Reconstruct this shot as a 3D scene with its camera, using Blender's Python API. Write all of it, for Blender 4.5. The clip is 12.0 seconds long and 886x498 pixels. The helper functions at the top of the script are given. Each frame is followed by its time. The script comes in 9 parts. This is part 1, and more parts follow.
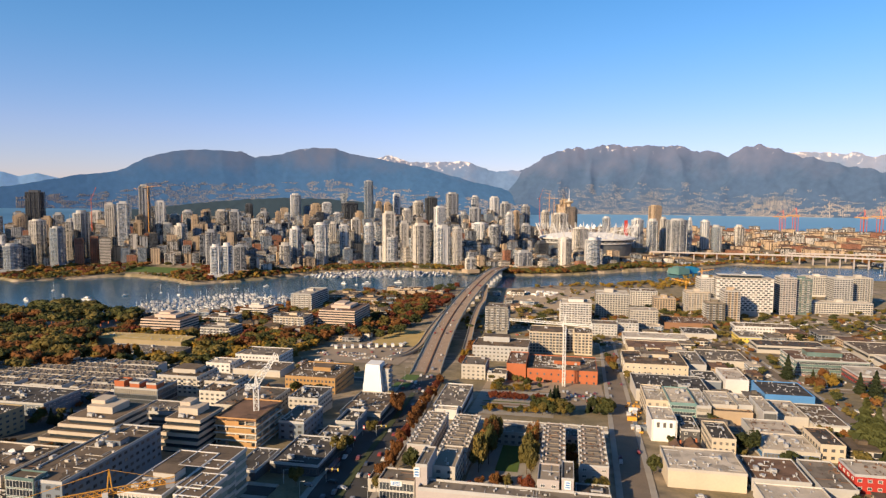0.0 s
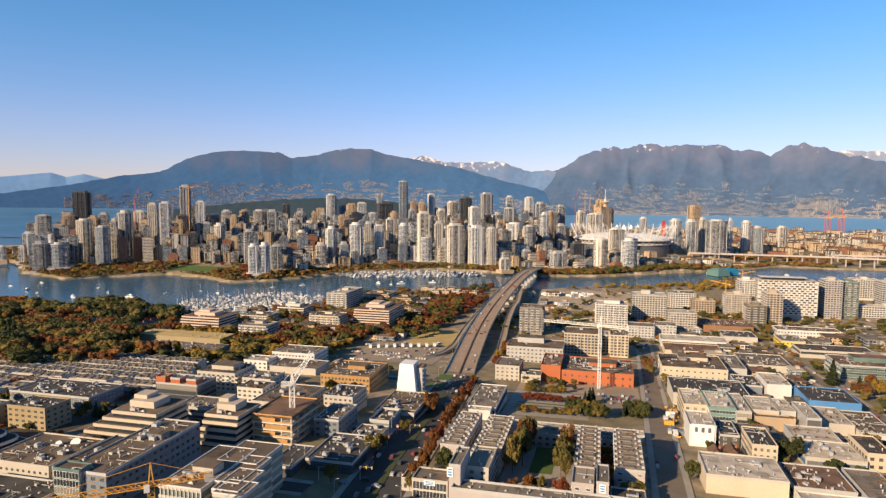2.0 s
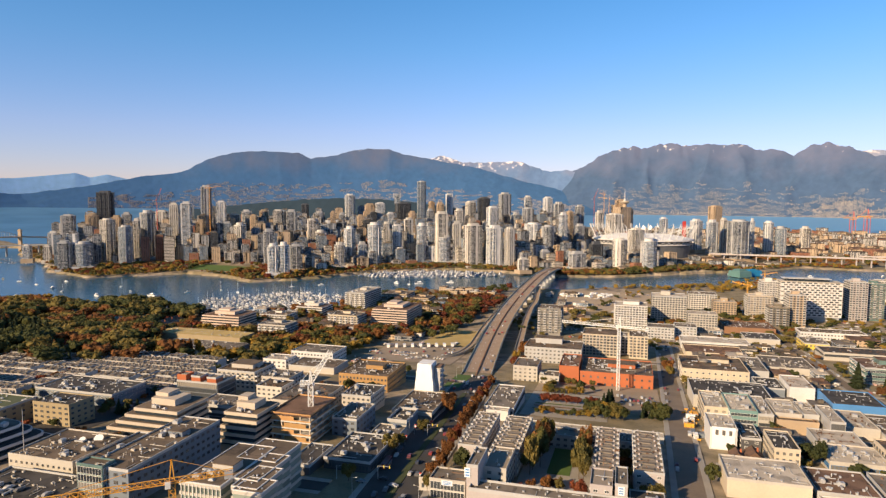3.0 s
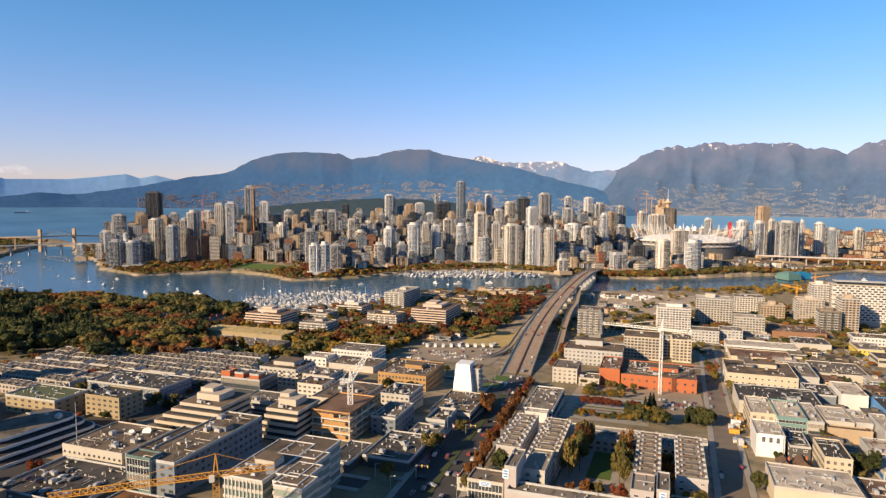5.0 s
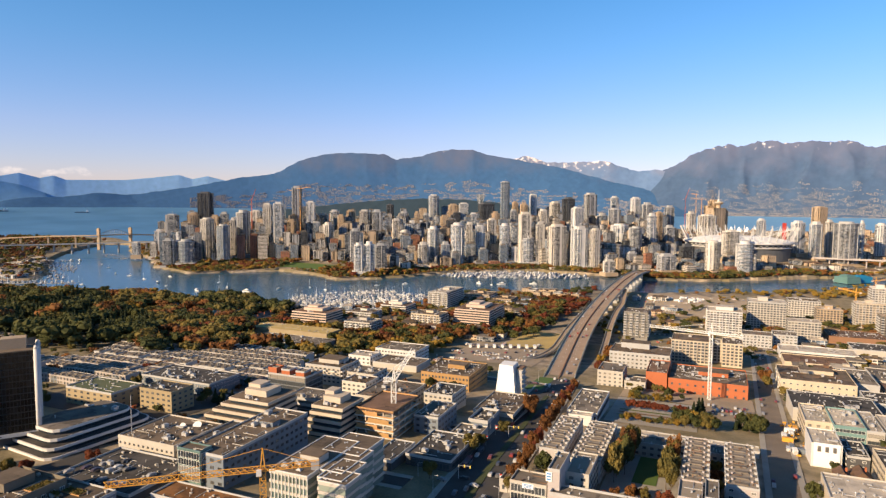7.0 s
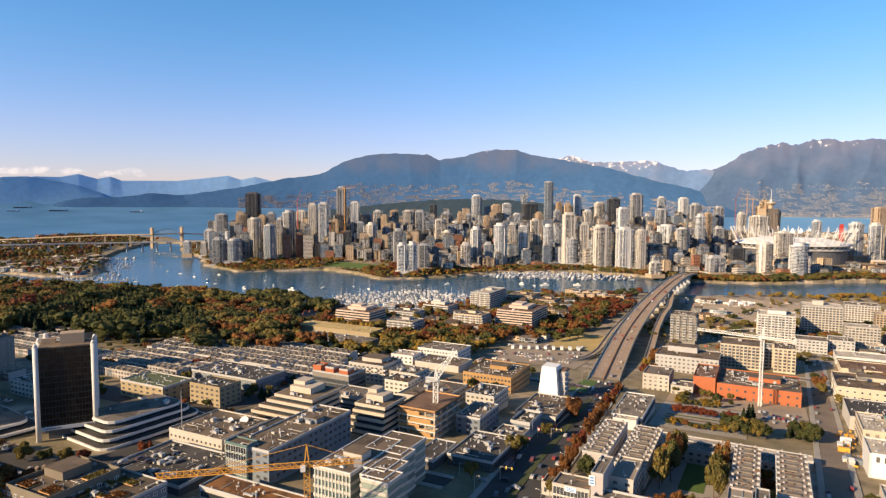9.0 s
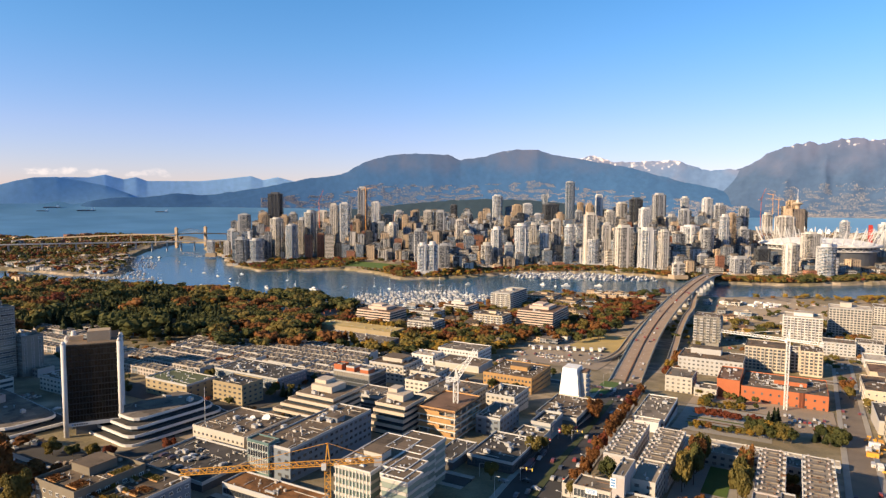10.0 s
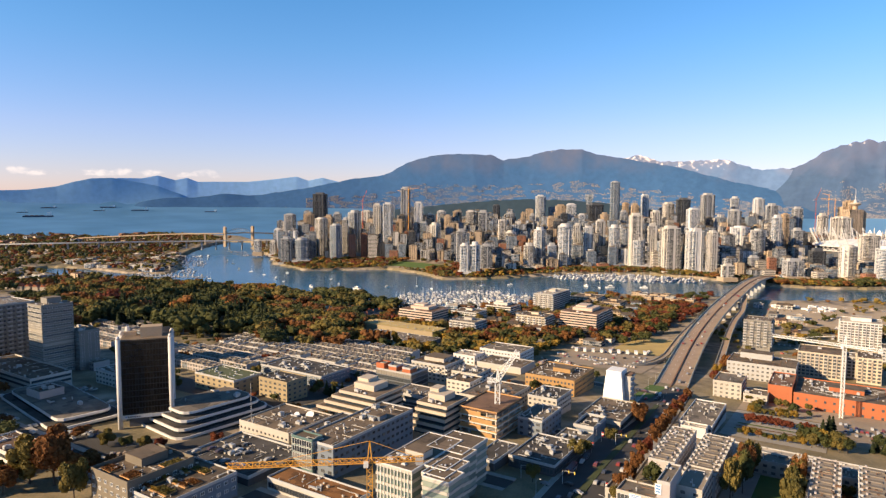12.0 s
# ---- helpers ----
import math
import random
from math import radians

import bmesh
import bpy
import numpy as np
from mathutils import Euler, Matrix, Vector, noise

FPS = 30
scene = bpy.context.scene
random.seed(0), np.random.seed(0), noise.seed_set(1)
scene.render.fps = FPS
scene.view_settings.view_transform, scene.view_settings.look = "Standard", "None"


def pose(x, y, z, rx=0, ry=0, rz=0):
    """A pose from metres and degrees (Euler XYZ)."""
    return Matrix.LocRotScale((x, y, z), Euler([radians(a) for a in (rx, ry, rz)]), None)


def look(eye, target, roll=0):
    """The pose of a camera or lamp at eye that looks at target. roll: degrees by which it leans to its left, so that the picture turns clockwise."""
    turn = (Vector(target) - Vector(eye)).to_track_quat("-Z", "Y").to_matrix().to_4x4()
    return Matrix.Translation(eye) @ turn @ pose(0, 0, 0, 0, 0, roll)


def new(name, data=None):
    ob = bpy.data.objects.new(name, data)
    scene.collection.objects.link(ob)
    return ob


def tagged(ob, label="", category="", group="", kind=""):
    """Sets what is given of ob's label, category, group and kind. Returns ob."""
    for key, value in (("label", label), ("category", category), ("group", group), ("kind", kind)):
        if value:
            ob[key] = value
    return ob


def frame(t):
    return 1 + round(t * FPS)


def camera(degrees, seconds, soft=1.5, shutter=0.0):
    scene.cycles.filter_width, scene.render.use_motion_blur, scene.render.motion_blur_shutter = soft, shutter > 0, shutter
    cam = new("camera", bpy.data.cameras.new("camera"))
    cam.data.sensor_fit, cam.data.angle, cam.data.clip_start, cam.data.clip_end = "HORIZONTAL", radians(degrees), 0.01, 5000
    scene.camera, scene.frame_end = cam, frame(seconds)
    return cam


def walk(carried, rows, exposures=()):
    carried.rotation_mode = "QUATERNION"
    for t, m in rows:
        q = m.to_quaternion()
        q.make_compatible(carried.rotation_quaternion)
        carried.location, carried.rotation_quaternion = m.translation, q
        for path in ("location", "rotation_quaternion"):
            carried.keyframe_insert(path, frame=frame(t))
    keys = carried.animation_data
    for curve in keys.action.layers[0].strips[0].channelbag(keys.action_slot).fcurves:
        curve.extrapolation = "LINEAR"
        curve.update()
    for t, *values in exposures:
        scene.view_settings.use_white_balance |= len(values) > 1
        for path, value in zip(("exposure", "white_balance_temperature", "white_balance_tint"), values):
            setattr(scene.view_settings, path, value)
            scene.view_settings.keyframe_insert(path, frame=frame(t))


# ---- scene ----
cam = camera(69.52, 12.0, 1.32)
# the drone hovers and turns on the spot: seconds, degrees turned to the left
TURNS = [(0.0, 0.0), (0.5, 0.754), (1.0, 1.508), (1.5, 2.29), (2.0, 3.083), (2.5, 3.892), (3.0, 4.703), (5.0, 8.221), (5.5, 9.174), (6.0, 10.178),
         (6.5, 11.172), (7.0, 12.151), (9.0, 15.992), (9.5, 16.923), (10.0, 17.841), (10.5, 18.773), (11.0, 19.687), (11.5, 20.66), (12.0, 21.649)]
walk(cam, [(t, pose(0, 0, 170.0, 90 - 4.56, -0.31, 11.0 + turn)) for t, turn in TURNS], [(0.0, 0.58), (6.0, 0.68), (12.0, 0.83)])

# ---- light: low afternoon sun from the south-west, clear sky ----
SUN_AZIMUTH, SUN_HEIGHT = 213.0, 22.0     # degrees clockwise from the grid's north, degrees up
world = bpy.data.worlds.new("sky")
scene.world = world
world.use_nodes = True
sky = world.node_tree.nodes.new("ShaderNodeTexSky")
sky.sky_type, sky.sun_disc = "NISHITA", False
sky.sun_elevation, sky.sun_rotation = radians(SUN_HEIGHT), radians(SUN_AZIMUTH)
sky.altitude, sky.air_density, sky.dust_density, sky.ozone_density = 100, 1.0, 0.15, 4.0
# autumn air: lilac-white low down, a clear strong blue above it, deeper towards the zenith
tree_w = world.node_tree
where = tree_w.nodes.new("ShaderNodeTexCoord")
split = tree_w.nodes.new("ShaderNodeSeparateXYZ")
tree_w.links.new(where.outputs["Generated"], split.inputs[0])
hue = tree_w.nodes.new("ShaderNodeValToRGB")
stops = ((0.0, (0.585, 0.475, 0.60)), (0.10, (0.59, 0.525, 0.66)), (0.22, (0.425, 0.585, 0.705)), (0.40, (0.262, 0.612, 0.752)), (0.58, (0.19, 0.31, 0.37)), (1.0, (0.12, 0.18, 0.21)))
while len(hue.color_ramp.elements) < len(stops):
    hue.color_ramp.elements.new(0.5)
for e, (at, col) in zip(hue.color_ramp.elements, stops):
    e.position, e.color = at, (*col, 1)
tree_w.links.new(split.outputs[2], hue.inputs[0])
tint = tree_w.nodes.new("ShaderNodeMix")
tint.data_type, tint.blend_type = "RGBA", "MULTIPLY"
tint.inputs[0].default_value = 1.0
tree_w.links.new(sky.outputs[0], tint.inputs[6])
tree_w.links.new(hue.outputs[0], tint.inputs[7])


def world_math(op, a, b, c=None):
    n = tree_w.nodes.new("ShaderNodeMath")
    n.operation = op
    for i, v in enumerate((a, b, c)):
        if v is None:
            continue
        if isinstance(v, (int, float)):
            n.inputs[i].default_value = v
        else:
            tree_w.links.new(v, n.inputs[i])
    return n.outputs[0]


def world_step(v, lo, hi):
    n = tree_w.nodes.new("ShaderNodeMapRange")
    n.interpolation_type = "SMOOTHSTEP"
    tree_w.links.new(v, n.inputs[0])
    n.inputs[1].default_value, n.inputs[2].default_value = lo, hi
    return n.outputs[0]


def world_mix(kind, fac, a, b):
    n = tree_w.nodes.new("ShaderNodeMix")
    n.data_type, n.blend_type = "RGBA", kind
    for i, v in ((0, fac), (6, a), (7, b)):
        if isinstance(v, (int, float, tuple)):
            n.inputs[i].default_value = v
        else:
            tree_w.links.new(v, n.inputs[i])
    return n.outputs[2]


# the sky is brighter round to the west, where the sun goes down
west = world_step(world_math("SUBTRACT", world_math("MULTIPLY", split.outputs[1], 0.25), split.outputs[0]), -0.1, 1.0)
lit = world_mix("MULTIPLY", west, tint.outputs[2], (1.10, 1.06, 1.04, 1))
# a soft low bank of small cream clouds over the western mountains
stretch = tree_w.nodes.new("ShaderNodeMapping")
stretch.inputs["Scale"].default_value = (1.0, 1.0, 1.7)
tree_w.links.new(where.outputs["Generated"], stretch.inputs[0])
puffs = tree_w.nodes.new("ShaderNodeTexNoise")
puffs.inputs["Scale"].default_value, puffs.inputs["Detail"].default_value, puffs.inputs["Roughness"].default_value = 27.0, 6.0, 0.55
tree_w.links.new(stretch.outputs[0], puffs.inputs["Vector"])
height = split.outputs[2]
bank = world_math("MULTIPLY", world_step(height, 0.024, 0.030), world_math("SUBTRACT", 1.0, world_step(height, 0.034, 0.046)))
bank = world_math("MULTIPLY", bank, world_step(world_math("SUBTRACT", world_math("MULTIPLY", split.outputs[1], 0.5), split.outputs[0]), 1.07, 1.118))
cloudy = world_math("MULTIPLY", world_step(world_math("MULTIPLY_ADD", bank, 0.25, puffs.outputs[0]), 0.68, 0.84), bank)
lit = world_mix("MIX", world_math("MULTIPLY", cloudy, 0.72), lit, (4.5, 3.9, 3.65, 1))
tree_w.links.new(lit, tree_w.nodes["Background"].inputs[0])
tree_w.nodes["Background"].inputs[1].default_value = 0.148
sun = new("sun", bpy.data.lights.new("sun", "SUN"))
sun.data.energy, sun.data.angle, sun.data.color = 5.1, radians(0.5), (1.0, 0.737, 0.452)
sun.matrix_world = look((0, 0, 900), Vector((0, 0, 900)) - Vector((math.sin(radians(SUN_AZIMUTH)) * math.cos(radians(SUN_HEIGHT)),
                        math.cos(radians(SUN_AZIMUTH)) * math.cos(radians(SUN_HEIGHT)), math.sin(radians(SUN_HEIGHT)))))


# ---- plan of the land: heights above the sea, coast and far compression ----
EYE = 170.0


def far(dt):
    """Placed distance for a true one: the far shores are drawn in so that they end before the last 5 km."""
    return dt if dt < 3000 else 3000 + 1850 * (1 - math.exp(-(dt - 3000) / 2500))


def true_far(d):
    return d if d < 3000 else 3000 - 2500 * math.log(max(1e-9, 1 - (min(d, 4849.9) - 3000) / 1850))


def sea_rise(d):
    return 0.0 if d <= 3000 else EYE * (1 - d / true_far(d))


def blend(v, *pairs):
    """Piecewise smooth value through (at, value) pairs."""
    if v <= pairs[0][0]:
        return pairs[0][1]
    for (a, p), (b, q) in zip(pairs, pairs[1:]):
        if v <= b:
            k = (v - a) / (b - a)
            return p + (q - p) * k
    return pairs[-1][1]


def inside(x, y, poly):
    hit, j = False, len(poly) - 1
    for i in range(len(poly)):
        (ax, ay), (bx, by) = poly[i], poly[j]
        if (ay > y) != (by > y) and x < (bx - ax) * (y - ay) / (by - ay) + ax:
            hit = not hit
        j = i
    return hit


def slope(x, y):
    """Height of the land where it is land."""
    south = blend(y, (-400, 62), (150, 46), (300, 38), (450, 25), (600, 13), (720, 7), (860, 4), (1000, 3))
    r = math.hypot(x, y)
    north = blend(r, (1250, 3), (1450, 5), (1700, 12), (2000, 20), (2500, 20), (3000, 6))
    north = blend(math.degrees(math.atan2(-x, y)), (36, north), (42, min(north, blend(r, (1500, 3), (2000, 6), (2500, 9), (3000, 5)))))
    flat = blend(r, (1250, 3), (1800, 4), (2200, 8), (2600, 10), (3000, 6))
    north = blend(math.degrees(math.atan2(-x, y)), (-9, flat), (-6.5, north)) if y > 0 and x > 0 else north
    return south if y < 1080 and r < 1300 else (north if r < 3000 else 4 + sea_rise(r))


# ---- materials ----
def nodes_of(name):
    m = bpy.data.materials.new(name)
    m.use_nodes = True
    nt = m.node_tree
    return m, nt, nt.nodes["Principled BSDF"]


def math_node(nt, op, a, b=None, c=None):
    n = nt.nodes.new("ShaderNodeMath")
    n.operation = op
    for i, v in enumerate((a, b, c)):
        if v is None:
            continue
        if isinstance(v, (int, float)):
            n.inputs[i].default_value = v
        else:
            nt.links.new(v, n.inputs[i])
    return n.outputs[0]


def mix_colour(nt, k, a, b):
    n = nt.nodes.new("ShaderNodeMix")
    n.data_type = "RGBA"
    for socket, v in ((n.inputs[0], k), (n.inputs[6], a), (n.inputs[7], b)):
        if isinstance(v, (int, float)):
            socket.default_value = v
        elif isinstance(v, tuple):
            socket.default_value = (*v, 1)
        else:
            nt.links.new(v, socket)
    return n.outputs[2]


def noise_fac(nt, scale, detail=3.0, space="Object", stretch=None):
    tc = nt.nodes.new("ShaderNodeTexCoord")
    n = nt.nodes.new("ShaderNodeTexNoise")
    n.inputs["Scale"].default_value, n.inputs["Detail"].default_value = scale, detail
    src = nt.nodes.new("ShaderNodeNewGeometry").outputs["Position"] if space == "World" else tc.outputs[space]
    if stretch:
        mp = nt.nodes.new("ShaderNodeMapping")
        mp.inputs["Scale"].default_value = stretch
        nt.links.new(src, mp.inputs[0])
        src = mp.outputs[0]
    nt.links.new(src, n.inputs["Vector"])
    return n.outputs["Fac"]


def ramp(nt, fac, *stops):
    n = nt.nodes.new("ShaderNodeValToRGB")
    while len(n.color_ramp.elements) < len(stops):
        n.color_ramp.elements.new(0.5)
    for e, (at, col) in zip(n.color_ramp.elements, stops):
        e.position, e.color = at, (*col, 1)
    nt.links.new(fac, n.inputs[0])
    return n.outputs[0]


def shade(c, k):
    return tuple(max(0.0, min(1.0, v * k)) for v in c)


def plain(name, colour, rough=0.8, metal=0.0, vary=0.18, grain=0.35, bump=0.0, per_object=0.0):
    """A worn, slightly mottled surface: broad stains and fine grain over one base colour."""
    m, nt, bsdf = nodes_of(name)
    broad, fine = noise_fac(nt, grain * 0.25, 4.0), noise_fac(nt, grain * 3.0, 4.0)
    mixed = math_node(nt, "MULTIPLY_ADD", broad, 0.65, math_node(nt, "MULTIPLY", fine, 0.35))
    col = ramp(nt, mixed, (0.25, shade(colour, 1 - vary)), (0.55, colour), (0.8, shade(colour, 1 + vary * 0.7)))
    if per_object:
        info = nt.nodes.new("ShaderNodeObjectInfo")
        hsv = nt.nodes.new("ShaderNodeHueSaturation")
        nt.links.new(col, hsv.inputs["Color"])
        nt.links.new(math_node(nt, "MULTIPLY_ADD", info.outputs["Random"], per_object, 1 - per_object / 2), hsv.inputs["Value"])
        col = hsv.outputs[0]
    nt.links.new(col, bsdf.inputs["Base Color"])
    bsdf.inputs["Roughness"].default_value, bsdf.inputs["Metallic"].default_value = rough, metal
    if bump:
        b = nt.nodes.new("ShaderNodeBump")
        b.inputs["Strength"].default_value, b.inputs["Distance"].default_value = bump, 0.3
        nt.links.new(fine, b.inputs["Height"])
        nt.links.new(b.outputs[0], bsdf.inputs["Normal"])
    return m


def facade(name, wall, glass=(0.035, 0.045, 0.06), storey=3.0, bay=3.2, low=0.25, high=0.8, left=0.15, right=0.85, gloss=0.12, blinds=0.55, strips=0.0, blank=0.0):
    """Rows of windows in a wall, laid out in the building's own metres; some panes have pale blinds."""
    m, nt, bsdf = nodes_of(name)
    tc = nt.nodes.new("ShaderNodeTexCoord")
    pos, nor = nt.nodes.new("ShaderNodeSeparateXYZ"), nt.nodes.new("ShaderNodeSeparateXYZ")
    nt.links.new(tc.outputs["Object"], pos.inputs[0])
    nt.links.new(tc.outputs["Normal"], nor.inputs[0])
    ax, ay, az = (math_node(nt, "ABSOLUTE", nor.outputs[i]) for i in range(3))
    side = math_node(nt, "GREATER_THAN", ax, ay)
    u = math_node(nt, "ADD", math_node(nt, "MULTIPLY", side, pos.outputs[1]), math_node(nt, "MULTIPLY", math_node(nt, "SUBTRACT", 1.0, side), pos.outputs[0]))
    us, vs = math_node(nt, "DIVIDE", math_node(nt, "ADD", u, 500.0), bay), math_node(nt, "DIVIDE", math_node(nt, "ADD", pos.outputs[2], 0.01), storey)
    fu, fv = math_node(nt, "FRACT", us), math_node(nt, "FRACT", vs)
    mask = math_node(nt, "MULTIPLY", math_node(nt, "MULTIPLY", math_node(nt, "GREATER_THAN", fu, left), math_node(nt, "LESS_THAN", fu, right)),
                     math_node(nt, "MULTIPLY", math_node(nt, "GREATER_THAN", fv, low), math_node(nt, "LESS_THAN", fv, high)))
    # some bays are glazed from pier to pier all the way up, some are blank
    bay_id = nt.nodes.new("ShaderNodeTexWhiteNoise")
    bay_id.noise_dimensions = "2D"
    one_bay, one = nt.nodes.new("ShaderNodeCombineXYZ"), nt.nodes.new("ShaderNodeObjectInfo")
    nt.links.new(math_node(nt, "MULTIPLY_ADD", side, 37.0, math_node(nt, "FLOOR", us)), one_bay.inputs[0])
    nt.links.new(math_node(nt, "MULTIPLY", one.outputs["Random"], 91.0), one_bay.inputs[1])
    nt.links.new(one_bay.outputs[0], bay_id.inputs["Vector"])
    strip = math_node(nt, "MULTIPLY", math_node(nt, "GREATER_THAN", bay_id.outputs["Value"], 1 - strips), math_node(nt, "GREATER_THAN", fv, 0.12))
    mask = math_node(nt, "MULTIPLY", math_node(nt, "MAXIMUM", mask, strip), math_node(nt, "GREATER_THAN", bay_id.outputs["Value"], blank))
    mask = math_node(nt, "MULTIPLY", mask, math_node(nt, "LESS_THAN", az, 0.5))
    cell = nt.nodes.new("ShaderNodeCombineXYZ")
    nt.links.new(math_node(nt, "FLOOR", us), cell.inputs[0])
    nt.links.new(math_node(nt, "FLOOR", vs), cell.inputs[1])
    nt.links.new(side, cell.inputs[2])
    wn = nt.nodes.new("ShaderNodeTexWhiteNoise")
    nt.links.new(cell.outputs[0], wn.inputs["Vector"])
    pane = ramp(nt, wn.outputs["Value"], (0.0, shade(glass, 0.6)), (0.55, glass), (1 - blinds * 0.5, shade(glass, 2.2)), (1.0, tuple(0.25 * w + 0.1 for w in wall)))
    stain = ramp(nt, noise_fac(nt, 0.12, 4.0, stretch=(1, 1, 0.35)), (0.3, shade(wall, 0.8)), (0.7, shade(wall, 1.08)))
    stain = mix_colour(nt, math_node(nt, "MULTIPLY", one.outputs["Random"], 0.28 if strips else 0.0), stain, (0.20, 0.175, 0.16))
    nt.links.new(mix_colour(nt, mask, stain, pane), bsdf.inputs["Base Color"])
    nt.links.new(math_node(nt, "MULTIPLY_ADD", mask, gloss - 0.8, 0.8), bsdf.inputs["Roughness"])
    return m


def roofing(name, colour, spread=0.35, cell=0.14, per_object=0.3):
    """Flat roof: mended patches of a few metres, stains and gravel grain."""
    m, nt, bsdf = nodes_of(name)
    tc, vor = nt.nodes.new("ShaderNodeTexCoord"), nt.nodes.new("ShaderNodeTexVoronoi")
    vor.distance, vor.inputs["Scale"].default_value = "CHEBYCHEV", cell
    nt.links.new(tc.outputs["Object"], vor.inputs["Vector"])
    tone = nt.nodes.new("ShaderNodeSeparateColor")
    nt.links.new(vor.outputs["Color"], tone.inputs[0])
    stain, grain = noise_fac(nt, 0.11, 5.0), noise_fac(nt, 1.3, 3.0)
    k = math_node(nt, "ADD", math_node(nt, "MULTIPLY_ADD", stain, 0.55, math_node(nt, "MULTIPLY", grain, 0.2)), math_node(nt, "MULTIPLY", tone.outputs[0], 0.25))
    col = ramp(nt, k, (0.28, shade(colour, 1 - spread * 1.3)), (0.46, shade(colour, 1 - spread * 0.3)), (0.58, colour), (0.75, shade(colour, 1 + spread * 0.6)))
    info, hsv = nt.nodes.new("ShaderNodeObjectInfo"), nt.nodes.new("ShaderNodeHueSaturation")
    nt.links.new(col, hsv.inputs["Color"])
    nt.links.new(math_node(nt, "MULTIPLY_ADD", info.outputs["Random"], per_object, 1 - per_object / 2), hsv.inputs["Value"])
    nt.links.new(hsv.outputs[0], bsdf.inputs["Base Color"])
    bsdf.inputs["Roughness"].default_value = 0.95
    return m


WHITE = plain("white_concrete", (0.60, 0.59, 0.58), 0.85)
CREAM = plain("cream_concrete", (0.56, 0.53, 0.485), 0.85)
GREYC = plain("grey_concrete", (0.42, 0.42, 0.42), 0.85)
DARKC = plain("dark_cladding", (0.10, 0.105, 0.115), 0.6)
TAN = plain("tan_brick", (0.42, 0.32, 0.22), 0.9)
BRICK = plain("red_brick", (0.42, 0.13, 0.055), 0.9)
BROWNB = plain("brown_brick", (0.26, 0.14, 0.08), 0.9)
ROOFG = roofing("grey_roof_gravel", (0.185, 0.157, 0.128), 0.6)
ROOFT = roofing("tan_roof_gravel", (0.142, 0.106, 0.074), 0.6)
ROOFW = roofing("pale_roof_membrane", (0.50, 0.44, 0.365), 0.45)
ROOFD = roofing("dark_roof_felt", (0.066, 0.06, 0.056), 0.6)
ROOFB = roofing("brown_roof_tar", (0.17, 0.10, 0.065), 0.6)
METAL = plain("painted_metal", (0.5, 0.5, 0.5), 0.45, 0.3)
ASPHALT = plain("asphalt", (0.062, 0.058, 0.055), 0.9, vary=0.3, grain=0.4)
# lighter asphalt copy with warm sunlight painted in, for the side streets
SUNSTREET = plain("sunlit_street_asphalt", (0.215, 0.172, 0.132), 0.92, vary=0.3, grain=0.3)
BRIDGEDECK = plain("bridge_asphalt", (0.37, 0.272, 0.195), 0.9, vary=0.25, grain=0.3)
PAVING = plain("concrete_paving", (0.38, 0.35, 0.31), 0.9, vary=0.2, grain=0.6)
PAINT = plain("road_paint", (0.75, 0.74, 0.7), 0.7)
SHEET = plain("white_sheeting", (0.80, 0.80, 0.80), 0.6, vary=0.05)
FRAMEW = plain("white_window_frame", (0.7, 0.69, 0.66), 0.6)
FRAMED = plain("dark_window_frame", (0.12, 0.115, 0.11), 0.5)
STUCCO = plain("cream_stucco", (0.55, 0.47, 0.36), 0.9)
YELLOW = plain("yellow_render", (0.55, 0.47, 0.36), 0.9)
YELLOWP = plain("yellow_paint", (0.70, 0.52, 0.09), 0.7)
OFFWHITE = plain("off_white_render", (0.46, 0.43, 0.385), 0.9)
MAUVE = plain("mauve_grey_render", (0.42, 0.38, 0.37), 0.9)
BLUEP = plain("blue_painted_panel", (0.08, 0.24, 0.52), 0.6)
REDP = plain("red_painted_panel", (0.42, 0.035, 0.025), 0.7)
TEAL = plain("teal_panel", (0.16, 0.28, 0.27), 0.5)
LIMESTONE = plain("limestone_panel", (0.50, 0.43, 0.35), 0.85)
ROSE = plain("rose_cream_render", (0.56, 0.44, 0.36), 0.9)
OLIVEB = plain("olive_brown_panel", (0.17, 0.145, 0.11), 0.85)
SEDUM = roofing("rust_sedum_planting", (0.26, 0.115, 0.035), 0.6, 0.3)
YBRICK = plain("yellow_brown_brick", (0.33, 0.265, 0.165), 0.9)
OCHRE = plain("ochre_panel", (0.38, 0.225, 0.09), 0.8)
# concrete grey set dark, carrying the shade on the hospital towers
HOSPITAL = plain("darkened_grey_concrete", (0.24, 0.228, 0.21), 0.9)
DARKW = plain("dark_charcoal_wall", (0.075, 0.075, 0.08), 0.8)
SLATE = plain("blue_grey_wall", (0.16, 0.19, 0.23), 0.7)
TIMBER = plain("raw_timber", (0.46, 0.26, 0.11), 0.85, vary=0.3)
GRASS = plain("mown_grass", (0.085, 0.15, 0.025), 0.95, vary=0.3, grain=0.5)
DRYGRASS = plain("dry_grass", (0.50, 0.37, 0.14), 0.95, vary=0.2, grain=0.3)
GLASSM = plain("dark_glass", (0.03, 0.04, 0.05), 0.08, 0.0, vary=0.4, grain=0.8)
GREENGLASS = plain("green_glass", (0.13, 0.2, 0.19), 0.12, 0.0, vary=0.4, grain=0.7)
F_GLASS = facade("tower_glass_blue", (0.36, 0.40, 0.44), (0.07, 0.10, 0.14), 3.0, 2.0, 0.12, 0.95, 0.1, 0.92, strips=0.4)
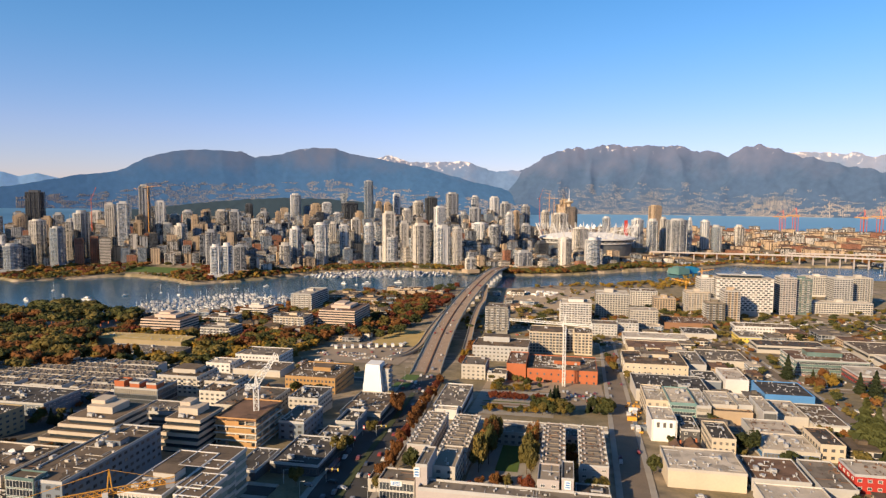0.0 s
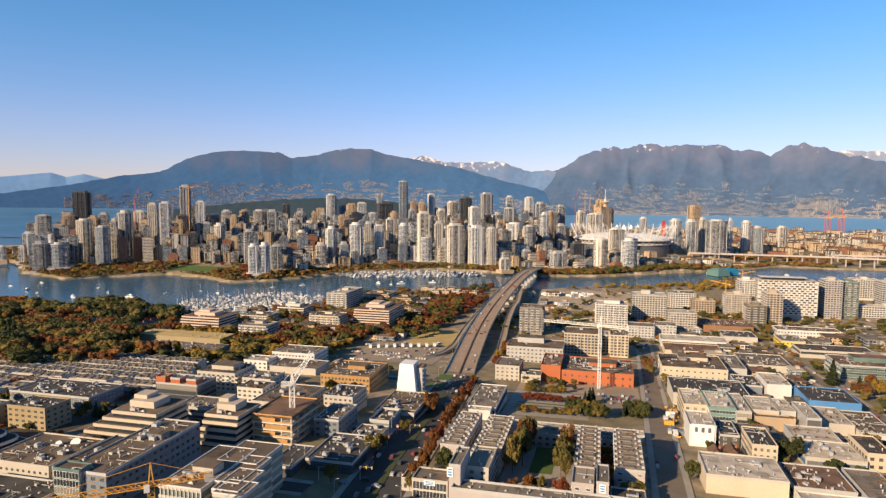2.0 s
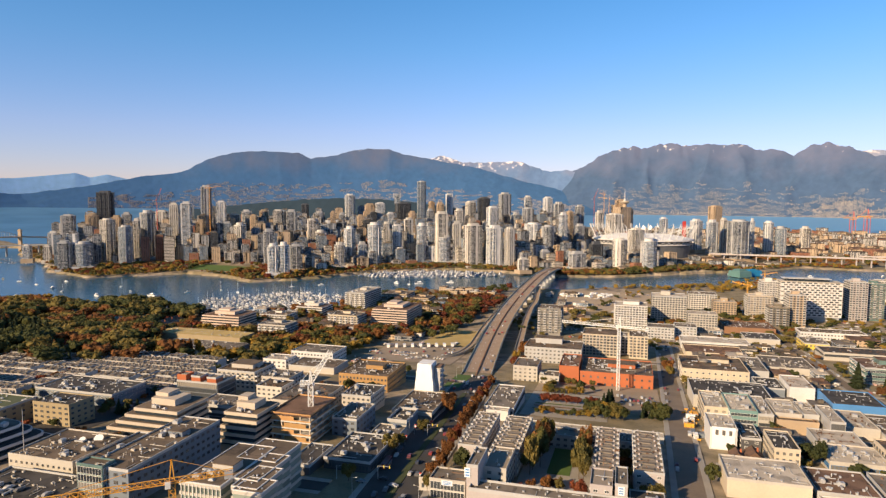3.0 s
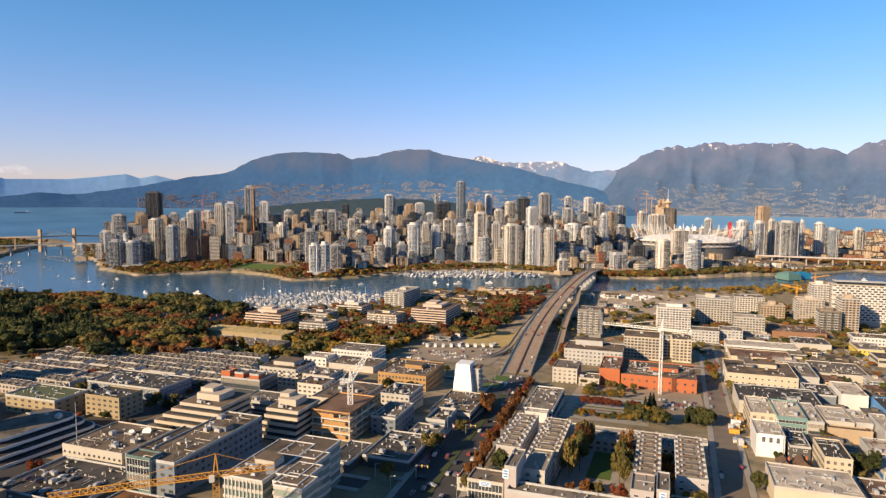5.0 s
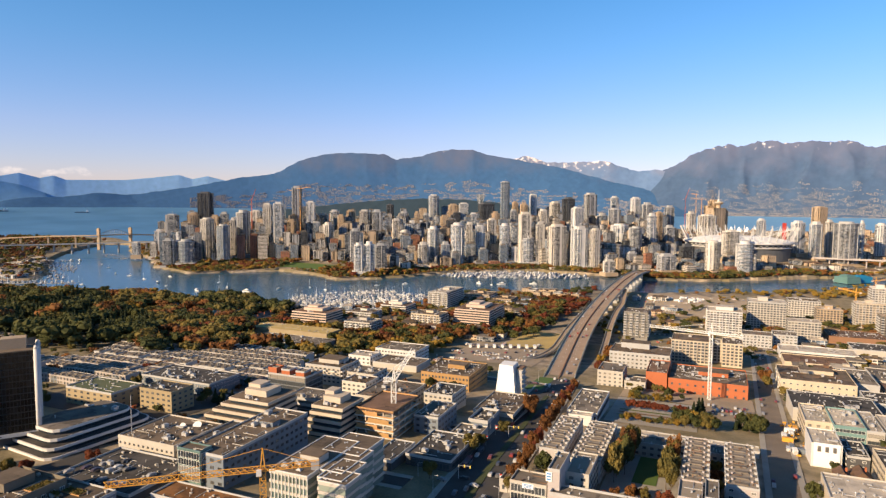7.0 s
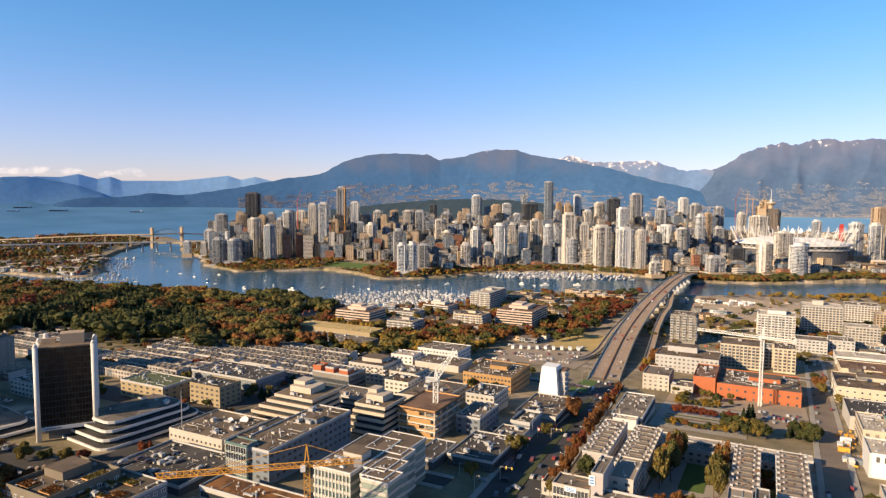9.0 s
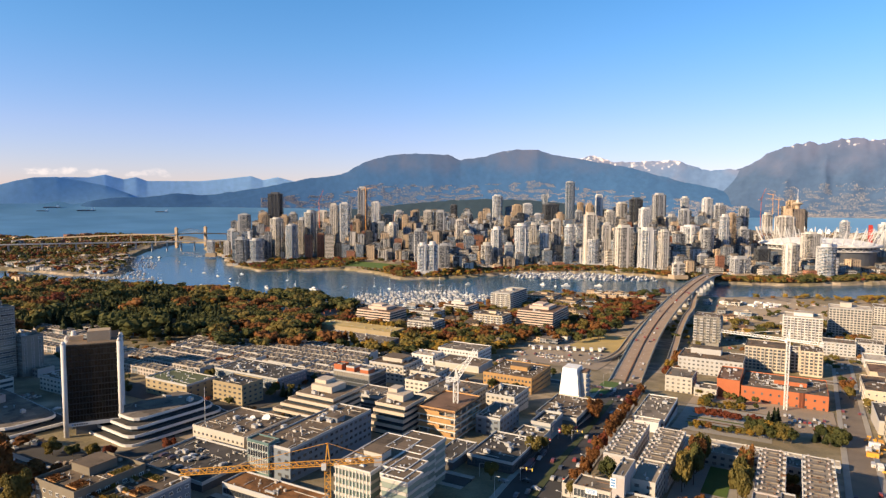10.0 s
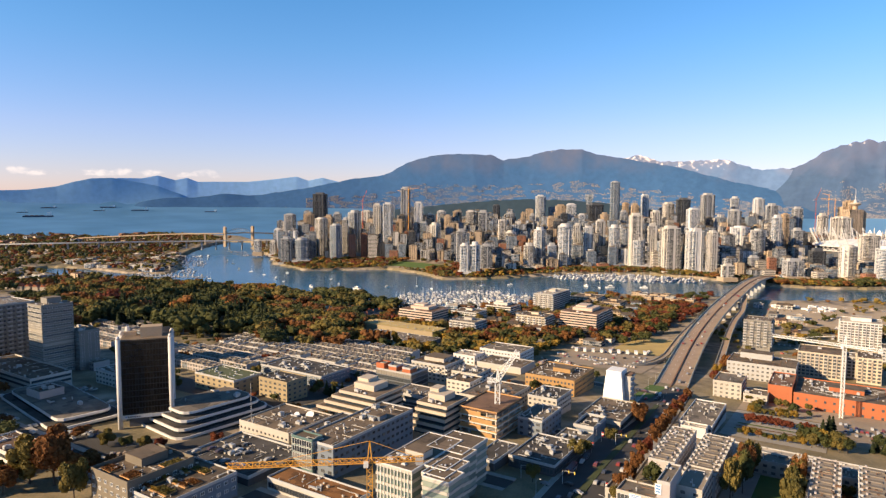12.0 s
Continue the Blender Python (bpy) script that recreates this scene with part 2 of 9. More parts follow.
# white towers' glass is paler to paint in the sky it mirrors
F_WHITE = facade("tower_white", (0.67, 0.665, 0.66), (0.08, 0.11, 0.15), 3.0, 4.4, 0.16, 0.94, 0.08, 0.84, strips=0.5, blank=0.08)
F_CREAM = facade("tower_cream", (0.64, 0.605, 0.555), (0.045, 0.05, 0.058), 3.0, 4.8, 0.24, 0.86, 0.14, 0.8, strips=0.42, blank=0.1)
F_TAN = facade("tower_tan", (0.56, 0.42, 0.28), (0.04, 0.036, 0.032), 3.0, 4.4, 0.3, 0.78, 0.24, 0.76, strips=0.2, blank=0.14)
F_GREY = facade("tower_grey", (0.38, 0.39, 0.41), (0.04, 0.05, 0.065), 3.1, 3.6, 0.16, 0.9, 0.1, 0.86, strips=0.4, blank=0.1)
F_DARK = facade("tower_dark", (0.055, 0.06, 0.07), (0.02, 0.024, 0.03), 3.5, 1.8, 0.12, 0.92, 0.1, 0.9)
F_OFFICE = facade("office_bands", (0.55, 0.5, 0.44), (0.04, 0.045, 0.05), 3.6, 1.6, 0.35, 0.85, 0.04, 0.96)


def foliage(name, *cols, island=0.55, thin=False):
    """Leaves: every clump its own shade between the given ones."""
    m, nt, bsdf = nodes_of(name)
    info = nt.nodes.new("ShaderNodeNewGeometry")
    obj = nt.nodes.new("ShaderNodeObjectInfo")
    if thin:
        crowns = math_node(nt, "MULTIPLY_ADD", noise_fac(nt, 0.085, 1.0, "World"), 1.9, -0.6)
        k = math_node(nt, "MULTIPLY_ADD", info.outputs["Random Per Island"], 0.2, math_node(nt, "MULTIPLY_ADD", obj.outputs["Random"], 0.26, math_node(nt, "MULTIPLY", crowns, 0.6)))
    else:
        k = math_node(nt, "MULTIPLY_ADD", info.outputs["Random Per Island"], island, math_node(nt, "MULTIPLY", obj.outputs["Random"], 1 - island))
    col = ramp(nt, k, *[(i / (len(cols) - 1), c) for i, c in enumerate(cols)])
    nt.links.new(col, bsdf.inputs["Base Color"])
    bsdf.inputs["Roughness"].default_value = 0.8
    bsdf.inputs["Specular IOR Level"].default_value = 0.2
    if thin:
        through_leaf, both = nt.nodes.new("ShaderNodeBsdfTranslucent"), nt.nodes.new("ShaderNodeMixShader")
        nt.links.new(col, through_leaf.inputs[0])
        both.inputs[0].default_value = 0.22
        nt.links.new(bsdf.outputs[0], both.inputs[1])
        nt.links.new(through_leaf.outputs[0], both.inputs[2])
        nt.links.new(both.outputs[0], nt.nodes["Material Output"].inputs[0])
    return m


LEAF_GREEN = foliage("leaf_green", (0.036, 0.046, 0.018), (0.075, 0.082, 0.028), (0.15, 0.135, 0.04), thin=True)
LEAF_FIR = foliage("leaf_conifer", (0.020, 0.030, 0.016), (0.036, 0.048, 0.022), (0.068, 0.076, 0.03), thin=True)
LEAF_OLIVE = foliage("leaf_olive", (0.08, 0.078, 0.026), (0.17, 0.135, 0.04), (0.27, 0.19, 0.05), thin=True)
LEAF_ORANGE = foliage("leaf_orange", (0.10, 0.048, 0.02), (0.20, 0.086, 0.03), (0.31, 0.155, 0.045), thin=True)
LEAF_RED = foliage("leaf_red", (0.09, 0.030, 0.02), (0.18, 0.05, 0.027), (0.26, 0.09, 0.035), thin=True)
LEAF_GOLD = foliage("leaf_gold", (0.18, 0.11, 0.02), (0.30, 0.19, 0.035), (0.38, 0.25, 0.055), thin=True)
LEAF_CEDAR = foliage("leaf_cedar", (0.055, 0.066, 0.024), (0.10, 0.108, 0.036), (0.17, 0.165, 0.055), thin=True)
BARK = plain("bark", (0.10, 0.075, 0.055), 0.95)


class Shape:
    """A mesh in the making: boxes, prisms and faces in metres."""

    def __init__(self):
        self.v, self.f = [], []

    def add(self, verts, faces):
        n = len(self.v)
        self.v += verts
        self.f += [tuple(i + n for i in f) for f in faces]
        return self

    def prism(self, poly, z0, z1, taper=1.0, bottom=True):
        n = len(poly)
        cx, cy = sum(p[0] for p in poly) / n, sum(p[1] for p in poly) / n
        lower = [(x, y, z0) for x, y in poly]
        upper = [(cx + (x - cx) * taper, cy + (y - cy) * taper, z1) for x, y in poly]
        faces = [(i, (i + 1) % n, n + (i + 1) % n, n + i) for i in range(n)] + [tuple(range(n, 2 * n))]
        if bottom:
            faces.append(tuple(reversed(range(n))))
        return self.add(lower + upper, faces)

    def box(self, x, y, z, sx, sy, sz, turn=0.0, taper=1.0):
        """Centre of the foot, sizes, degrees."""
        c, s = math.cos(radians(turn)), math.sin(radians(turn))
        pts = [(x + c * a * sx / 2 - s * b * sy / 2, y + s * a * sx / 2 + c * b * sy / 2) for a, b in ((-1, -1), (1, -1), (1, 1), (-1, 1))]
        return self.prism(pts, z, z + sz, taper)

    def cyl(self, x, y, z0, z1, r, n=10, taper=1.0):
        return self.prism([(x + r * math.cos(2 * math.pi * i / n), y + r * math.sin(2 * math.pi * i / n)) for i in range(n)], z0, z1, taper)

    def bar(self, a, b, r, n=4):
        """A straight rod from a to b."""
        a, b = Vector(a), Vector(b)
        q = (b - a).to_track_quat("Z", "Y")
        ring = [q @ Vector((r * math.cos(2 * math.pi * (i + 0.5) / n), r * math.sin(2 * math.pi * (i + 0.5) / n), 0)) for i in range(n)]
        verts = [tuple(a + p) for p in ring] + [tuple(b + p) for p in ring]
        return self.add(verts, [(i, (i + 1) % n, n + (i + 1) % n, n + i) for i in range(n)] + [tuple(range(n, 2 * n)), tuple(reversed(range(n)))])

    def mesh(self, name, material):
        me = bpy.data.meshes.new(name)
        me.from_pydata(self.v, [], self.f)
        if material:
            me.materials.append(material)
        return me


def two_tone(name, first, second, mats):
    """One mesh out of two shapes, each with its material."""
    s = Shape().add(first.v, first.f)
    s.add(second.v, second.f)
    me = s.mesh(name, None)
    for m in mats:
        me.materials.append(m)
    me.polygons.foreach_set("material_index", [0] * len(first.f) + [1] * len(second.f))
    return me


def part(name, shape, material, parent=None, label="", m=None):
    """Links a shape (or a mesh that is there already) as one object under a thing or a part."""
    ob = new(name, shape.mesh(name, material) if isinstance(shape, Shape) else shape)
    if m is not None:
        ob.matrix_basis = m
    ob.parent = parent
    if label:
        ob["label"] = label
    return ob


def smooth(ob):
    ob.data.polygons.foreach_set("use_smooth", [True] * len(ob.data.polygons))
    return ob


def thing(name, m, label, category, group="", kind=""):
    ob = new(name)
    ob.matrix_basis = m
    return tagged(ob, label, category, group, kind)


# ---- land, water, mountains ----
CREEK = [(-1956, 1600), (-1880, 1440), (-1740, 1270), (-1580, 1110), (-1450, 1010), (-1330, 935), (-1260, 850), (-1340, 800), (-1480, 800), (-1600, 770), (-1600, 700), (-1450, 695), (-1314, 735), (-1200, 750), (-1101, 760), (-907, 760), (-802, 790), (-718, 810), (-610, 765),
         (-505, 770), (-432, 880), (-425, 1010), (-344, 1110), (-209, 1190), (-100, 1194), (-1, 1257), (109, 1299), (204, 1365), (300, 1500), (373, 1440), (515, 1467), (900, 1490),
         (900, 1790), (785, 1767), (557, 1738), (429, 1762), (315, 1650), (126, 1521), (-2, 1424), (-115, 1390), (-230, 1425), (-380, 1440),
         (-531, 1340), (-647, 1160), (-714, 1112), (-815, 1170), (-915, 1197), (-1060, 1065), (-1232, 1128), (-1391, 1264), (-1560, 1360), (-1690, 1450), (-1800, 1620)]


def wet(x, y):
    """True where the sea stands."""
    if inside(x, y, CREEK):
        return True
    r, a = math.hypot(x, y), math.degrees(math.atan2(-x, y))
    if a > 50:
        return r > 3000 + 150 * math.sin(a * 0.6) and y > 0
    if a > 33:
        return r > blend(a, (33, 3100), (40, 2950), (46, 2500), (50, 2600))
    return r > blend(a, (8, 3610), (14, 3300), (20, 3050)) and y > 0


def land(x, y):
    return -6.0 + (sea_rise(math.hypot(x, y))) if wet(x, y) else slope(x, y)


def axis_steps(lo, hi, fine_lo, fine_hi, fine, coarse):
    out, v = [], lo
    while v < hi:
        out.append(v)
        v += fine if fine_lo <= v < fine_hi else coarse
    return out + [hi]


def sheet(name, height, material, xs, ys):
    pts = [(x, y, height(x, y)) for y in ys for x in xs]
    n = len(xs)
    faces = [(j * n + i, j * n + i + 1, (j + 1) * n + i + 1, (j + 1) * n + i) for j in range(len(ys) - 1) for i in range(n - 1)]
    return part(name, Shape().add(pts, faces), material)


def ground_material():
    """Dry earth, paving and dull grass in patches of city size."""
    m, nt, bsdf = nodes_of("city_ground")
    a, b, c = noise_fac(nt, 0.012, 5.0, "World"), noise_fac(nt, 0.08, 4.0, "World"), noise_fac(nt, 0.9, 3.0, "World")
    paved = ramp(nt, b, (0.3, (0.13, 0.112, 0.094)), (0.46, (0.25, 0.205, 0.155)), (0.6, (0.38, 0.305, 0.225)), (0.76, (0.48, 0.40, 0.30)))
    green = ramp(nt, c, (0.3, (0.12, 0.108, 0.045)), (0.7, (0.27, 0.21, 0.09)))
    k = ramp(nt, a, (0.42, (0, 0, 0)), (0.56, (1, 1, 1)))
    nt.links.new(mix_colour(nt, math_node(nt, "MULTIPLY", k, 0.6), paved, green), bsdf.inputs["Base Color"])
    bsdf.inputs["Roughness"].default_value = 0.95
    return m


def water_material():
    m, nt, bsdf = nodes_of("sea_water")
    # calm dark creek; wind-rippled bay beyond, sky's blue reflection painted into its colour
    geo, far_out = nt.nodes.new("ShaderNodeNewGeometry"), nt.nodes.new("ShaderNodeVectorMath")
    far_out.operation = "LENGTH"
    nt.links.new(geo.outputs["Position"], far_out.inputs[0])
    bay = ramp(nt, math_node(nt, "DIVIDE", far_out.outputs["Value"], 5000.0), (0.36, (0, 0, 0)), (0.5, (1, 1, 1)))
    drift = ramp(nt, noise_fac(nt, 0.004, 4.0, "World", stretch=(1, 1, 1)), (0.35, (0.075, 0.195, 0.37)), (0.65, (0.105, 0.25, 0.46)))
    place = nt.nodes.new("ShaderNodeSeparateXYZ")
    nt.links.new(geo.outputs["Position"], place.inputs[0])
    # harbour end painted brighter still, for the sky it would reflect
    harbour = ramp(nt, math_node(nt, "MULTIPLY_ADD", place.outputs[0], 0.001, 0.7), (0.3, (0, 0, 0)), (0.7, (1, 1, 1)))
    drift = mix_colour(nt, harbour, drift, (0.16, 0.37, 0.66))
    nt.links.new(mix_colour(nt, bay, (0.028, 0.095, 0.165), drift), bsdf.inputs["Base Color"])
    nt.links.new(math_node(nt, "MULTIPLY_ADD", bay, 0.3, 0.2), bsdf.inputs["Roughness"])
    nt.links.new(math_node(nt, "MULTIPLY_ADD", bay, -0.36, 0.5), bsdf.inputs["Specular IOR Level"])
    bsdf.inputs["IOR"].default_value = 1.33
    b = nt.nodes.new("ShaderNodeBump")
    b.inputs["Strength"].default_value, b.inputs["Distance"].default_value = 0.5, 0.25
    waves = math_node(nt, "MULTIPLY_ADD", noise_fac(nt, 0.35, 3.0, "World"), 0.5, noise_fac(nt, 0.035, 3.0, "World"))
    nt.links.new(waves, b.inputs["Height"])
    nt.links.new(b.outputs[0], bsdf.inputs["Normal"])
    return m


GROUND = ground_material()
xs = axis_steps(-4900, 4900, -2000, 1000, 14, 90)
ys = axis_steps(-1500, 4900, 100, 1900, 14, 90)
tagged(sheet("ground", land, GROUND, xs, ys), "brownish city land sloping gently down to the water", "ground", kind="structure")
xs = axis_steps(-4900, 4900, 0, 0, 1, 70)
ys = axis_steps(400, 4900, 0, 0, 1, 70)
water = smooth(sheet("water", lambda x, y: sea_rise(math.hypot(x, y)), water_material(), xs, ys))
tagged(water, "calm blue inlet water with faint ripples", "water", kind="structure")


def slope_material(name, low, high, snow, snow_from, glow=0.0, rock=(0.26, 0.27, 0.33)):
    """Forest, bare rock and snowy tops, with the far air's blue haze painted in."""
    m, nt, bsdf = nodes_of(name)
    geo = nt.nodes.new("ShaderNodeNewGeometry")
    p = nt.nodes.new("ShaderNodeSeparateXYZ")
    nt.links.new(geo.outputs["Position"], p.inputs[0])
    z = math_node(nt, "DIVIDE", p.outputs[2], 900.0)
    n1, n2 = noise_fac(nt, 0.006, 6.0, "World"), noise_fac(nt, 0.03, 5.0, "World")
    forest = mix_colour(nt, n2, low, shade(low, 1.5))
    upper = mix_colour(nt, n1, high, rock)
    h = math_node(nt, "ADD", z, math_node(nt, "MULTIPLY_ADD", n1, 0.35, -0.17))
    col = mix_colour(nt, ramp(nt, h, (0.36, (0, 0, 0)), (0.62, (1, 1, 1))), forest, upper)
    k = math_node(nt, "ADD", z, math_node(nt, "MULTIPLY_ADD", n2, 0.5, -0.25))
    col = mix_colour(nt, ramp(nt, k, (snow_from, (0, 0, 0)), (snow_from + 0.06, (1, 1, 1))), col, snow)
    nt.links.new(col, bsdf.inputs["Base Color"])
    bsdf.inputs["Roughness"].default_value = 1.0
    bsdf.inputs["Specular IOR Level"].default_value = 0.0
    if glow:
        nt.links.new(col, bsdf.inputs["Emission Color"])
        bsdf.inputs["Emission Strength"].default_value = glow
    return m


SURFACES = {}


def mountain_range(name, label, crest, at, foot, back, material, rough=1.0, seed=0.0, base=None):
    """A ridge whose crest rises to so many degrees (heading left of north, height) over the eye's level."""
    a0, a1 = crest[0][0], crest[-1][0]
    steps, rows = int(abs(a1 - a0) / (0.12 if abs(a1 - a0) < 90 else 1.0)), 50
    feet, peak = foot, at
    pts = []
    for i in range(steps + 1):
        a = a0 + (a1 - a0) * i / steps
        foot = feet if isinstance(feet, (int, float)) else blend(a, *feet)
        at = max(peak, foot + 70)
        e = blend(a, *crest)
        jag = at * math.tan(radians(0.15 * rough * noise.fractal(Vector((a * 1.3, seed, 0)), 1.0, 2.0, 5)))
        top = EYE + at * math.tan(radians(e))
        low = base if base is not None else sea_rise(foot) - 4
        for j in range(rows + 1):
            k = j / rows
            if k < 0.8:
                q = 1 - (1 - k / 0.8) ** 1.4
                r = foot + (at - foot) * q
                z = low + (top - low) * (q ** 1.25) + jag * q ** 12
                # spurs and gullies that wander down the slope and fade out at its foot
                bump = math.sin(math.pi * q) ** 0.7 * min(1.0, 2.2 * q)
                u = a * 0.42 + 0.9 * q + 0.35 * noise.noise(Vector((a * 0.5, q * 3.0, seed + 8)))
                spur = 1 - 2 * abs(noise.noise(Vector((u, q * 1.1, seed + 4))))
                fine = 1 - 2 * abs(noise.noise(Vector((u * 2.6 + q * 1.5, q * 4.0, seed + 11))))
                z += bump * (top - low) * rough * (0.075 * (spur - 0.5) + 0.022 * (fine - 0.5))
            else:
                q = (k - 0.8) / 0.2
                r, z = at + (max(back, at + 50) - at) * q, top + jag + (low - top) * q ** 2.2 * 0.8
            pts.append((-r * math.sin(radians(a)), r * math.cos(radians(a)), z))
    n = rows + 1
    SURFACES[label] = (pts, n)
    faces = [(i * n + j, i * n + j + 1, (i + 1) * n + j + 1, (i + 1) * n + j) for i in range(steps) for j in range(rows)]
    ob = smooth(part(name, Shape().add(pts, faces), material))
    return tagged(ob, label, "mountain", kind="structure")


# base colours carry the blue distance haze of each range
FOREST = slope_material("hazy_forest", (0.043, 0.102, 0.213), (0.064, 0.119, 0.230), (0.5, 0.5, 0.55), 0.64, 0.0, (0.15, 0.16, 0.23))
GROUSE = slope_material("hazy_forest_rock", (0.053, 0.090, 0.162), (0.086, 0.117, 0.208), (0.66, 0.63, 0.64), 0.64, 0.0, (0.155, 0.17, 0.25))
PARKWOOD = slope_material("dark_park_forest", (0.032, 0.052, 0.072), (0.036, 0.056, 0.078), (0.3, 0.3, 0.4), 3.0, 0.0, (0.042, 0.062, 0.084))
THINSNOW = slope_material("hazy_thin_snow_rock", (0.13, 0.19, 0.31), (0.20, 0.22, 0.31), (0.62, 0.59, 0.62), 0.535, 0.0, (0.32, 0.31, 0.37))
SNOWY = slope_material("hazy_snowy_rock", (0.10, 0.165, 0.29), (0.19, 0.205, 0.29), (0.70, 0.66, 0.68), 0.48, 0.0, (0.33, 0.31, 0.37))
# farthest ridges: flat blues, haze painted in place of forest colour
HAZEHILL = slope_material("painted_blue_haze", (0.165, 0.305, 0.47), (0.17, 0.31, 0.475), (0.3, 0.3, 0.4), 3.0, 0.0, (0.175, 0.315, 0.48))
PALEHAZE = slope_material("painted_pale_haze", (0.205, 0.36, 0.575), (0.21, 0.365, 0.58), (0.5, 0.52, 0.6), 0.60, 0.0, (0.22, 0.37, 0.585))
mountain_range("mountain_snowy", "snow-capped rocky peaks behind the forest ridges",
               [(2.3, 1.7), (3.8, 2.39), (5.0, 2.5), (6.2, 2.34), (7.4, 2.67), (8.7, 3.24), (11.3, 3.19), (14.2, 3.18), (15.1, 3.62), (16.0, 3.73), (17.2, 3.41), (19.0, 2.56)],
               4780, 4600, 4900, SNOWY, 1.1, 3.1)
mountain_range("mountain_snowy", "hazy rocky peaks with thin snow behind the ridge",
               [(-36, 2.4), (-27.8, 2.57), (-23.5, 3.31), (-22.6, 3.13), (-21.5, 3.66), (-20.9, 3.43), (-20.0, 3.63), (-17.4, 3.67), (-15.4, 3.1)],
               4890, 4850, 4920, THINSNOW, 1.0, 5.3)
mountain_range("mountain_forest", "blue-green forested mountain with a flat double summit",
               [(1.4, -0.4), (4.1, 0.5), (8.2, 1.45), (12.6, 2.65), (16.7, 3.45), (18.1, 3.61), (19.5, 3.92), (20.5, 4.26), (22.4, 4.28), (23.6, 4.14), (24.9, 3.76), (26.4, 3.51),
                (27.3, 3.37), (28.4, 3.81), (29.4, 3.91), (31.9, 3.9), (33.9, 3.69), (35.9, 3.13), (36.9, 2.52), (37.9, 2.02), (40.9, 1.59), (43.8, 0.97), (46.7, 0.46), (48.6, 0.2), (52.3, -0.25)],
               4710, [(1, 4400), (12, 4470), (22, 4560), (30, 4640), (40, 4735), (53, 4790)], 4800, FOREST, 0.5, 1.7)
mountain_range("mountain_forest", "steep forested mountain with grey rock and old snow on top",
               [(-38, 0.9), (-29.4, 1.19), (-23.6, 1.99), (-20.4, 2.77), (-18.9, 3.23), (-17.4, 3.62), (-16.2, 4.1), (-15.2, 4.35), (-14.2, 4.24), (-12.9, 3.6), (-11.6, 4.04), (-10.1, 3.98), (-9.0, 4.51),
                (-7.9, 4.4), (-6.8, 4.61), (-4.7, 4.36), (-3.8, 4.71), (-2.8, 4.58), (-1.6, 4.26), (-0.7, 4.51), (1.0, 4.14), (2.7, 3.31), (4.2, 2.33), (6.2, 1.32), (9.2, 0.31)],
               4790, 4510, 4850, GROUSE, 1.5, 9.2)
mountain_range("mountain_island", "island ridge across the bay in painted blue haze",
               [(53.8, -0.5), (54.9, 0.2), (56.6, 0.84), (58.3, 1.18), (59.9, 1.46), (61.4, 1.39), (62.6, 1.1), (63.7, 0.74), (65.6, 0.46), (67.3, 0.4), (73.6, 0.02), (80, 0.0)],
               4845, 4832, 4870, HAZEHILL, 0.05, 12.0)
mountain_range("mountain_far", "faint mountains on the horizon in painted pale haze",
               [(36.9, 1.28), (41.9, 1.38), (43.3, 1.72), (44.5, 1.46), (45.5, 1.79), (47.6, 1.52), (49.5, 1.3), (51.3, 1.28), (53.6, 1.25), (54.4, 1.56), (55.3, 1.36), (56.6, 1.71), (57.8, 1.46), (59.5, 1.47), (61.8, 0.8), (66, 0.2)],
               4885, 4875, 4895, PALEHAZE, 0.04, 15.5, 100.0)
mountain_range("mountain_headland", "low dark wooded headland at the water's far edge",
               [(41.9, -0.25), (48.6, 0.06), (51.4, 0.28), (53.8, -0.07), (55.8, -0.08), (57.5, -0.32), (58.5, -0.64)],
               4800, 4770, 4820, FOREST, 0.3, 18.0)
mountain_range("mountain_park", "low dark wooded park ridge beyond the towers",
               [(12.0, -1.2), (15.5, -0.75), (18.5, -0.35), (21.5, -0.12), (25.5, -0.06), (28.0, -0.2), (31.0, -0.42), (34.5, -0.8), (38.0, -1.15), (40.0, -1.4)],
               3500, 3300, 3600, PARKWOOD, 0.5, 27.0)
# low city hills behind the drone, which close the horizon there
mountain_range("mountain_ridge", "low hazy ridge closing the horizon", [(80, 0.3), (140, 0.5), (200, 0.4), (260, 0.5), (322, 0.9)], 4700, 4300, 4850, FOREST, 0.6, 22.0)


# ---- the towers across the water ----
def plan_round(s, n=12, squash=1.0):
    r = s / 2
    return [(r * math.cos(2 * math.pi * (i + 0.5) / n), squash * r * math.sin(2 * math.pi * (i + 0.5) / n)) for i in range(n)]


def plan_notched(sx, sy, c):
    """A rectangle whose corners step in."""
    a, b = sx / 2, sy / 2
    return [(-a + c, -b), (a - c, -b), (a - c, -b + c), (a, -b + c), (a, b - c), (a - c, b - c), (a - c, b), (-a + c, b), (-a + c, b - c), (-a, b - c), (-a, -b + c), (-a + c, -b + c)]


TOWER_WORDS = {}
rng = random.Random(11)


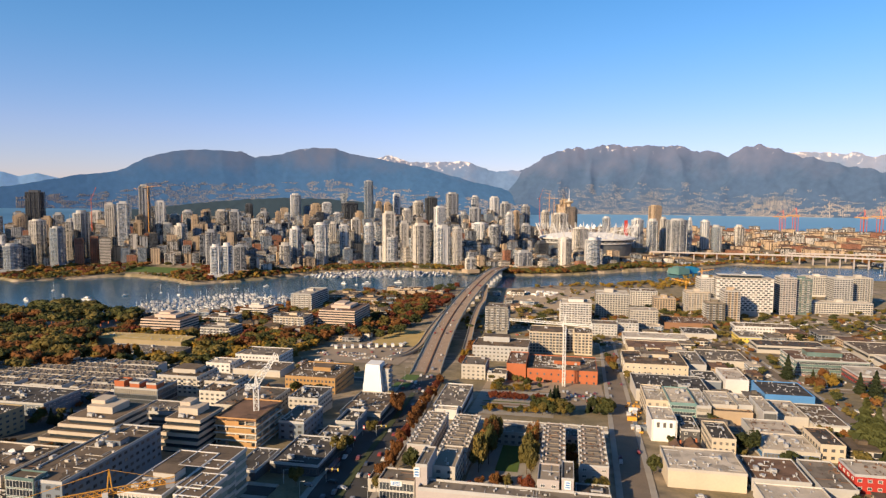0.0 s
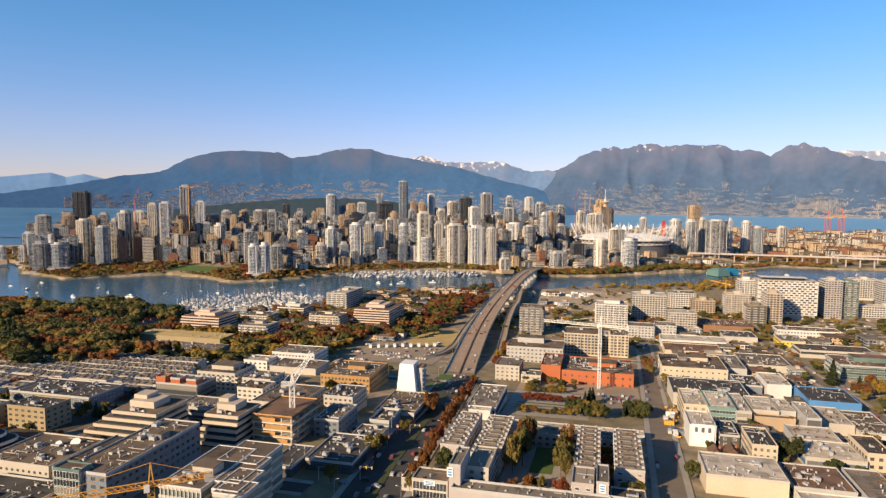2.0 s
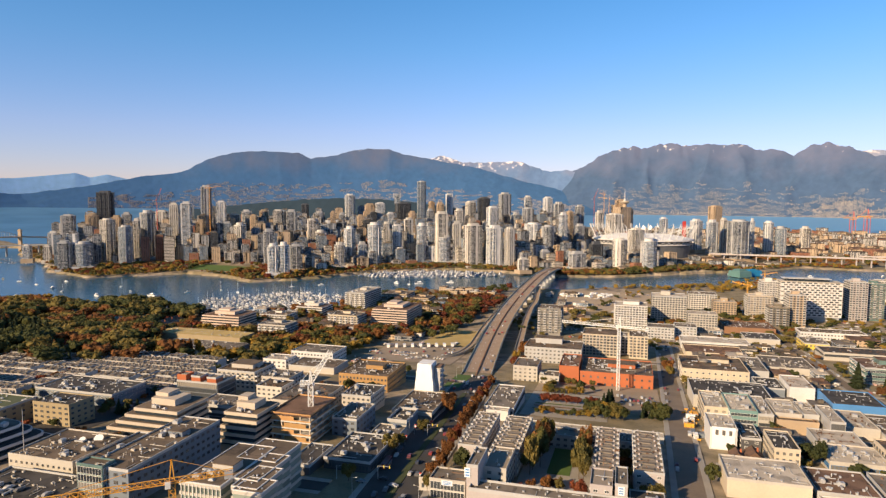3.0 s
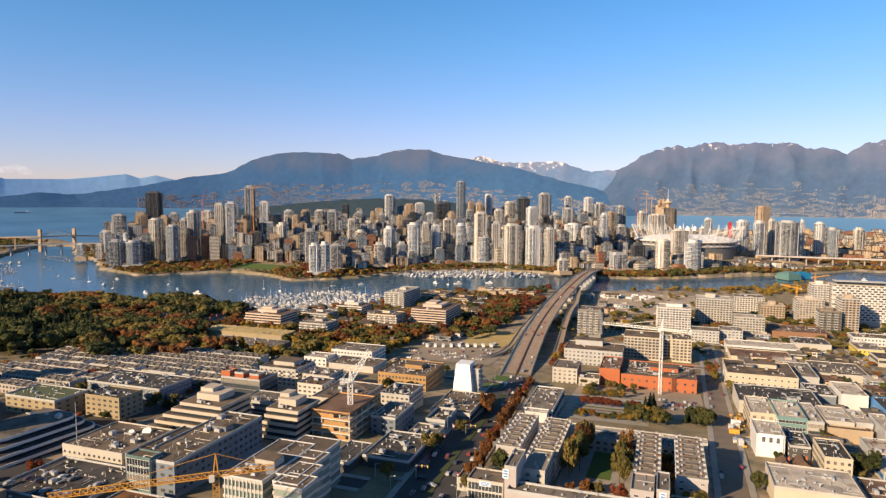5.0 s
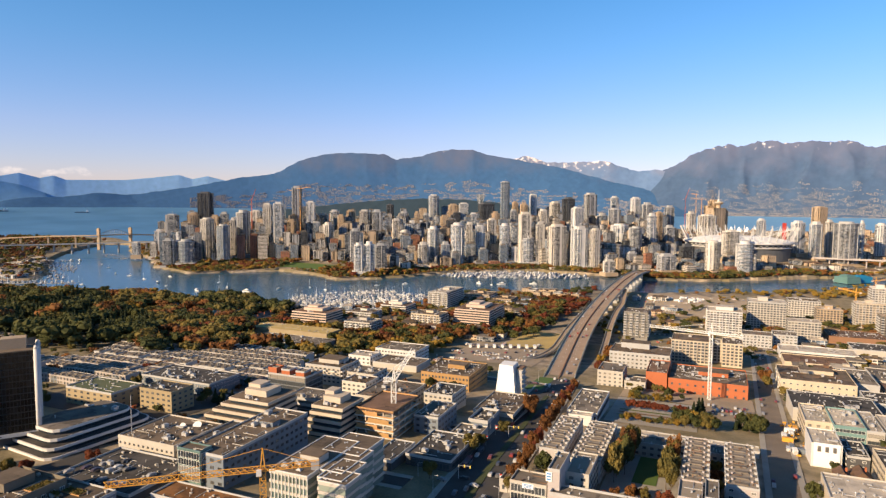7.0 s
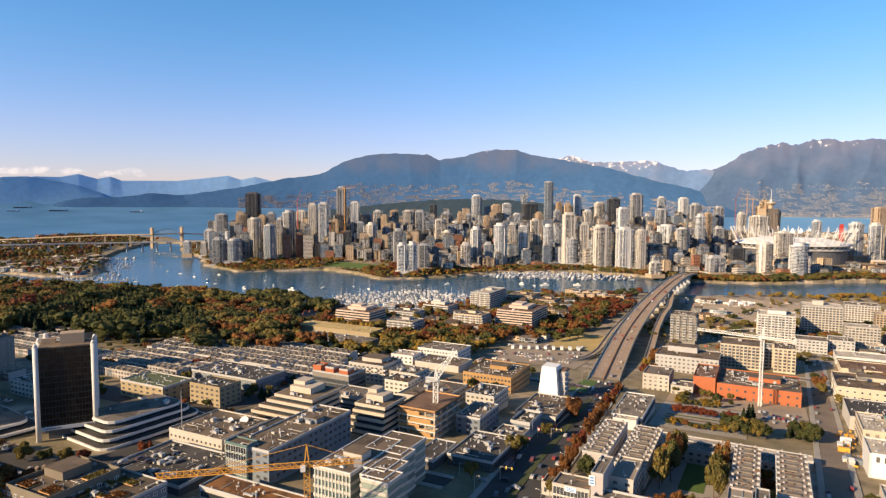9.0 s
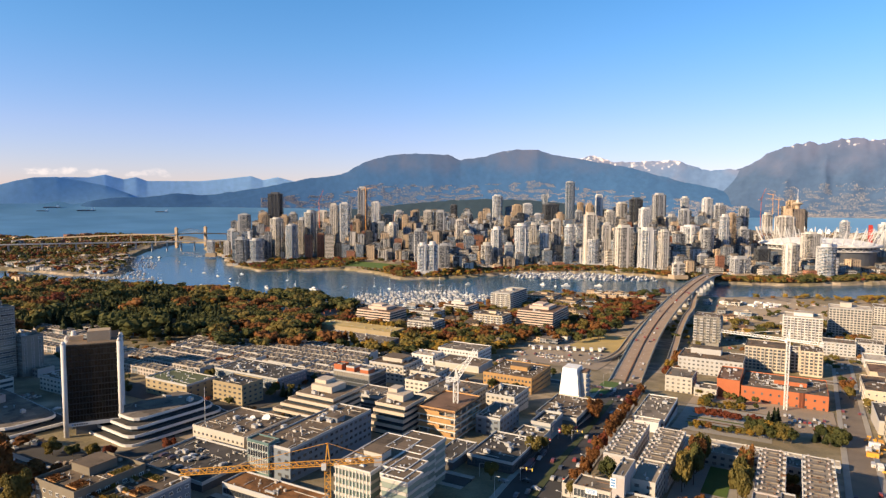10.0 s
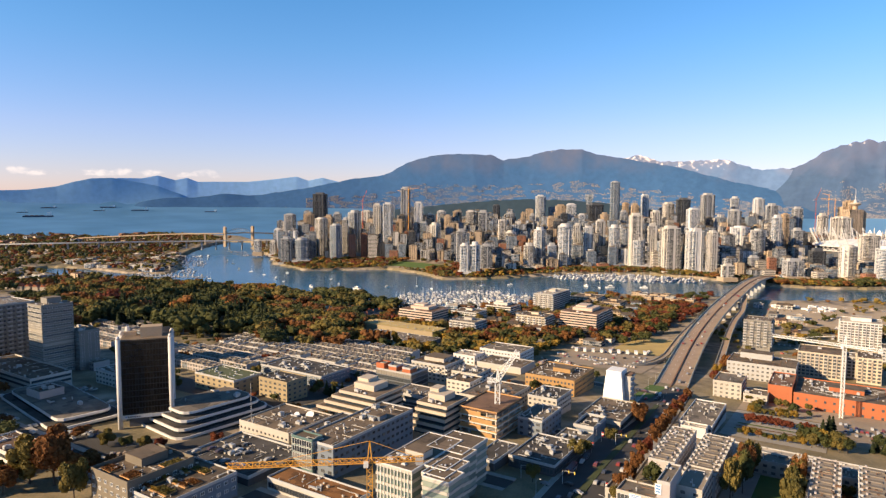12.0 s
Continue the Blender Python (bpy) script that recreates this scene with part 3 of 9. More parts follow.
def tower(x, y, s, h, face, plan="square", turn=None, trim=None, crown=True):
    """A high-rise: glazed shaft, slab edges floor by floor, upright piers, corner balconies, podium, plant room and roof rail."""
    words, usual = TOWER_WORDS[face.name]
    trim = trim or usual
    turn = 36 + rng.uniform(-4, 4) if turn is None else turn
    z = slope(x, y) - 1.0
    top = thing("tower", pose(x, y, z, 0, 0, turn), words, "tower", "downtown towers")
    h += 1.0 + blend(math.hypot(x, y), (1250, 3), (1450, 5), (1700, 12), (2000, 20), (2500, 20), (3000, 6)) - slope(x, y)
    storey = 3.0
    if plan == "round":
        outline = plan_round(s, 14)
    elif plan == "slab":
        outline = [(-s / 2, -s * 0.3), (s / 2, -s * 0.3), (s / 2, s * 0.3), (-s / 2, s * 0.3)]
    else:
        deep = s * rng.uniform(0.85, 1.0)
        outline = plan_notched(s, deep, s * rng.choice((0.1, 0.16, 0.22)))
    pent = min(0.12 * h, rng.uniform(4, 8))
    body_h = h - pent
    part("shaft", Shape().prism(outline, 0, body_h), face, top)
    # slab edges
    slabs, k = Shape(), 1.025
    floors = int(body_h / storey)
    every = 1 if h < 160 else 2
    for i in range(2, floors + 1, every):
        slabs.prism([(px * k, py * k) for px, py in outline], i * storey - 0.34, i * storey)
    tagged(part("slab_edge", slabs, trim, top), kind="stuff")
    # piers
    piers = Shape()
    n = len(outline)
    for i in range(n):
        (ax, ay), (bx, by) = outline[i], outline[(i + 1) % n]
        length = math.hypot(bx - ax, by - ay)
        m = max(1, int(length / 8.5)) if plan != "round" else 1
        for j in range(m):
            q = (j + 0.5) / m if plan != "round" else 0.0
            if length < 4 or rng.random() < 0.7:
                continue
            px, py = ax + (bx - ax) * q, ay + (by - ay) * q
            piers.box(px * 1.02, py * 1.02, 0, rng.uniform(0.7, 1.9), rng.uniform(1.0, 1.8), body_h * rng.choice((1.0, 1.0, 0.93)) + rng.uniform(0.3, 1.0), math.degrees(math.atan2(by - ay, bx - ax)))
    if piers.v:
        tagged(part("pier", piers, trim, top), kind="stuff")
    # stacked corner balconies
    if h < 150 and face is not F_DARK:
        stack = Shape()
        for cx, cy in ((s * 0.43, -s * 0.43), (-s * 0.43, -s * 0.43)):
            for i in range(3, floors):
                if rng.random() < 0.6:
                    stack.box(cx * rng.choice((1, 1, 0.5)), cy, i * storey, rng.uniform(2.6, 4.6), 3.4, 1.1)
        tagged(part("balcony", stack, trim, top), kind="stuff")
    # roof
    plant = part("plant_room", Shape().prism([(px * 0.62, py * 0.62) for px, py in outline], body_h, h), trim, top)
    rim = Shape()
    inner = [(px * 0.96, py * 0.96) for px, py in outline]
    rim.v = [(px, py, z) for z, ps in ((body_h, outline), (body_h + 1.3, outline), (body_h + 1.3, inner), (body_h, inner)) for px, py in ps]
    rim.f = [(r * n + i, r * n + (i + 1) % n, (r + 1) * n + (i + 1) % n, (r + 1) * n + i) for r in range(3) for i in range(n)]
    part("parapet", rim, trim, top)
    part("podium", Shape().box(0, 0, 0, s * 1.35, s * 1.25, rng.choice((5, 8, 11))), trim if rng.random() < 0.6 else TAN, top)
    if rng.random() < 0.12:
        part("mast", Shape().cyl(rng.uniform(-2, 2), 0, h, h + rng.uniform(4, 9), 0.25, 5), METAL, plant)
    return top


for mat, words, trim in ((F_GLASS, "slim blue-grey glass apartment tower with pale slab edges", GREYC), (F_WHITE, "white concrete and glass apartment tower with balconies", WHITE),
                         (F_CREAM, "cream concrete apartment tower with rows of windows", CREAM), (F_TAN, "tan brick-clad apartment block catching the sun", TAN),
                         (F_GREY, "grey concrete and glass high-rise tower", GREYC), (F_DARK, "dark glass and steel office tower", DARKC)):
    TOWER_WORDS[mat.name] = (words, trim)
tower(-1480, 1560, 45.6, 166.2, F_DARK) 
tower(-1405, 1352, 32.9, 103.6, F_GREY) 
tower(-1466, 1361, 24.8, 56.5, F_WHITE) 
tower(-1192, 1134, 26.2, 61.2, F_GREY) 
tower(-1163, 1157, 32.9, 58.5, F_GLASS, plan="round") 
tower(-1227, 1297, 34.6, 101.2, F_CREAM, plan="round") 
tower(-1151, 1272, 32.1, 88.7, F_GLASS, plan="round") 
tower(-1173, 1373, 36.8, 120.6, F_GREY, plan="round") 
tower(-1156, 1314, 15.9, 103.2, F_CREAM) 
tower(-1121, 1409, 22.9, 140.0, F_CREAM) 
tower(-1067, 1387, 26.2, 145.0, F_WHITE) 
tower(-1176, 1618, 29.4, 184.3, F_GREY) 
tower(-1114, 1601, 28.2, 140.5, F_WHITE) 
tower(-954, 1450, 30.2, 91.0, F_CREAM, plan="round") 
tower(-959, 1523, 20.0, 109.2, F_TAN) 
tower(-1473, 1497, 30.7, 98.6, F_TAN) 
tower(-798, 1329, 22.6, 88.4, F_GREY) 
tower(-696, 1174, 20.5, 70.7, F_WHITE, plan="round") 
tower(-678, 1187, 21.6, 73.1, F_WHITE, plan="round") 
tower(-686, 1252, 24.4, 63.6, F_GREY) 
tower(-873, 1574, 27.0, 122.6, F_GREY) 
tower(-954, 1643, 30.2, 117.8, F_CREAM) 
tower(-780, 1511, 21.5, 103.5, F_CREAM) 
tower(-755, 1510, 27.9, 74.7, F_CREAM, plan="round") 
tower(-774, 1625, 13.6, 118.6, F_TAN) 
tower(-635, 1427, 28.1, 93.5, F_WHITE, plan="round") 
tower(-623, 1341, 23.3, 62.8, F_CREAM) 
tower(-569, 1421, 33.3, 104.4, F_WHITE, plan="round") 
tower(-594, 1406, 19.4, 59.0, F_GLASS) 
tower(-537, 1490, 21.6, 96.2, F_WHITE) 
tower(-585, 1543, 17.3, 98.4, F_CREAM) 
tower(-516, 1456, 19.0, 43.0, F_WHITE) 
tower(-531, 1562, 21.2, 109.1, F_CREAM) 
tower(-471, 1484, 25.0, 101.7, F_WHITE, plan="round") 
tower(-651, 2049, 27.3, 207.5, F_GLASS) 
tower(-418, 1493, 35.2, 74.0, F_WHITE, plan="round") 
tower(-423, 1491, 27.0, 130.5, F_CREAM) 
tower(-391, 1510, 24.0, 106.8, F_CREAM) 
tower(-362, 1505, 26.4, 70.4, F_GLASS) 
tower(-290, 1485, 34.1, 100.2, F_WHITE) 
tower(-342, 1481, 36.8, 103.7, F_CREAM) 
tower(-253, 1479, 21.9, 97.1, F_CREAM) 
tower(-232, 1724, 47.4, 92.5, F_WHITE, plan="round") 
tower(-179, 1612, 31.0, 94.5, F_GREY, plan="round") 
tower(-588, 2172, 22.3, 166.7, F_WHITE) 
tower(-460, 2151, 39.5, 155.8, F_DARK) 
tower(-389, 2165, 34.9, 170.4, F_GREY) 
tower(-326, 2277, 23.8, 160.5, F_WHITE) 
tower(-251, 2236, 28.0, 157.0, F_WHITE) 
tower(-209, 2190, 32.0, 139.7, F_GREY) 
tower(-935, 2102, 32.7, 163.7, F_WHITE) 
tower(-318, 1975, 26.7, 107.2, F_GLASS) 
tower(-275, 1931, 30.3, 125.8, F_GREY) 
tower(-832, 2037, 32.2, 131.0, F_TAN) 
tower(-781, 2003, 28.3, 135.4, F_WHITE) 
tower(-710, 2029, 45.8, 135.9, F_DARK) 
tower(-381, 1912, 30.1, 127.8, F_WHITE) 
tower(-515, 2190, 30.0, 140.8, F_CREAM) 
tower(-1270, 1545, 32.2, 111.8, F_CREAM) 
tower(-1070, 1447, 22.4, 95.9, F_TAN) 
tower(-1140, 1704, 27.8, 100.8, F_CREAM) 
tower(-1137, 1766, 28.1, 110.9, F_WHITE) 
tower(-943, 1764, 21.2, 90.9, F_TAN) 
tower(-1093, 1793, 27.7, 111.2, F_TAN) 
tower(-1052, 1989, 23.8, 129.1, F_DARK) 
tower(-941, 1877, 27.8, 106.8, F_GREY) 
tower(-835, 1817, 17.7, 104.2, F_GREY) 
tower(-744, 1748, 20.4, 103.0, F_TAN) 
tower(-617, 1850, 22.4, 112.1, F_TAN) 
tower(-580, 1914, 18.9, 117.1, F_GREY) 
tower(-491, 1939, 27.0, 118.1, F_CREAM) 
tower(-662, 2203, 20.2, 139.6, F_TAN) 
tower(-618, 2164, 22.4, 136.2, F_TAN) 
tower(-680, 1828, 20.4, 108.0, F_WHITE) 
tower(-807, 1665, 19.2, 88.6, F_WHITE) 
tower(-1426, 1542, 26.4, 95.0, F_TAN) 
tower(-1415, 1237, 19.5, 33.7, F_WHITE) 
tower(-1360, 1244, 18.1, 34.9, F_CREAM) 
tower(-1406, 1560, 26.2, 104.2, F_GREY) 
tower(-1072, 1569, 23.0, 83.5, F_GLASS) 
tower(-97, 1474, 34.9, 45.8, F_GREY, plan="slab") 
tower(-61, 1605, 29.8, 56.6, F_DARK, plan="slab") 
tower(-4, 1552, 32.5, 70.6, F_CREAM, plan="round") 
tower(60, 1534, 34.2, 73.2, F_WHITE, plan="round") 
tower(34, 1700, 33.3, 84.9, F_CREAM) 
tower(302, 1873, 53.5, 99.6, F_GREY, plan="round") 
tower(353, 1969, 9.5, 97.8, F_WHITE) 
tower(402, 2005, 26.9, 90.6, F_WHITE, plan="round") 
tower(435, 2013, 29.9, 75.6, F_GLASS, plan="round") 
tower(521, 2103, 26.6, 73.2, F_CREAM) 
tower(-149, 1693, 18.1, 123.0, F_WHITE) 
tower(-148, 1894, 17.8, 118.7, F_TAN) 
tower(-23, 1990, 45.6, 107.4, F_CREAM) 
tower(118, 2010, 21.3, 97.4, F_WHITE) 
tower(202, 1940, 30.5, 96.6, F_WHITE) 
tower(320, 2479, 37.4, 128.9, F_TAN) 
tower(240, 1905, 28.5, 96.8, F_WHITE) 
tower(280, 1980, 17.9, 98.3, F_CREAM) 
tower(-74, 2199, 23.1, 111.5, F_CREAM) 
tower(-116, 1846, 23.0, 83.9, F_GREY) 
tower(-110, 1905, 23.6, 72.7, F_DARK) 
tower(-9, 2350, 34.7, 150.1, F_TAN) 
tower(27, 2350, 17.3, 117.9, F_TAN) 
tower(-177, 1530, 19.4, 42.0, F_GREY, plan="slab") 
tower(-146, 2295, 25.8, 129.3, F_GREY) 
tower(-210, 1409, 22.5, 34.4, F_CREAM, plan="slab") 
tower(-1247, 1218, 13.6, 53.6, F_WHITE, plan="round") 
tower(-1227, 1225, 36.3, 48.6, F_GLASS, plan="round") 
tower(-1470, 1500, 30.7, 101.9, F_TAN) 

# the lower city between and behind the towers
F_BRICK = facade("block_red_brick", (0.34, 0.15, 0.09), (0.03, 0.028, 0.028), 3.2, 3.4, 0.3, 0.8, 0.2, 0.8)
MID = [F_CREAM, F_TAN, F_GREY, F_WHITE, F_CREAM, F_TAN]
spots = []
for i in range(2600):
    a, r = rng.uniform(-3, 46), rng.uniform(1480, 2500)
    x, y = -r * math.sin(radians(a)), r * math.cos(radians(a))
    if (x - 54) ** 2 + (y - 1850) ** 2 < 150 ** 2 or wet(x, y) or wet(x * 0.97, y * 0.97) or any((x - u) ** 2 + (y - v) ** 2 < 46 ** 2 for u, v in spots):
        continue
    if a > 34 and r < 1760:
        continue
    spots.append((x, y))
spots = spots[:140]
for x, y in spots:
    r, s = math.hypot(x, y), rng.uniform(20, 34)
    h = rng.uniform(0.35, 1.0) ** 1.6 * blend(r, (1400, 30), (1700, 70), (2100, 95), (2500, 75))
    if -math.degrees(math.atan2(x, y)) < 6:
        h *= 0.55
    face = rng.choice(MID)
    words, trim = TOWER_WORDS[face.name]
    h += 10
    me = two_tone("apartment_block", Shape().box(0, 0, 0, s, s * 0.8, h), Shape().box(0, 0, h, s + 0.8, s * 0.8 + 0.8, 0.9).box(rng.uniform(-3, 3), 0, h + 0.9, s * 0.35, s * 0.3, 3.5), (face, ROOFG))
    tagged(part("apartment_block", me, None, m=pose(x, y, slope(x, y) - 1, 0, 0, 36)), words.replace("tower", "block"), "building", "downtown blocks")

# the packed low and middle city, past counting: one object for each kind of wall
pack = {}
for i in range(14000):
    a, r = rng.uniform(-4, 47), rng.uniform(1430, 2450)
    x, y = -r * math.sin(radians(a)), r * math.cos(radians(a))
    if (x - 54) ** 2 + (y - 1850) ** 2 < 150 ** 2 or wet(x, y) or wet(x * 0.96, y * 0.96) or (a > 30 and r < blend(a, (30, 1560), (40, 1720))) or any((x - u) ** 2 + (y - v) ** 2 < 22 ** 2 for u, v in spots):
        continue
    spots.append((x, y))
    if len(spots) > 1500:
        break
    face = rng.choice(MID + [F_OFFICE, F_BRICK, F_GLASS])
    s = rng.uniform(15, 25)
    h = 10 + rng.random() ** 1.3 * blend(r, (1430, 24), (1600, 48), (1800, 74), (2100, 92), (2450, 78)) * (0.45 if a < 5 else 1.0)
    wall, lid = pack.setdefault(face.name, (Shape(), Shape(), face))[:2]
    z = slope(x, y) - 1
    wall.box(x, y, z, s, s * rng.uniform(0.7, 1.0), h, 36)
    lid.box(x, y, z + h, s * 0.5, s * 0.4, 2.5, 36)
    lid.box(x + rng.uniform(-4, 4), y + rng.uniform(-4, 4), z + h, 3, 2.5, 1.6, 36)
# slimmer high blocks between the towers
for i in range(6000):
    a, r = rng.uniform(-3, 45), rng.uniform(1500, 2350)
    x, y = -r * math.sin(radians(a)), r * math.cos(radians(a))
    if (x - 54) ** 2 + (y - 1850) ** 2 < 150 ** 2 or wet(x, y) or wet(x * 0.96, y * 0.96) or (a > 30 and r < blend(a, (30, 1600), (40, 1760))) or any((x - u) ** 2 + (y - v) ** 2 < 13 ** 2 for u, v in spots):
        continue
    spots.append((x, y))
    if len(spots) > 1840:
        break
    face = rng.choice((F_WHITE, F_GREY, F_GLASS, F_CREAM, F_TAN, F_GREY, F_GLASS, F_DARK))
    s, h = rng.uniform(16, 25), rng.uniform(0.45, 1.0) * blend(r, (1500, 60), (1800, 92), (2350, 122)) * (0.42 if a < 4 else 1.0)
    wall, lid = pack.setdefault(face.name, (Shape(), Shape(), face))[:2]
    z = slope(x, y) - 1
    wall.box(x, y, z, s, s * rng.uniform(0.7, 1.0), h, 36)
    lid.box(x, y, z + h, s * 0.55, s * 0.5, rng.uniform(2.5, 5), 36)
for wall, lid, face in pack.values():
    tagged(part("city_block", two_tone("city_block", wall, lid, (face, ROOFG)), None), "closely packed low and middle city blocks with flat roofs", "city blocks", kind="stuff")


# ---- streets and the long road bridge ----
def along(line, step):
    """Points on a smooth curve through the line."""
    out, pts = [], [Vector(p) for p in line]
    for i in range(len(pts) - 1):
        p0, p1, p2, p3 = pts[max(i - 1, 0)], pts[i], pts[i + 1], pts[min(i + 2, len(pts) - 1)]
        n = max(1, int((p2 - p1).length / step))
        for j in range(n):
            t = j / n
            out.append(0.5 * ((2 * p1) + (p2 - p0) * t + (2 * p0 - 5 * p1 + 4 * p2 - p3) * t * t + (3 * p1 - p0 - 3 * p2 + p3) * t ** 3))
    return out + [pts[-1]]


def sweep(pts, profile):
    """Sweep a closed cross-section (sideways, up) along points."""
    n, verts, faces = len(profile), [], []
    for i, p in enumerate(pts):
        d = (pts[min(i + 1, len(pts) - 1)] - pts[max(i - 1, 0)]).to_2d().normalized()
        for a, b in profile:
            verts.append((p.x + d.y * a, p.y - d.x * a, p.z + b))
    for i in range(len(pts) - 1):
        for j in range(n):
            k = (j + 1) % n
            faces.append((i * n + j, i * n + k, (i + 1) * n + k, (i + 1) * n + j))
    faces += [tuple(range(n)), tuple(reversed(range((len(pts) - 1) * n, len(pts) * n)))]
    return Shape().add(verts, faces)


def rect(a, b, lo, hi):
    return [(a, lo), (a, hi), (b, hi), (b, lo)]


def draped(line, lift=0.0, step=7.0):
    pts = along([(x, y, 0) for x, y in line], step)
    return [Vector((p.x, p.y, slope(p.x, p.y) + lift)) for p in pts]


STREETS = []


def street(line, width, name="road", walk_w=3.0, paint=False, words="grey asphalt street with pale kerbs"):
    """A carriageway with raised pavements at both sides and a painted centre line."""
    pts = draped(line, 0.25)
    STREETS.append((pts, width / 2 + walk_w))
    tagged(part(name, sweep(pts, rect(-width / 2, width / 2, -0.8, 0)), ASPHALT if width > 20 or line[0][0] < -100 else SUNSTREET), words, "road", kind="structure")
    for sgn in (-1, 1):
        a, b = sorted((sgn * width / 2, sgn * (width / 2 + walk_w)))
        tagged(part("pavement", sweep(pts, rect(a, b, -0.8, 0.15)), PAVING), "pale concrete pavement beside the street", "pavement", kind="structure")
    if paint:
        dashes = Shape()
        for i in range(0, len(pts) - 1, 2):
            p, q = pts[i], pts[i + 1]
            m, d = (p + q) / 2, q - p
            dashes.box(m.x, m.y, m.z + 0.01, 0.25, 4.0, 0.02, math.degrees(math.atan2(-d.x, d.y)))
        tagged(part("lane_marking", dashes, PAINT), "dashed white lane marking", "road marking", kind="stuff")


AVENUE = [(-72, -100), (-86, 150), (-96, 270), (-104, 380), (-113, 490), (-116, 520)]
street(AVENUE, 27, paint=True, words="wide avenue with asphalt lanes leading to the bridge")
pts = draped(AVENUE[:-1], 0.26)
tagged(part("median", sweep(pts[8:-6], rect(-1.6, 1.6, -0.3, 0.2)), plain("planted_strip", (0.06, 0.075, 0.025), 0.95, vary=0.4)), "narrow planted strip in the middle of the avenue", "median", kind="structure")
street([(28, 150), (33, 284), (40, 490), (48, 763), (52, 1000)], 12)
street([(186, 200), (187, 500), (186, 900)], 10)
street([(288, 300), (290, 700), (292, 940)], 10)
street([(-125, 252), (-180, 251)], 9, paint=False)
street([(-76, 238), (26, 238), (200, 240)], 10)
street([(-118, 339), (-250, 340), (-330, 330)], 9)
street([(50, 338), (130, 340), (182, 342)], 8)
street([(50, 404), (110, 411), (182, 414)], 7)
street([(54, 546), (120, 548), (300, 560)], 8)
street([(-120, 486), (-210, 490), (-400, 505)], 9)
street([(56, 776), (180, 770), (300, 772)], 10)
street([(-420, 152), (-320, 152), (-270, 152)], 15, paint=False)
street([(-210, 176), (-120, 176)], 8)
street([(-60, 640), (40, 642)], 8)
street([(190, 930), (300, 940), (520, 945)], 10)


BRIDGE_LINE = [(-117, 522, 18.4), (-126, 600, 17), (-136, 700, 17.2), (-143, 800, 18.4), (-147, 920, 21), (-148, 1060, 23.5), (-148, 1200, 23.5), (-147, 1330, 20), (-141, 1430, 15), (-124, 1505, 11), (-88, 1570, 8)]
bridge = thing("road_bridge", pose(0, 0, 0), "long curving concrete road bridge with six traffic lanes", "bridge")
pts = along(BRIDGE_LINE, 8.0)
part("deck", sweep(pts, rect(-12.5, 12.5, -1.2, 0)), BRIDGEDECK, bridge)
part("girder", sweep(pts, rect(-9, 9, -3.4, -1.2)), GREYC, bridge)
for a in (-12.7, 12.7):
    part("parapet", sweep(pts, rect(a - 0.3, a + 0.3, -1.6, 1.1)), PAVING, bridge)
    part("handrail", sweep([p + Vector((0, 0, 1.35)) for p in pts], rect(a - 0.12, a + 0.12, 0, 0.2)), TEAL, bridge)
part("walkway", sweep(pts, rect(-12.4, -9.8, 0, 0.22)), PAVING, bridge)
part("median", sweep(pts, rect(-0.5, 0.5, 0, 0.95)), BROWNB, bridge)
for a in (-5, 5):
    dash = Shape()
    for p, q in list(zip(pts, pts[1:]))[::2]:
        d = (q - p).normalized()
        dash.box(p.x + d.y * a, p.y - d.x * a, p.z + 0.02, 0.25, 3.5, 0.02, math.degrees(math.atan2(-d.x, d.y)))
    tagged(part("lane_marking", dash, PAINT, bridge), kind="stuff")
for p, q in list(zip(pts, pts[1:]))[3::6]:
    d = (q - p).normalized()
    foot = -5 if wet(p.x, p.y) else slope(p.x, p.y) - 1
    if p.z - 3.4 - foot > 2:
        part("pier", Shape().box(p.x, p.y, foot, 13, 2.4, p.z - 3.4 - foot, math.degrees(math.atan2(-d.x, d.y)), 1.15), GREYC, bridge)
        part("pier_cap", Shape().box(p.x, p.y, p.z - 4.4, 18, 3.0, 1.0, math.degrees(math.atan2(-d.x, d.y))), GREYC, bridge)
# the side ramps
for words, line, w in (("curved concrete exit ramp dropping west of the bridge", [(-159, 864, 18.4), (-158, 800, 17.4), (-156, 735, 16.2), (-153, 687, 15.0), (-151, 650, 14.2), (-154, 622, 13.8), (-161, 602, 13.9), (-170, 592, 14.2)], 2.6),
                       ("straight concrete ramp running down east of the bridge", [(-134, 1080, 22), (-122, 960, 17.2), (-121, 890, 15.0), (-115, 796, 13.0), (-109.5, 737, 11.4), (-104, 678, 11.4), (-98.5, 624, 12.4)], 3.4)):
    ramp_thing = thing("bridge_ramp", pose(0, 0, 0), words, "ramp")
    rp = along(line, 6.0)
    part("deck", sweep(rp, rect(-w, w, -1.0, 0)), BRIDGEDECK, ramp_thing)
    for a in (-w, w):
        part("parapet", sweep(rp, rect(a - 0.25, a + 0.25, -1.3, 1.0)), PAVING, ramp_thing)
    part("edge_rail", sweep([p + Vector((0, 0, 1.3)) for p in rp], rect(-w - 0.1, -w + 0.1, 0, 0.2)), TEAL, ramp_thing)
    for p in rp[2:-2:4]:
        if p.z - slope(p.x, p.y) > 3:
            part("pier", Shape().box(p.x, p.y, slope(p.x, p.y) - 1, 3, 2, p.z - slope(p.x, p.y)), GREYC, ramp_thing)


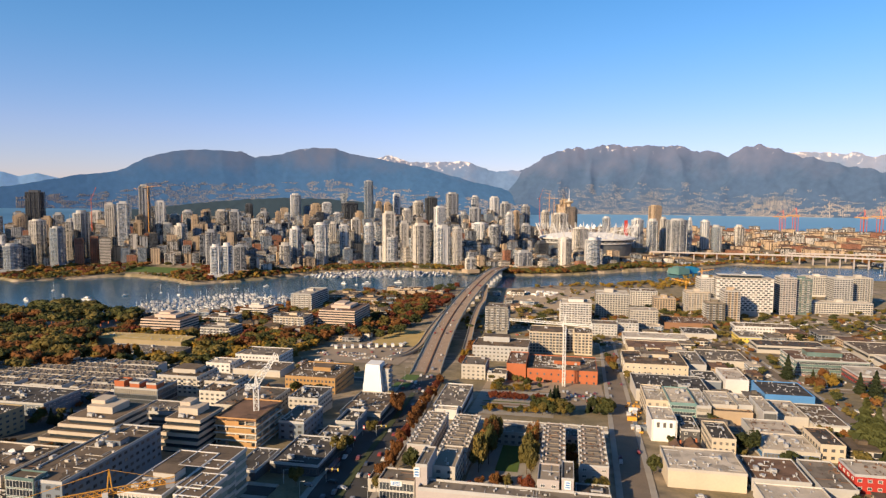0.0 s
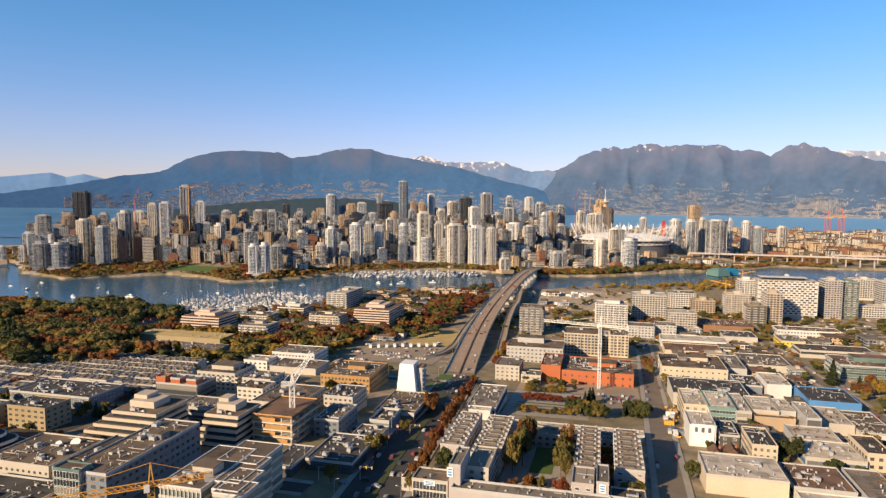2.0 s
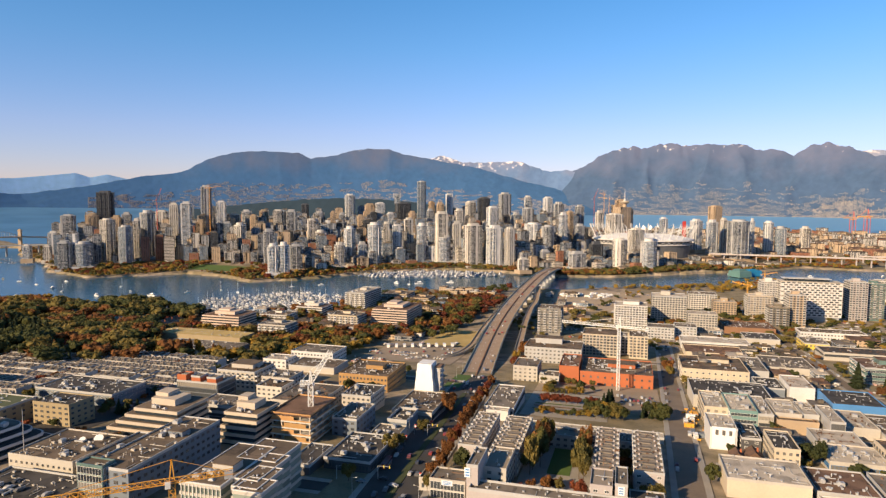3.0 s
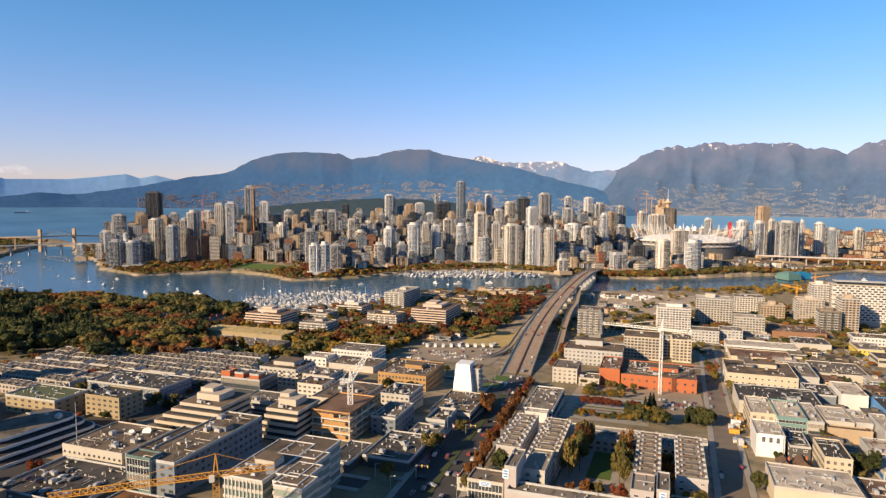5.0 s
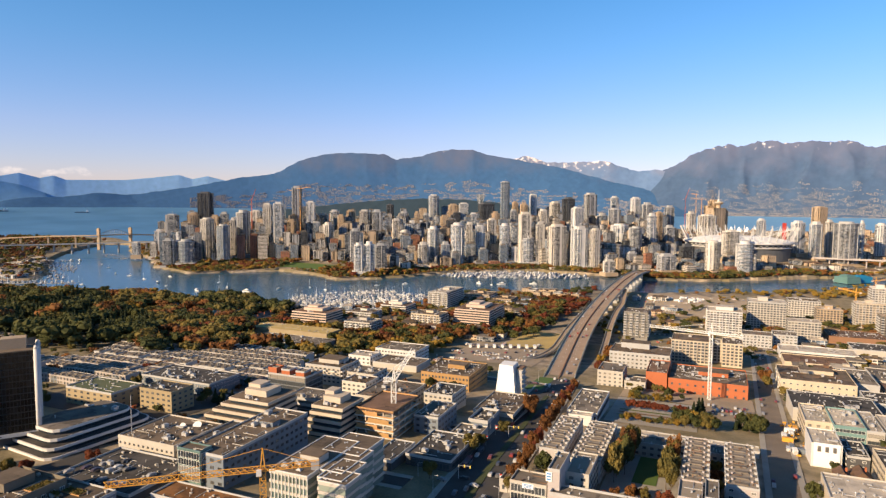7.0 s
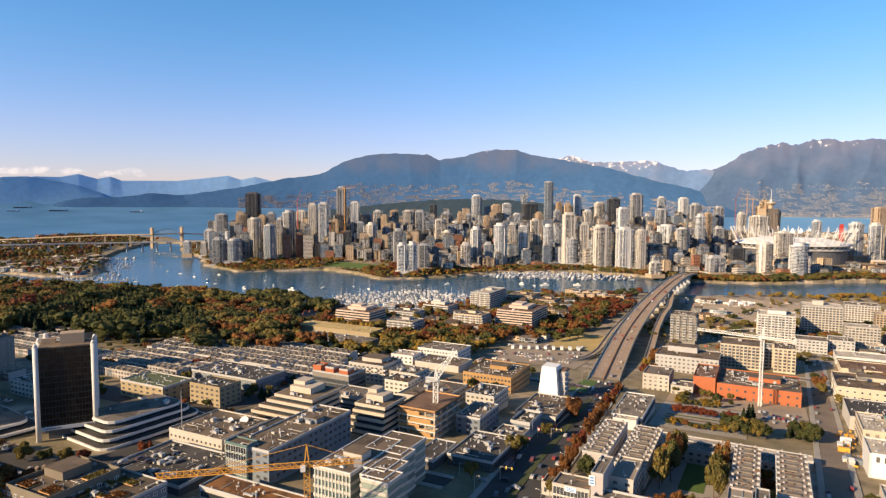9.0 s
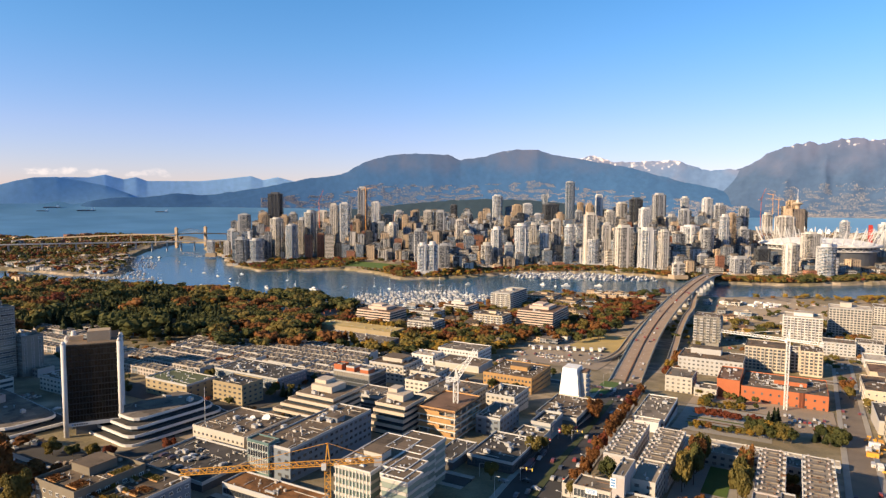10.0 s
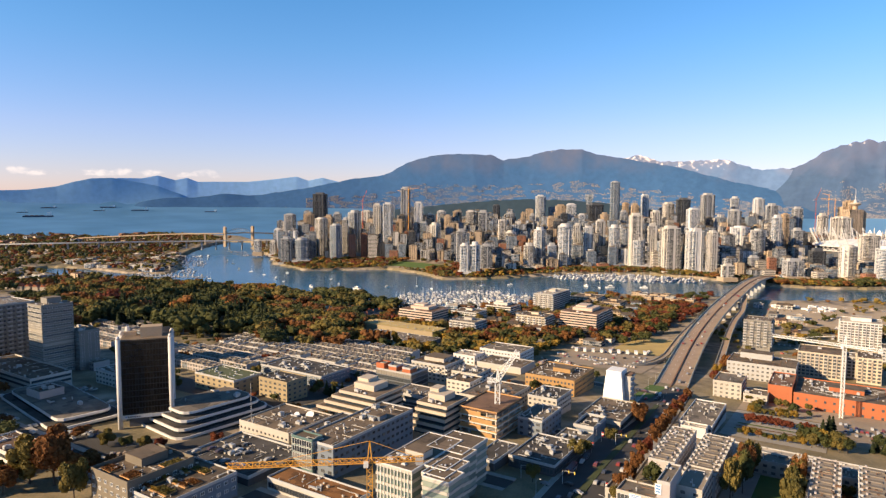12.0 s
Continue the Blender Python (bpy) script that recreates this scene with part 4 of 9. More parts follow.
# ---- buildings on the near shore ----
def window_glass():
    """Panes that differ: most dark, some with blinds, all glossy; greys lifted to paint in reflected sky."""
    m, nt, bsdf = nodes_of("window_pane")
    info = nt.nodes.new("ShaderNodeObjectInfo")
    nt.links.new(ramp(nt, info.outputs["Random"], (0.0, (0.03, 0.036, 0.045)), (0.55, (0.07, 0.08, 0.09)), (0.8, (0.14, 0.14, 0.14)), (1.0, (0.40, 0.36, 0.30))), bsdf.inputs["Base Color"])
    bsdf.inputs["Roughness"].default_value = 0.1
    return m


PANE = window_glass()
# far panes, their greys lifted likewise for the sky reflection
PANE_FAR = foliage("window_pane_mixed", (0.03, 0.036, 0.045), (0.06, 0.07, 0.085), (0.12, 0.125, 0.13), (0.34, 0.30, 0.25))
PANE_FAR.node_tree.nodes["Principled BSDF"].inputs["Roughness"].default_value = 0.12
bld = random.Random(5)
MESHES = {}


def lights_grid(w, h, n, t, deep=0.14):
    """One sheet that looks along -y: a frame grid of n lights with panes set back in it. Returns shape and the material of each face."""
    s, tone = Shape(), []
    xs = [-w / 2]
    for i in range(n):
        xs += [-w / 2 + (w - t) * i / n + t, -w / 2 + (w - t) * (i + 1) / n]
    xs.append(w / 2)
    zs = [0, t, h - t, h]
    nx = len(xs)
    s.v = [(x, -deep, z) for z in zs for x in xs]
    for j in range(3):
        for i in range(nx - 1):
            q = (j * nx + i, j * nx + i + 1, (j + 1) * nx + i + 1, (j + 1) * nx + i)
            if j == 1 and i % 2 == 1:
                k = len(s.v)
                s.v += [(s.v[a][0], 0.02, s.v[a][2]) for a in q]
                s.f += [(q[a], q[(a + 1) % 4], k + (a + 1) % 4, k + a) for a in range(4)] + [(k, k + 1, k + 2, k + 3)]
                tone += [0, 0, 0, 0, 1]
            else:
                s.f.append(q)
                tone.append(0)
    rim = [0, nx - 1, 4 * nx - 1, 3 * nx]
    k = len(s.v)
    s.v += [(s.v[a][0], 0.06, s.v[a][2]) for a in rim]
    s.f += [(rim[(a + 1) % 4], rim[a], k + a, k + (a + 1) % 4) for a in range(4)]
    tone += [0] * 4
    return s, tone


def toned(name, s, tone, mats):
    me = s.mesh(name, None)
    for m in mats:
        me.materials.append(m)
    me.polygons.foreach_set("material_index", tone)
    return me


def window_mesh(w, h, frame):
    """A window that looks along -y: frame and a recessed pane; its foot centre at the origin."""
    key = ("window", round(w, 1), round(h, 1), frame.name)
    if key not in MESHES:
        MESHES[key] = toned("window", *lights_grid(w, h, 2 if w > 1.7 else 1, 0.12), (frame, PANE))
    return MESHES[key]


def band_mesh(length, h, frame, step=1.8):
    """A strip of glass with uprights, looking along -y."""
    key = ("band", round(length, 1), round(h, 1), frame.name, step)
    if key not in MESHES:
        MESHES[key] = toned("window_band", *lights_grid(length, h, max(1, round(length / step)), 0.1), (frame, PANE))
    return MESHES[key]


def roof_unit_mesh(kind):
    key = ("unit", kind)
    if key not in MESHES:
        s = Shape()
        if kind == 0:      # air handler with a fan cowl
            s.box(0, 0, 0.25, 3.0, 2.0, 1.5).cyl(-0.6, 0, 1.75, 2.05, 0.7, 10).box(-1.2, 0, 0, 0.3, 1.9, 0.3).box(1.2, 0, 0, 0.3, 1.9, 0.3)
        elif kind == 1:    # vent stack with a cap
            s.cyl(0, 0, 0, 1.2, 0.28, 8).cyl(0, 0, 1.2, 1.5, 0.45, 8, 0.6)
        elif kind == 2:    # skylight
            s.box(0, 0, 0, 2.2, 1.6, 0.35).box(0, 0, 0.35, 2.0, 1.4, 0.4, 0, 0.5)
        else:              # duct run
            s.box(0, 0, 0.3, 5.0, 0.8, 0.7).box(2.1, 1.2, 0.3, 0.8, 2.0, 0.7).box(-2.0, 0, 0, 0.4, 0.7, 0.3).box(1.6, 0, 0, 0.4, 0.7, 0.3)
        MESHES[key] = s.mesh("roof_unit", METAL)
    return MESHES[key]


def ring(s, x0, x1, y0, y1, z, t, h):
    """A low wall round a rectangle, as one closed loop."""
    o = [(x0, y0), (x1, y0), (x1, y1), (x0, y1)]
    i = [(x0 + t, y0 + t), (x1 - t, y0 + t), (x1 - t, y1 - t), (x0 + t, y1 - t)]
    v = [(x, y, z) for x, y in o] + [(x, y, z + h) for x, y in o] + [(x, y, z) for x, y in i] + [(x, y, z + h) for x, y in i]
    f = []
    for a in range(4):
        b = (a + 1) % 4
        f += [(a, b, 4 + b, 4 + a), (8 + b, 8 + a, 12 + a, 12 + b), (4 + a, 4 + b, 12 + b, 12 + a)]
    return s.add(v, f)


FOOTPRINTS = []


def balcony_shape():
    """A slab with a solid three-sided rail, foot at the wall."""
    s = Shape()
    s.v = [(-1.7, 0, 0), (1.7, 0, 0), (1.7, -1.6, 0), (-1.7, -1.6, 0), (-1.7, 0, 1.15), (1.7, 0, 1.15), (1.7, -1.6, 1.15), (-1.7, -1.6, 1.15),
           (-1.58, 0, 1.15), (1.58, 0, 1.15), (1.58, -1.48, 1.15), (-1.58, -1.48, 1.15), (-1.58, 0, 0.2), (1.58, 0, 0.2), (1.58, -1.48, 0.2), (-1.58, -1.48, 0.2)]
    s.f = [(0, 3, 2, 1), (0, 4, 7, 3), (3, 7, 6, 2), (2, 6, 5, 1), (4, 8, 11, 7), (7, 11, 10, 6), (6, 10, 9, 5), (8, 12, 15, 11), (11, 15, 14, 10), (10, 14, 13, 9), (12, 13, 14, 15)]
    return s


def put_windows(top, lx, ly, z0, z1, style, frame, storey, sides, bay, balcony=None, far_off=False, small=1.0):
    """Windows on the named sides of a box lx by ly whose middle is the origin."""
    floors = max(1, int((z1 - z0) / storey + 0.2))
    spec = {"S": (lx, 0, -ly / 2, 0), "E": (ly, lx / 2, 0, 90), "N": (lx, 0, ly / 2, 180), "W": (ly, -lx / 2, 0, -90)}
    for side in sides:
        length, ox, oy, turn = spec[side]
        base = pose(ox, oy, 0, 0, 0, turn)
        n = max(1, int((length - 1.0) / bay))
        w = min(bay * 0.62, 2.4) * small
        rows, tone, decks = Shape(), [], Shape()
        one, t1 = lights_grid(w, storey * 0.5 * small, 1, 0.12)
        for k in range(floors):
            z = z1 - storey * (k + 1)
            if style == "band":
                part("window_band", band_mesh(length - 1.2, storey * 0.48, frame), None, top, m=base @ pose(0, -0.05, z + storey * 0.3))
                continue
            if style == "curtain":
                part("window_band", band_mesh(length - 0.8, storey * 0.86, frame, 1.5), None, top, m=base @ pose(0, -0.05, z + storey * 0.07))
                continue
            for i in range(n):
                u = (i + 0.5) / n * length - length / 2
                if far_off:
                    rows.add([(px + u, py - 0.05, pz + z + storey * 0.28) for px, py, pz in one.v], one.f)
                    tone += t1
                else:
                    part("window", window_mesh(w, storey * 0.5 * small, frame), None, top, m=base @ pose(u, -0.05, z + storey * 0.28))
                if balcony and i % 2 == 0 and k < floors - 1:
                    b = balcony_shape()
                    decks.add([(px + u, py, pz + z + 0.1) for px, py, pz in b.v], b.f)
        if rows.v:
            tagged(part("glazing", toned("glazing", rows, tone, (frame, PANE_FAR)), None, top, m=base), kind="stuff")
        if decks.v:
            tagged(part("balcony", decks, balcony, top, m=base), kind="stuff")


def building(x0, x1, y0, y1, h, wall, roof, label, style="punched", frame=None, storey=3.3, sides=None, bay=3.6, units=3, parapet=0.8, balcony=None, category="building",
             name="building", hut=None, turn=0.0, group="", rim=None, small=0.82):
    """A flat-roofed building on the street grid between two corners, h metres above the middle of its lot."""
    cx, cy, lx, ly = (x0 + x1) / 2, (y0 + y1) / 2, x1 - x0, y1 - y0
    low = min(slope(x, y) for x in (x0, x1) for y in (y0, y1)) - 0.6
    height = slope(cx, cy) + h - low
    top = thing(name, pose(cx, cy, low, 0, 0, turn), label, category, group)
    FOOTPRINTS.append((x0 - 2, x1 + 2, y0 - 2, y1 + 2))
    part("wall", Shape().box(0, 0, 0, lx, ly, height), wall, top)
    part("roof", Shape().box(0, 0, height, lx - 0.7, ly - 0.7, 0.15), roof, top)
    if parapet:
        part("parapet", ring(Shape(), -lx / 2 - 0.08, lx / 2 + 0.08, -ly / 2 - 0.08, ly / 2 + 0.08, height - 0.5, 0.3, parapet + 0.5), rim or (GREYC if wall in (DARKW, SLATE) or int(cx + cy) % 3 == 0 else wall), top)
    if style != "none":
        sides = sides or ("SE" if cx < 0 else "SW")
        put_windows(top, lx, ly, max(0.5, height - h + 0.4), height - 0.3, style, frame or FRAMED, storey, sides, bay, balcony, math.hypot(cx, cy) > 345, small)
    for i in range(units if math.hypot(cx, cy) < 600 else min(units, 2)):
        u, v = bld.uniform(-0.38, 0.38) * lx, bld.uniform(-0.38, 0.38) * ly
        part("roof_unit", roof_unit_mesh(bld.choice((0, 0, 1, 1, 2, 3))), None, top, m=pose(u, v, height + 0.15, 0, 0, bld.choice((0, 90))))
    # small vents, kerbs, pipes and boxes that litter the roof
    bits = Shape()
    for i in range(min(60, int(lx * ly / (26 if math.hypot(cx, cy) < 500 else 48)))):
        u, v, w = bld.uniform(-0.46, 0.46) * lx, bld.uniform(-0.46, 0.46) * ly, bld.random()
        if w < 0.55:
            bits.box(u, v, height + 0.1, bld.uniform(0.4, 1.3), bld.uniform(0.4, 1.3), bld.uniform(0.3, 1.1))
        elif w < 0.8:
            d = min(bld.uniform(3, 9), 0.8 * min(lx, ly))
            u, v = max(-lx / 2 + d / 2, min(lx / 2 - d / 2, u)), max(-ly / 2 + d / 2, min(ly / 2 - d / 2, v))
            bits.box(u, v, height + 0.1, *((d, 0.25) if w < 0.68 else (0.25, d)), 0.3)
        else:
            bits.cyl(u, v, height + 0.1, height + bld.uniform(0.7, 1.8), 0.18, 6)
    if bits.v:
        tagged(part("roof_vent", bits, bld.choice((METAL, GREYC, ROOFB, OFFWHITE)), top), kind="stuff")
    if hut:
        hx, hy, hw, hd, hh = hut
        hut_wall = part("penthouse", Shape().box(hx, hy, height + 0.15, hw, hd, hh), wall, top)
        part("penthouse_roof", Shape().box(hx, hy, height + 0.15 + hh, hw + 0.3, hd + 0.3, 0.25), roof, hut_wall)
    return top


# -- west side of the avenue --
GREENPANE = foliage("green_tinted_pane", (0.09, 0.13, 0.12), (0.17, 0.22, 0.20), (0.27, 0.31, 0.27), (0.06, 0.08, 0.075), island=0.2)
GREENPANE.node_tree.nodes["Principled BSDF"].inputs["Roughness"].default_value = 0.12


def banded_office():
    """An L-shaped office: pale spandrel bands and green-tinted glass storeys, east side stepping back, sunk roof court with plant."""
    base = slope(-140, 200) - 2
    top = thing("office_building", pose(0, 0, base), "pale banded office building with green glass and a tan roof", "building")
    FOOTPRINTS.append((-160, -121, 195, 246))
    h = slope(-140, 220) + 21 - base
    wings = ((-158, -140, 197, 236, 0.0, "W"), (-150, -132, 222, 244, -0.06, "E"), (-140, -129.5, 205, 230, -0.12, "E"), (-137, -126, 199, 218, -0.18, "E"), (-135, -122.6, 196.6, 208, -0.24, "SE"))
    for x0, x1, y0, y1, d, _ in wings:
        z = h + d
        while z > 3.5:
            part("glass_storey", Shape().box((x0 + x1) / 2, (y0 + y1) / 2, z - 3.7, x1 - x0 - 0.7, y1 - y0 - 0.7, 2.5), GREENPANE, top)
            part("spandrel", Shape().box((x0 + x1) / 2, (y0 + y1) / 2, z - 1.25, x1 - x0, y1 - y0, 1.25), OFFWHITE, top)
            z -= 3.7
        part("roof", Shape().box((x0 + x1) / 2, (y0 + y1) / 2, h + d, x1 - x0 - 0.8, y1 - y0 - 0.8, 0.12), ROOFT, top)
        part("parapet", ring(Shape(), x0, x1, y0, y1, h + d, 0.4, 0.45), WHITE, top)
        for i in range(5):
            part("roof_vent", roof_unit_mesh(1), None, top, m=pose(bld.uniform(x0 + 1, x1 - 1), bld.uniform(y0 + 1, y1 - 1), h + d - 0.9))
    for i in range(11):
        part("mullion", Shape().box(-157 + i * 1.7, 196.95, 0.5, 0.25, 0.3, h - 1), FRAMEW, top)
    part("penthouse", Shape().box(-147, 212, h, 9, 7, 3.0), OFFWHITE, top)
    part("penthouse_roof", Shape().box(-147, 212, h + 3.0, 9.4, 7.4, 0.3), ROOFT, top)
    for i in range(6):
        part("roof_unit", roof_unit_mesh(i % 4), None, top, m=pose(-153 + 3.2 * (i % 3), 201 + 4.5 * (i // 3), h + 0.12, 0, 0, 90 * (i % 2)))


banded_office()
building(-213, -192, 209, 271, 16.5, SLATE, ROOFT, "long dark flat-roofed medical office building with dotted roof vents", "punched", FRAMED, 3.4, units=12, rim=GREYC, hut=(3, 10, 8, 6, 2.2))
building(-216, -203, 207, 214, 16, GREENGLASS, ROOFT, "glazed stair corner of the long office building", "curtain", FRAMEW, 3.4, units=0)
building(-272, -235, 223, 256, 9, OFFWHITE, ROOFT, "low white building with small dark windows and tan roof", "punched", FRAMED, 4.4, units=8, bay=3.0, small=0.5)
building(-233, -216, 223, 262, 9.5, OFFWHITE, ROOFD, "low white wing with a dark roof", "punched", FRAMED, 4.4, units=4, small=0.6)


def terraced(x0, x1, y0, y1, levels, rise, west, south, label, first=6.0, band=None):
    """An office ziggurat: every storey a pale band over a dark strip of glass, set back to the west and south as it climbs."""
    base = min(slope(x0, y0), slope(x1, y1)) - 0.6
    top = thing("terraced_office", pose(0, 0, base), label, "building")
    FOOTPRINTS.append((x0, x1, y0, y1))
    z = first
    part("plinth", Shape().box((x0 + x1) / 2, (y0 + y1) / 2, 0, x1 - x0 - 1, y1 - y0 - 1, z), GLASSM, top)
    for k in range(levels):
        a, b = x0 + west * k, y0 + south * k
        mx, my, lx, ly = (a + x1) / 2, (b + y1) / 2, x1 - a, y1 - b
        part("glass_storey", Shape().box(mx, my, z, lx - 1.2, ly - 1.2, rise), GLASSM, top)
        part("spandrel", ring(Shape(), a, x1, b, y1, z + rise * 0.5, 0.5, rise * 0.5), (band or LIMESTONE), top)
        part("terrace", Shape().box(mx, my, z + rise, lx - 1.0, ly - 1.0, 0.06), ROOFT if band is None else ROOFB, top)
        z += rise
    a, b = x0 + west * (levels - 1), y0 + south * (levels - 1)
    mx, my = (a + x1) / 2, (b + y1) / 2
    part("penthouse", Shape().box(mx - 1, my + 1, z, (x1 - a) * 0.55, (y1 - b) * 0.5, 3.6), (band or LIMESTONE), top)
    part("penthouse", Shape().box(mx - 5, my + 3, z, (x1 - a) * 0.3, (y1 - b) * 0.35, 5.6), (band or LIMESTONE), top)
    for i in range(3):
        part("roof_unit", roof_unit_mesh(i), None, top, m=pose(mx + 3 * i - 2, b + 2.5, z + 0.06))
    return top


terraced(-270, -224, 273, 306, 5, 3.4, 4.6, 1.6, "stepped pale stone office block with dark window strips", 2.5)
terraced(-206, -183, 287, 313, 5, 3.5, 0.7, 0.9, "stepped pale stone office block with dark window strips", 1.5)


def construction(x0, x1, y0, y1, floors, rise):
    """A concrete frame going up: slabs, columns, orange edge boards, no walls yet."""
    base = min(slope(x0, y0), slope(x1, y1)) - 0.5
    cx, cy, lx, ly = (x0 + x1) / 2, (y0 + y1) / 2, x1 - x0, y1 - y0
    top = thing("construction_frame", pose(cx, cy, base), "concrete building frame under construction with orange edge boards", "construction site")
    FOOTPRINTS.append((x0, x1, y0, y1))
    column = Shape().box(0, 0, 0, 0.7, 0.7, rise).mesh("column", LIMESTONE)
    for k in range(floors + 1):
        z = k * rise
        part("floor_slab", Shape().box(0, 0, z - 0.7, lx + 0.5, ly + 0.5, 0.7), CREAM if k < floors else ROOFB, top)
        if k < floors:
            for i in range(5):
                for j in range(5):
                    if i in (0, 4) or j in (0, 4):
                        part("column", column, None, top, m=pose(-lx / 2 + 0.8 + (lx - 1.6) * i / 4, -ly / 2 + 0.8 + (ly - 1.6) * j / 4, z))
            part("core_wall", Shape().box(1, 1, z, lx * 0.55, ly * 0.55, rise - 0.8), PAVING, top)
        if k:
            part("edge_board", ring(Shape(), -lx / 2, lx / 2, -ly / 2, ly / 2, z, 0.12, 0.7), TIMBER if k % 3 else OCHRE, top)
            part("formwork_panel", Shape().box(-lx * 0.2 if k % 2 else lx * 0.1, -ly / 2 + 0.45, z - rise + 0.1, lx * 0.55, 0.1, rise * 0.62), TIMBER if k % 2 else OCHRE, top, "raw plywood formwork panel")
    return base + floors * rise


CRANE_BASE = construction(-182, -158, 302, 334, 5, 3.7)
building(-155, -140, 322, 350, 11, SLATE, ROOFG, "grey-blue low-rise building in the shade", units=5, bay=4)
building(-172, -152, 372, 397, 12, OFFWHITE, ROOFD, "white apartment building with a dark patterned roof", "punched", FRAMED, 3.0, units=8, bay=3.0)
building(-203, -164, 434, 476, 13, OCHRE, ROOFT, "ochre panelled office building with strip windows", "punched", FRAMED, 3.8, units=6, hut=(2, 2, 14, 9, 3), bay=2.6)
building(-292, -250, 522, 552, 10, WHITE, ROOFG, "long white block with even rows of square windows", "punched", FRAMED, 3.3, units=0, bay=3.0)
building(-298, -276, 484, 502, 8, WHITE, ROOFW, "small white flat-roofed house", units=2)
building(-270, -228, 478, 506, 6, OFFWHITE, ROOFT, "low pale hall with a broad tan roof", "none", units=3)
building(-136, -110, 368, 410, 7, OFFWHITE, ROOFT, "low shop building with a stained pale roof", "band", FRAMED, 6, units=6)
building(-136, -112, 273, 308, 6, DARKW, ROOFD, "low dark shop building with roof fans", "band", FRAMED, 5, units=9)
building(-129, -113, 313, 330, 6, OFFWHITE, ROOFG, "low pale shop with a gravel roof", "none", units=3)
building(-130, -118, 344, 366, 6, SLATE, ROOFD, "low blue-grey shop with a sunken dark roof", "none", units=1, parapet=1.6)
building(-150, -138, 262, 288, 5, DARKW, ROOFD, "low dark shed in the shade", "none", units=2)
building(-258, -232, 136, 166, 12, OLIVEB, ROOFT, "brown flat-roofed building with a roof terrace", "punched", FRAMEW, 3.6, units=3, hut=(-4, 4, 12, 12, 3.4), parapet=1.6)
building(-240, -212, 138, 172, 9, SLATE, ROOFT, "grey building with planted roof boxes", "punched", FRAMEW, 3.6, units=3)
building(-338, -309, 128, 143, 9, CREAM, ROOFB, "cream concrete parking structure with a brown roof", "band", FRAMED, 3.4, units=2)
building(-206, -160, 183, 196, 6, OFFWHITE, SEDUM, "low white-trimmed building with a planted brown roof", "band", FRAMED, 5, units=2)
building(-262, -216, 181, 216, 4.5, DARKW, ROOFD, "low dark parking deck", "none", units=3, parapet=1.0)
building(-374, -334, 270, 293, 11, YBRICK, plain("mossy_roof", (0.10, 0.12, 0.06), 0.95, vary=0.3), "yellowish brick apartment house with a mossy roof", "punched", FRAMED, 3.0, units=2, bay=5)
building(-325, -299, 283, 301, 13, YBRICK, ROOFD, "yellow brick apartment house with a dark roof", "punched", FRAMED, 3.0, units=3, bay=3.6)
building(-284, -253, 355, 376, 15, SLATE, ROOFG, "blue-grey apartment building with a brick top storey", "curtain", FRAMED, 3.2, units=8)
for bx in (-281, -270, -258):
    building(bx - 3.5, bx + 3.5, 356, 364, 18, BRICK, ROOFG, "red brick stair tower of the apartment building", "none", units=0)
building(-284, -253, 399, 426, 15, OFFWHITE, ROOFT, "white terraced apartment building with balconies", "punched", FRAMED, 3.0, units=6, balcony=WHITE, hut=(0, 2, 18, 14, 3))
building(-246, -224, 397, 418, 13, OFFWHITE, ROOFG, "white and grey apartment house", "punched", FRAMED, 3.0, units=5, balcony=WHITE)
building(-237, -218, 376, 394, 11, CREAM, ROOFT, "cream apartment house with bays", "punched", FRAMED, 3.0, units=4)
building(-212, -180, 352, 392, 10, OFFWHITE, ROOFG, "low white townhouse group", "punched", FRAMED, 3.0, units=6)
building(-250, -215, 330, 350, 8, GREYC, ROOFG, "low grey office building", "band", FRAMED, 3.5, units=5)
building(-520, -440, 196, 222, 9, CREAM, ROOFT, "cream concrete parking deck below the hospital", "band", FRAMED, 3.2, units=2)
building(-436, -404, 236, 256, 10, CREAM, ROOFT, "beige low apartment house", "punched", FRAMED, 3.0, units=3)
building(-578, -540, 200, 246, 45, HOSPITAL, ROOFG, "broad grey concrete hospital tower", "punched", FRAMED, 3.4, units=6, bay=3.2, sides="SE", balcony=GREYC)
# two unseen blocks added beside the view to keep the street in shade
building(-562, -424, 78, 140, 58, HOSPITAL, ROOFG, "unseen tall grey block added to shade the street", "none", units=3)
building(-352, -312, 48, 84, 17, HOSPITAL, ROOFG, "unseen low grey block added to shade the street", "none", units=3)
building(-502, -482, 224, 246, 50, HOSPITAL, ROOFG, "grey glass and concrete tower block", "band", FRAMEW, 3.3, units=4, sides="SE", hut=(-3, 2, 9, 10, 4))
building(-504, -477, 247, 262, 29, HOSPITAL, ROOFG, "lower grey wing of the tower block", "punched", FRAMEW, 3.3, units=4, sides="SE")


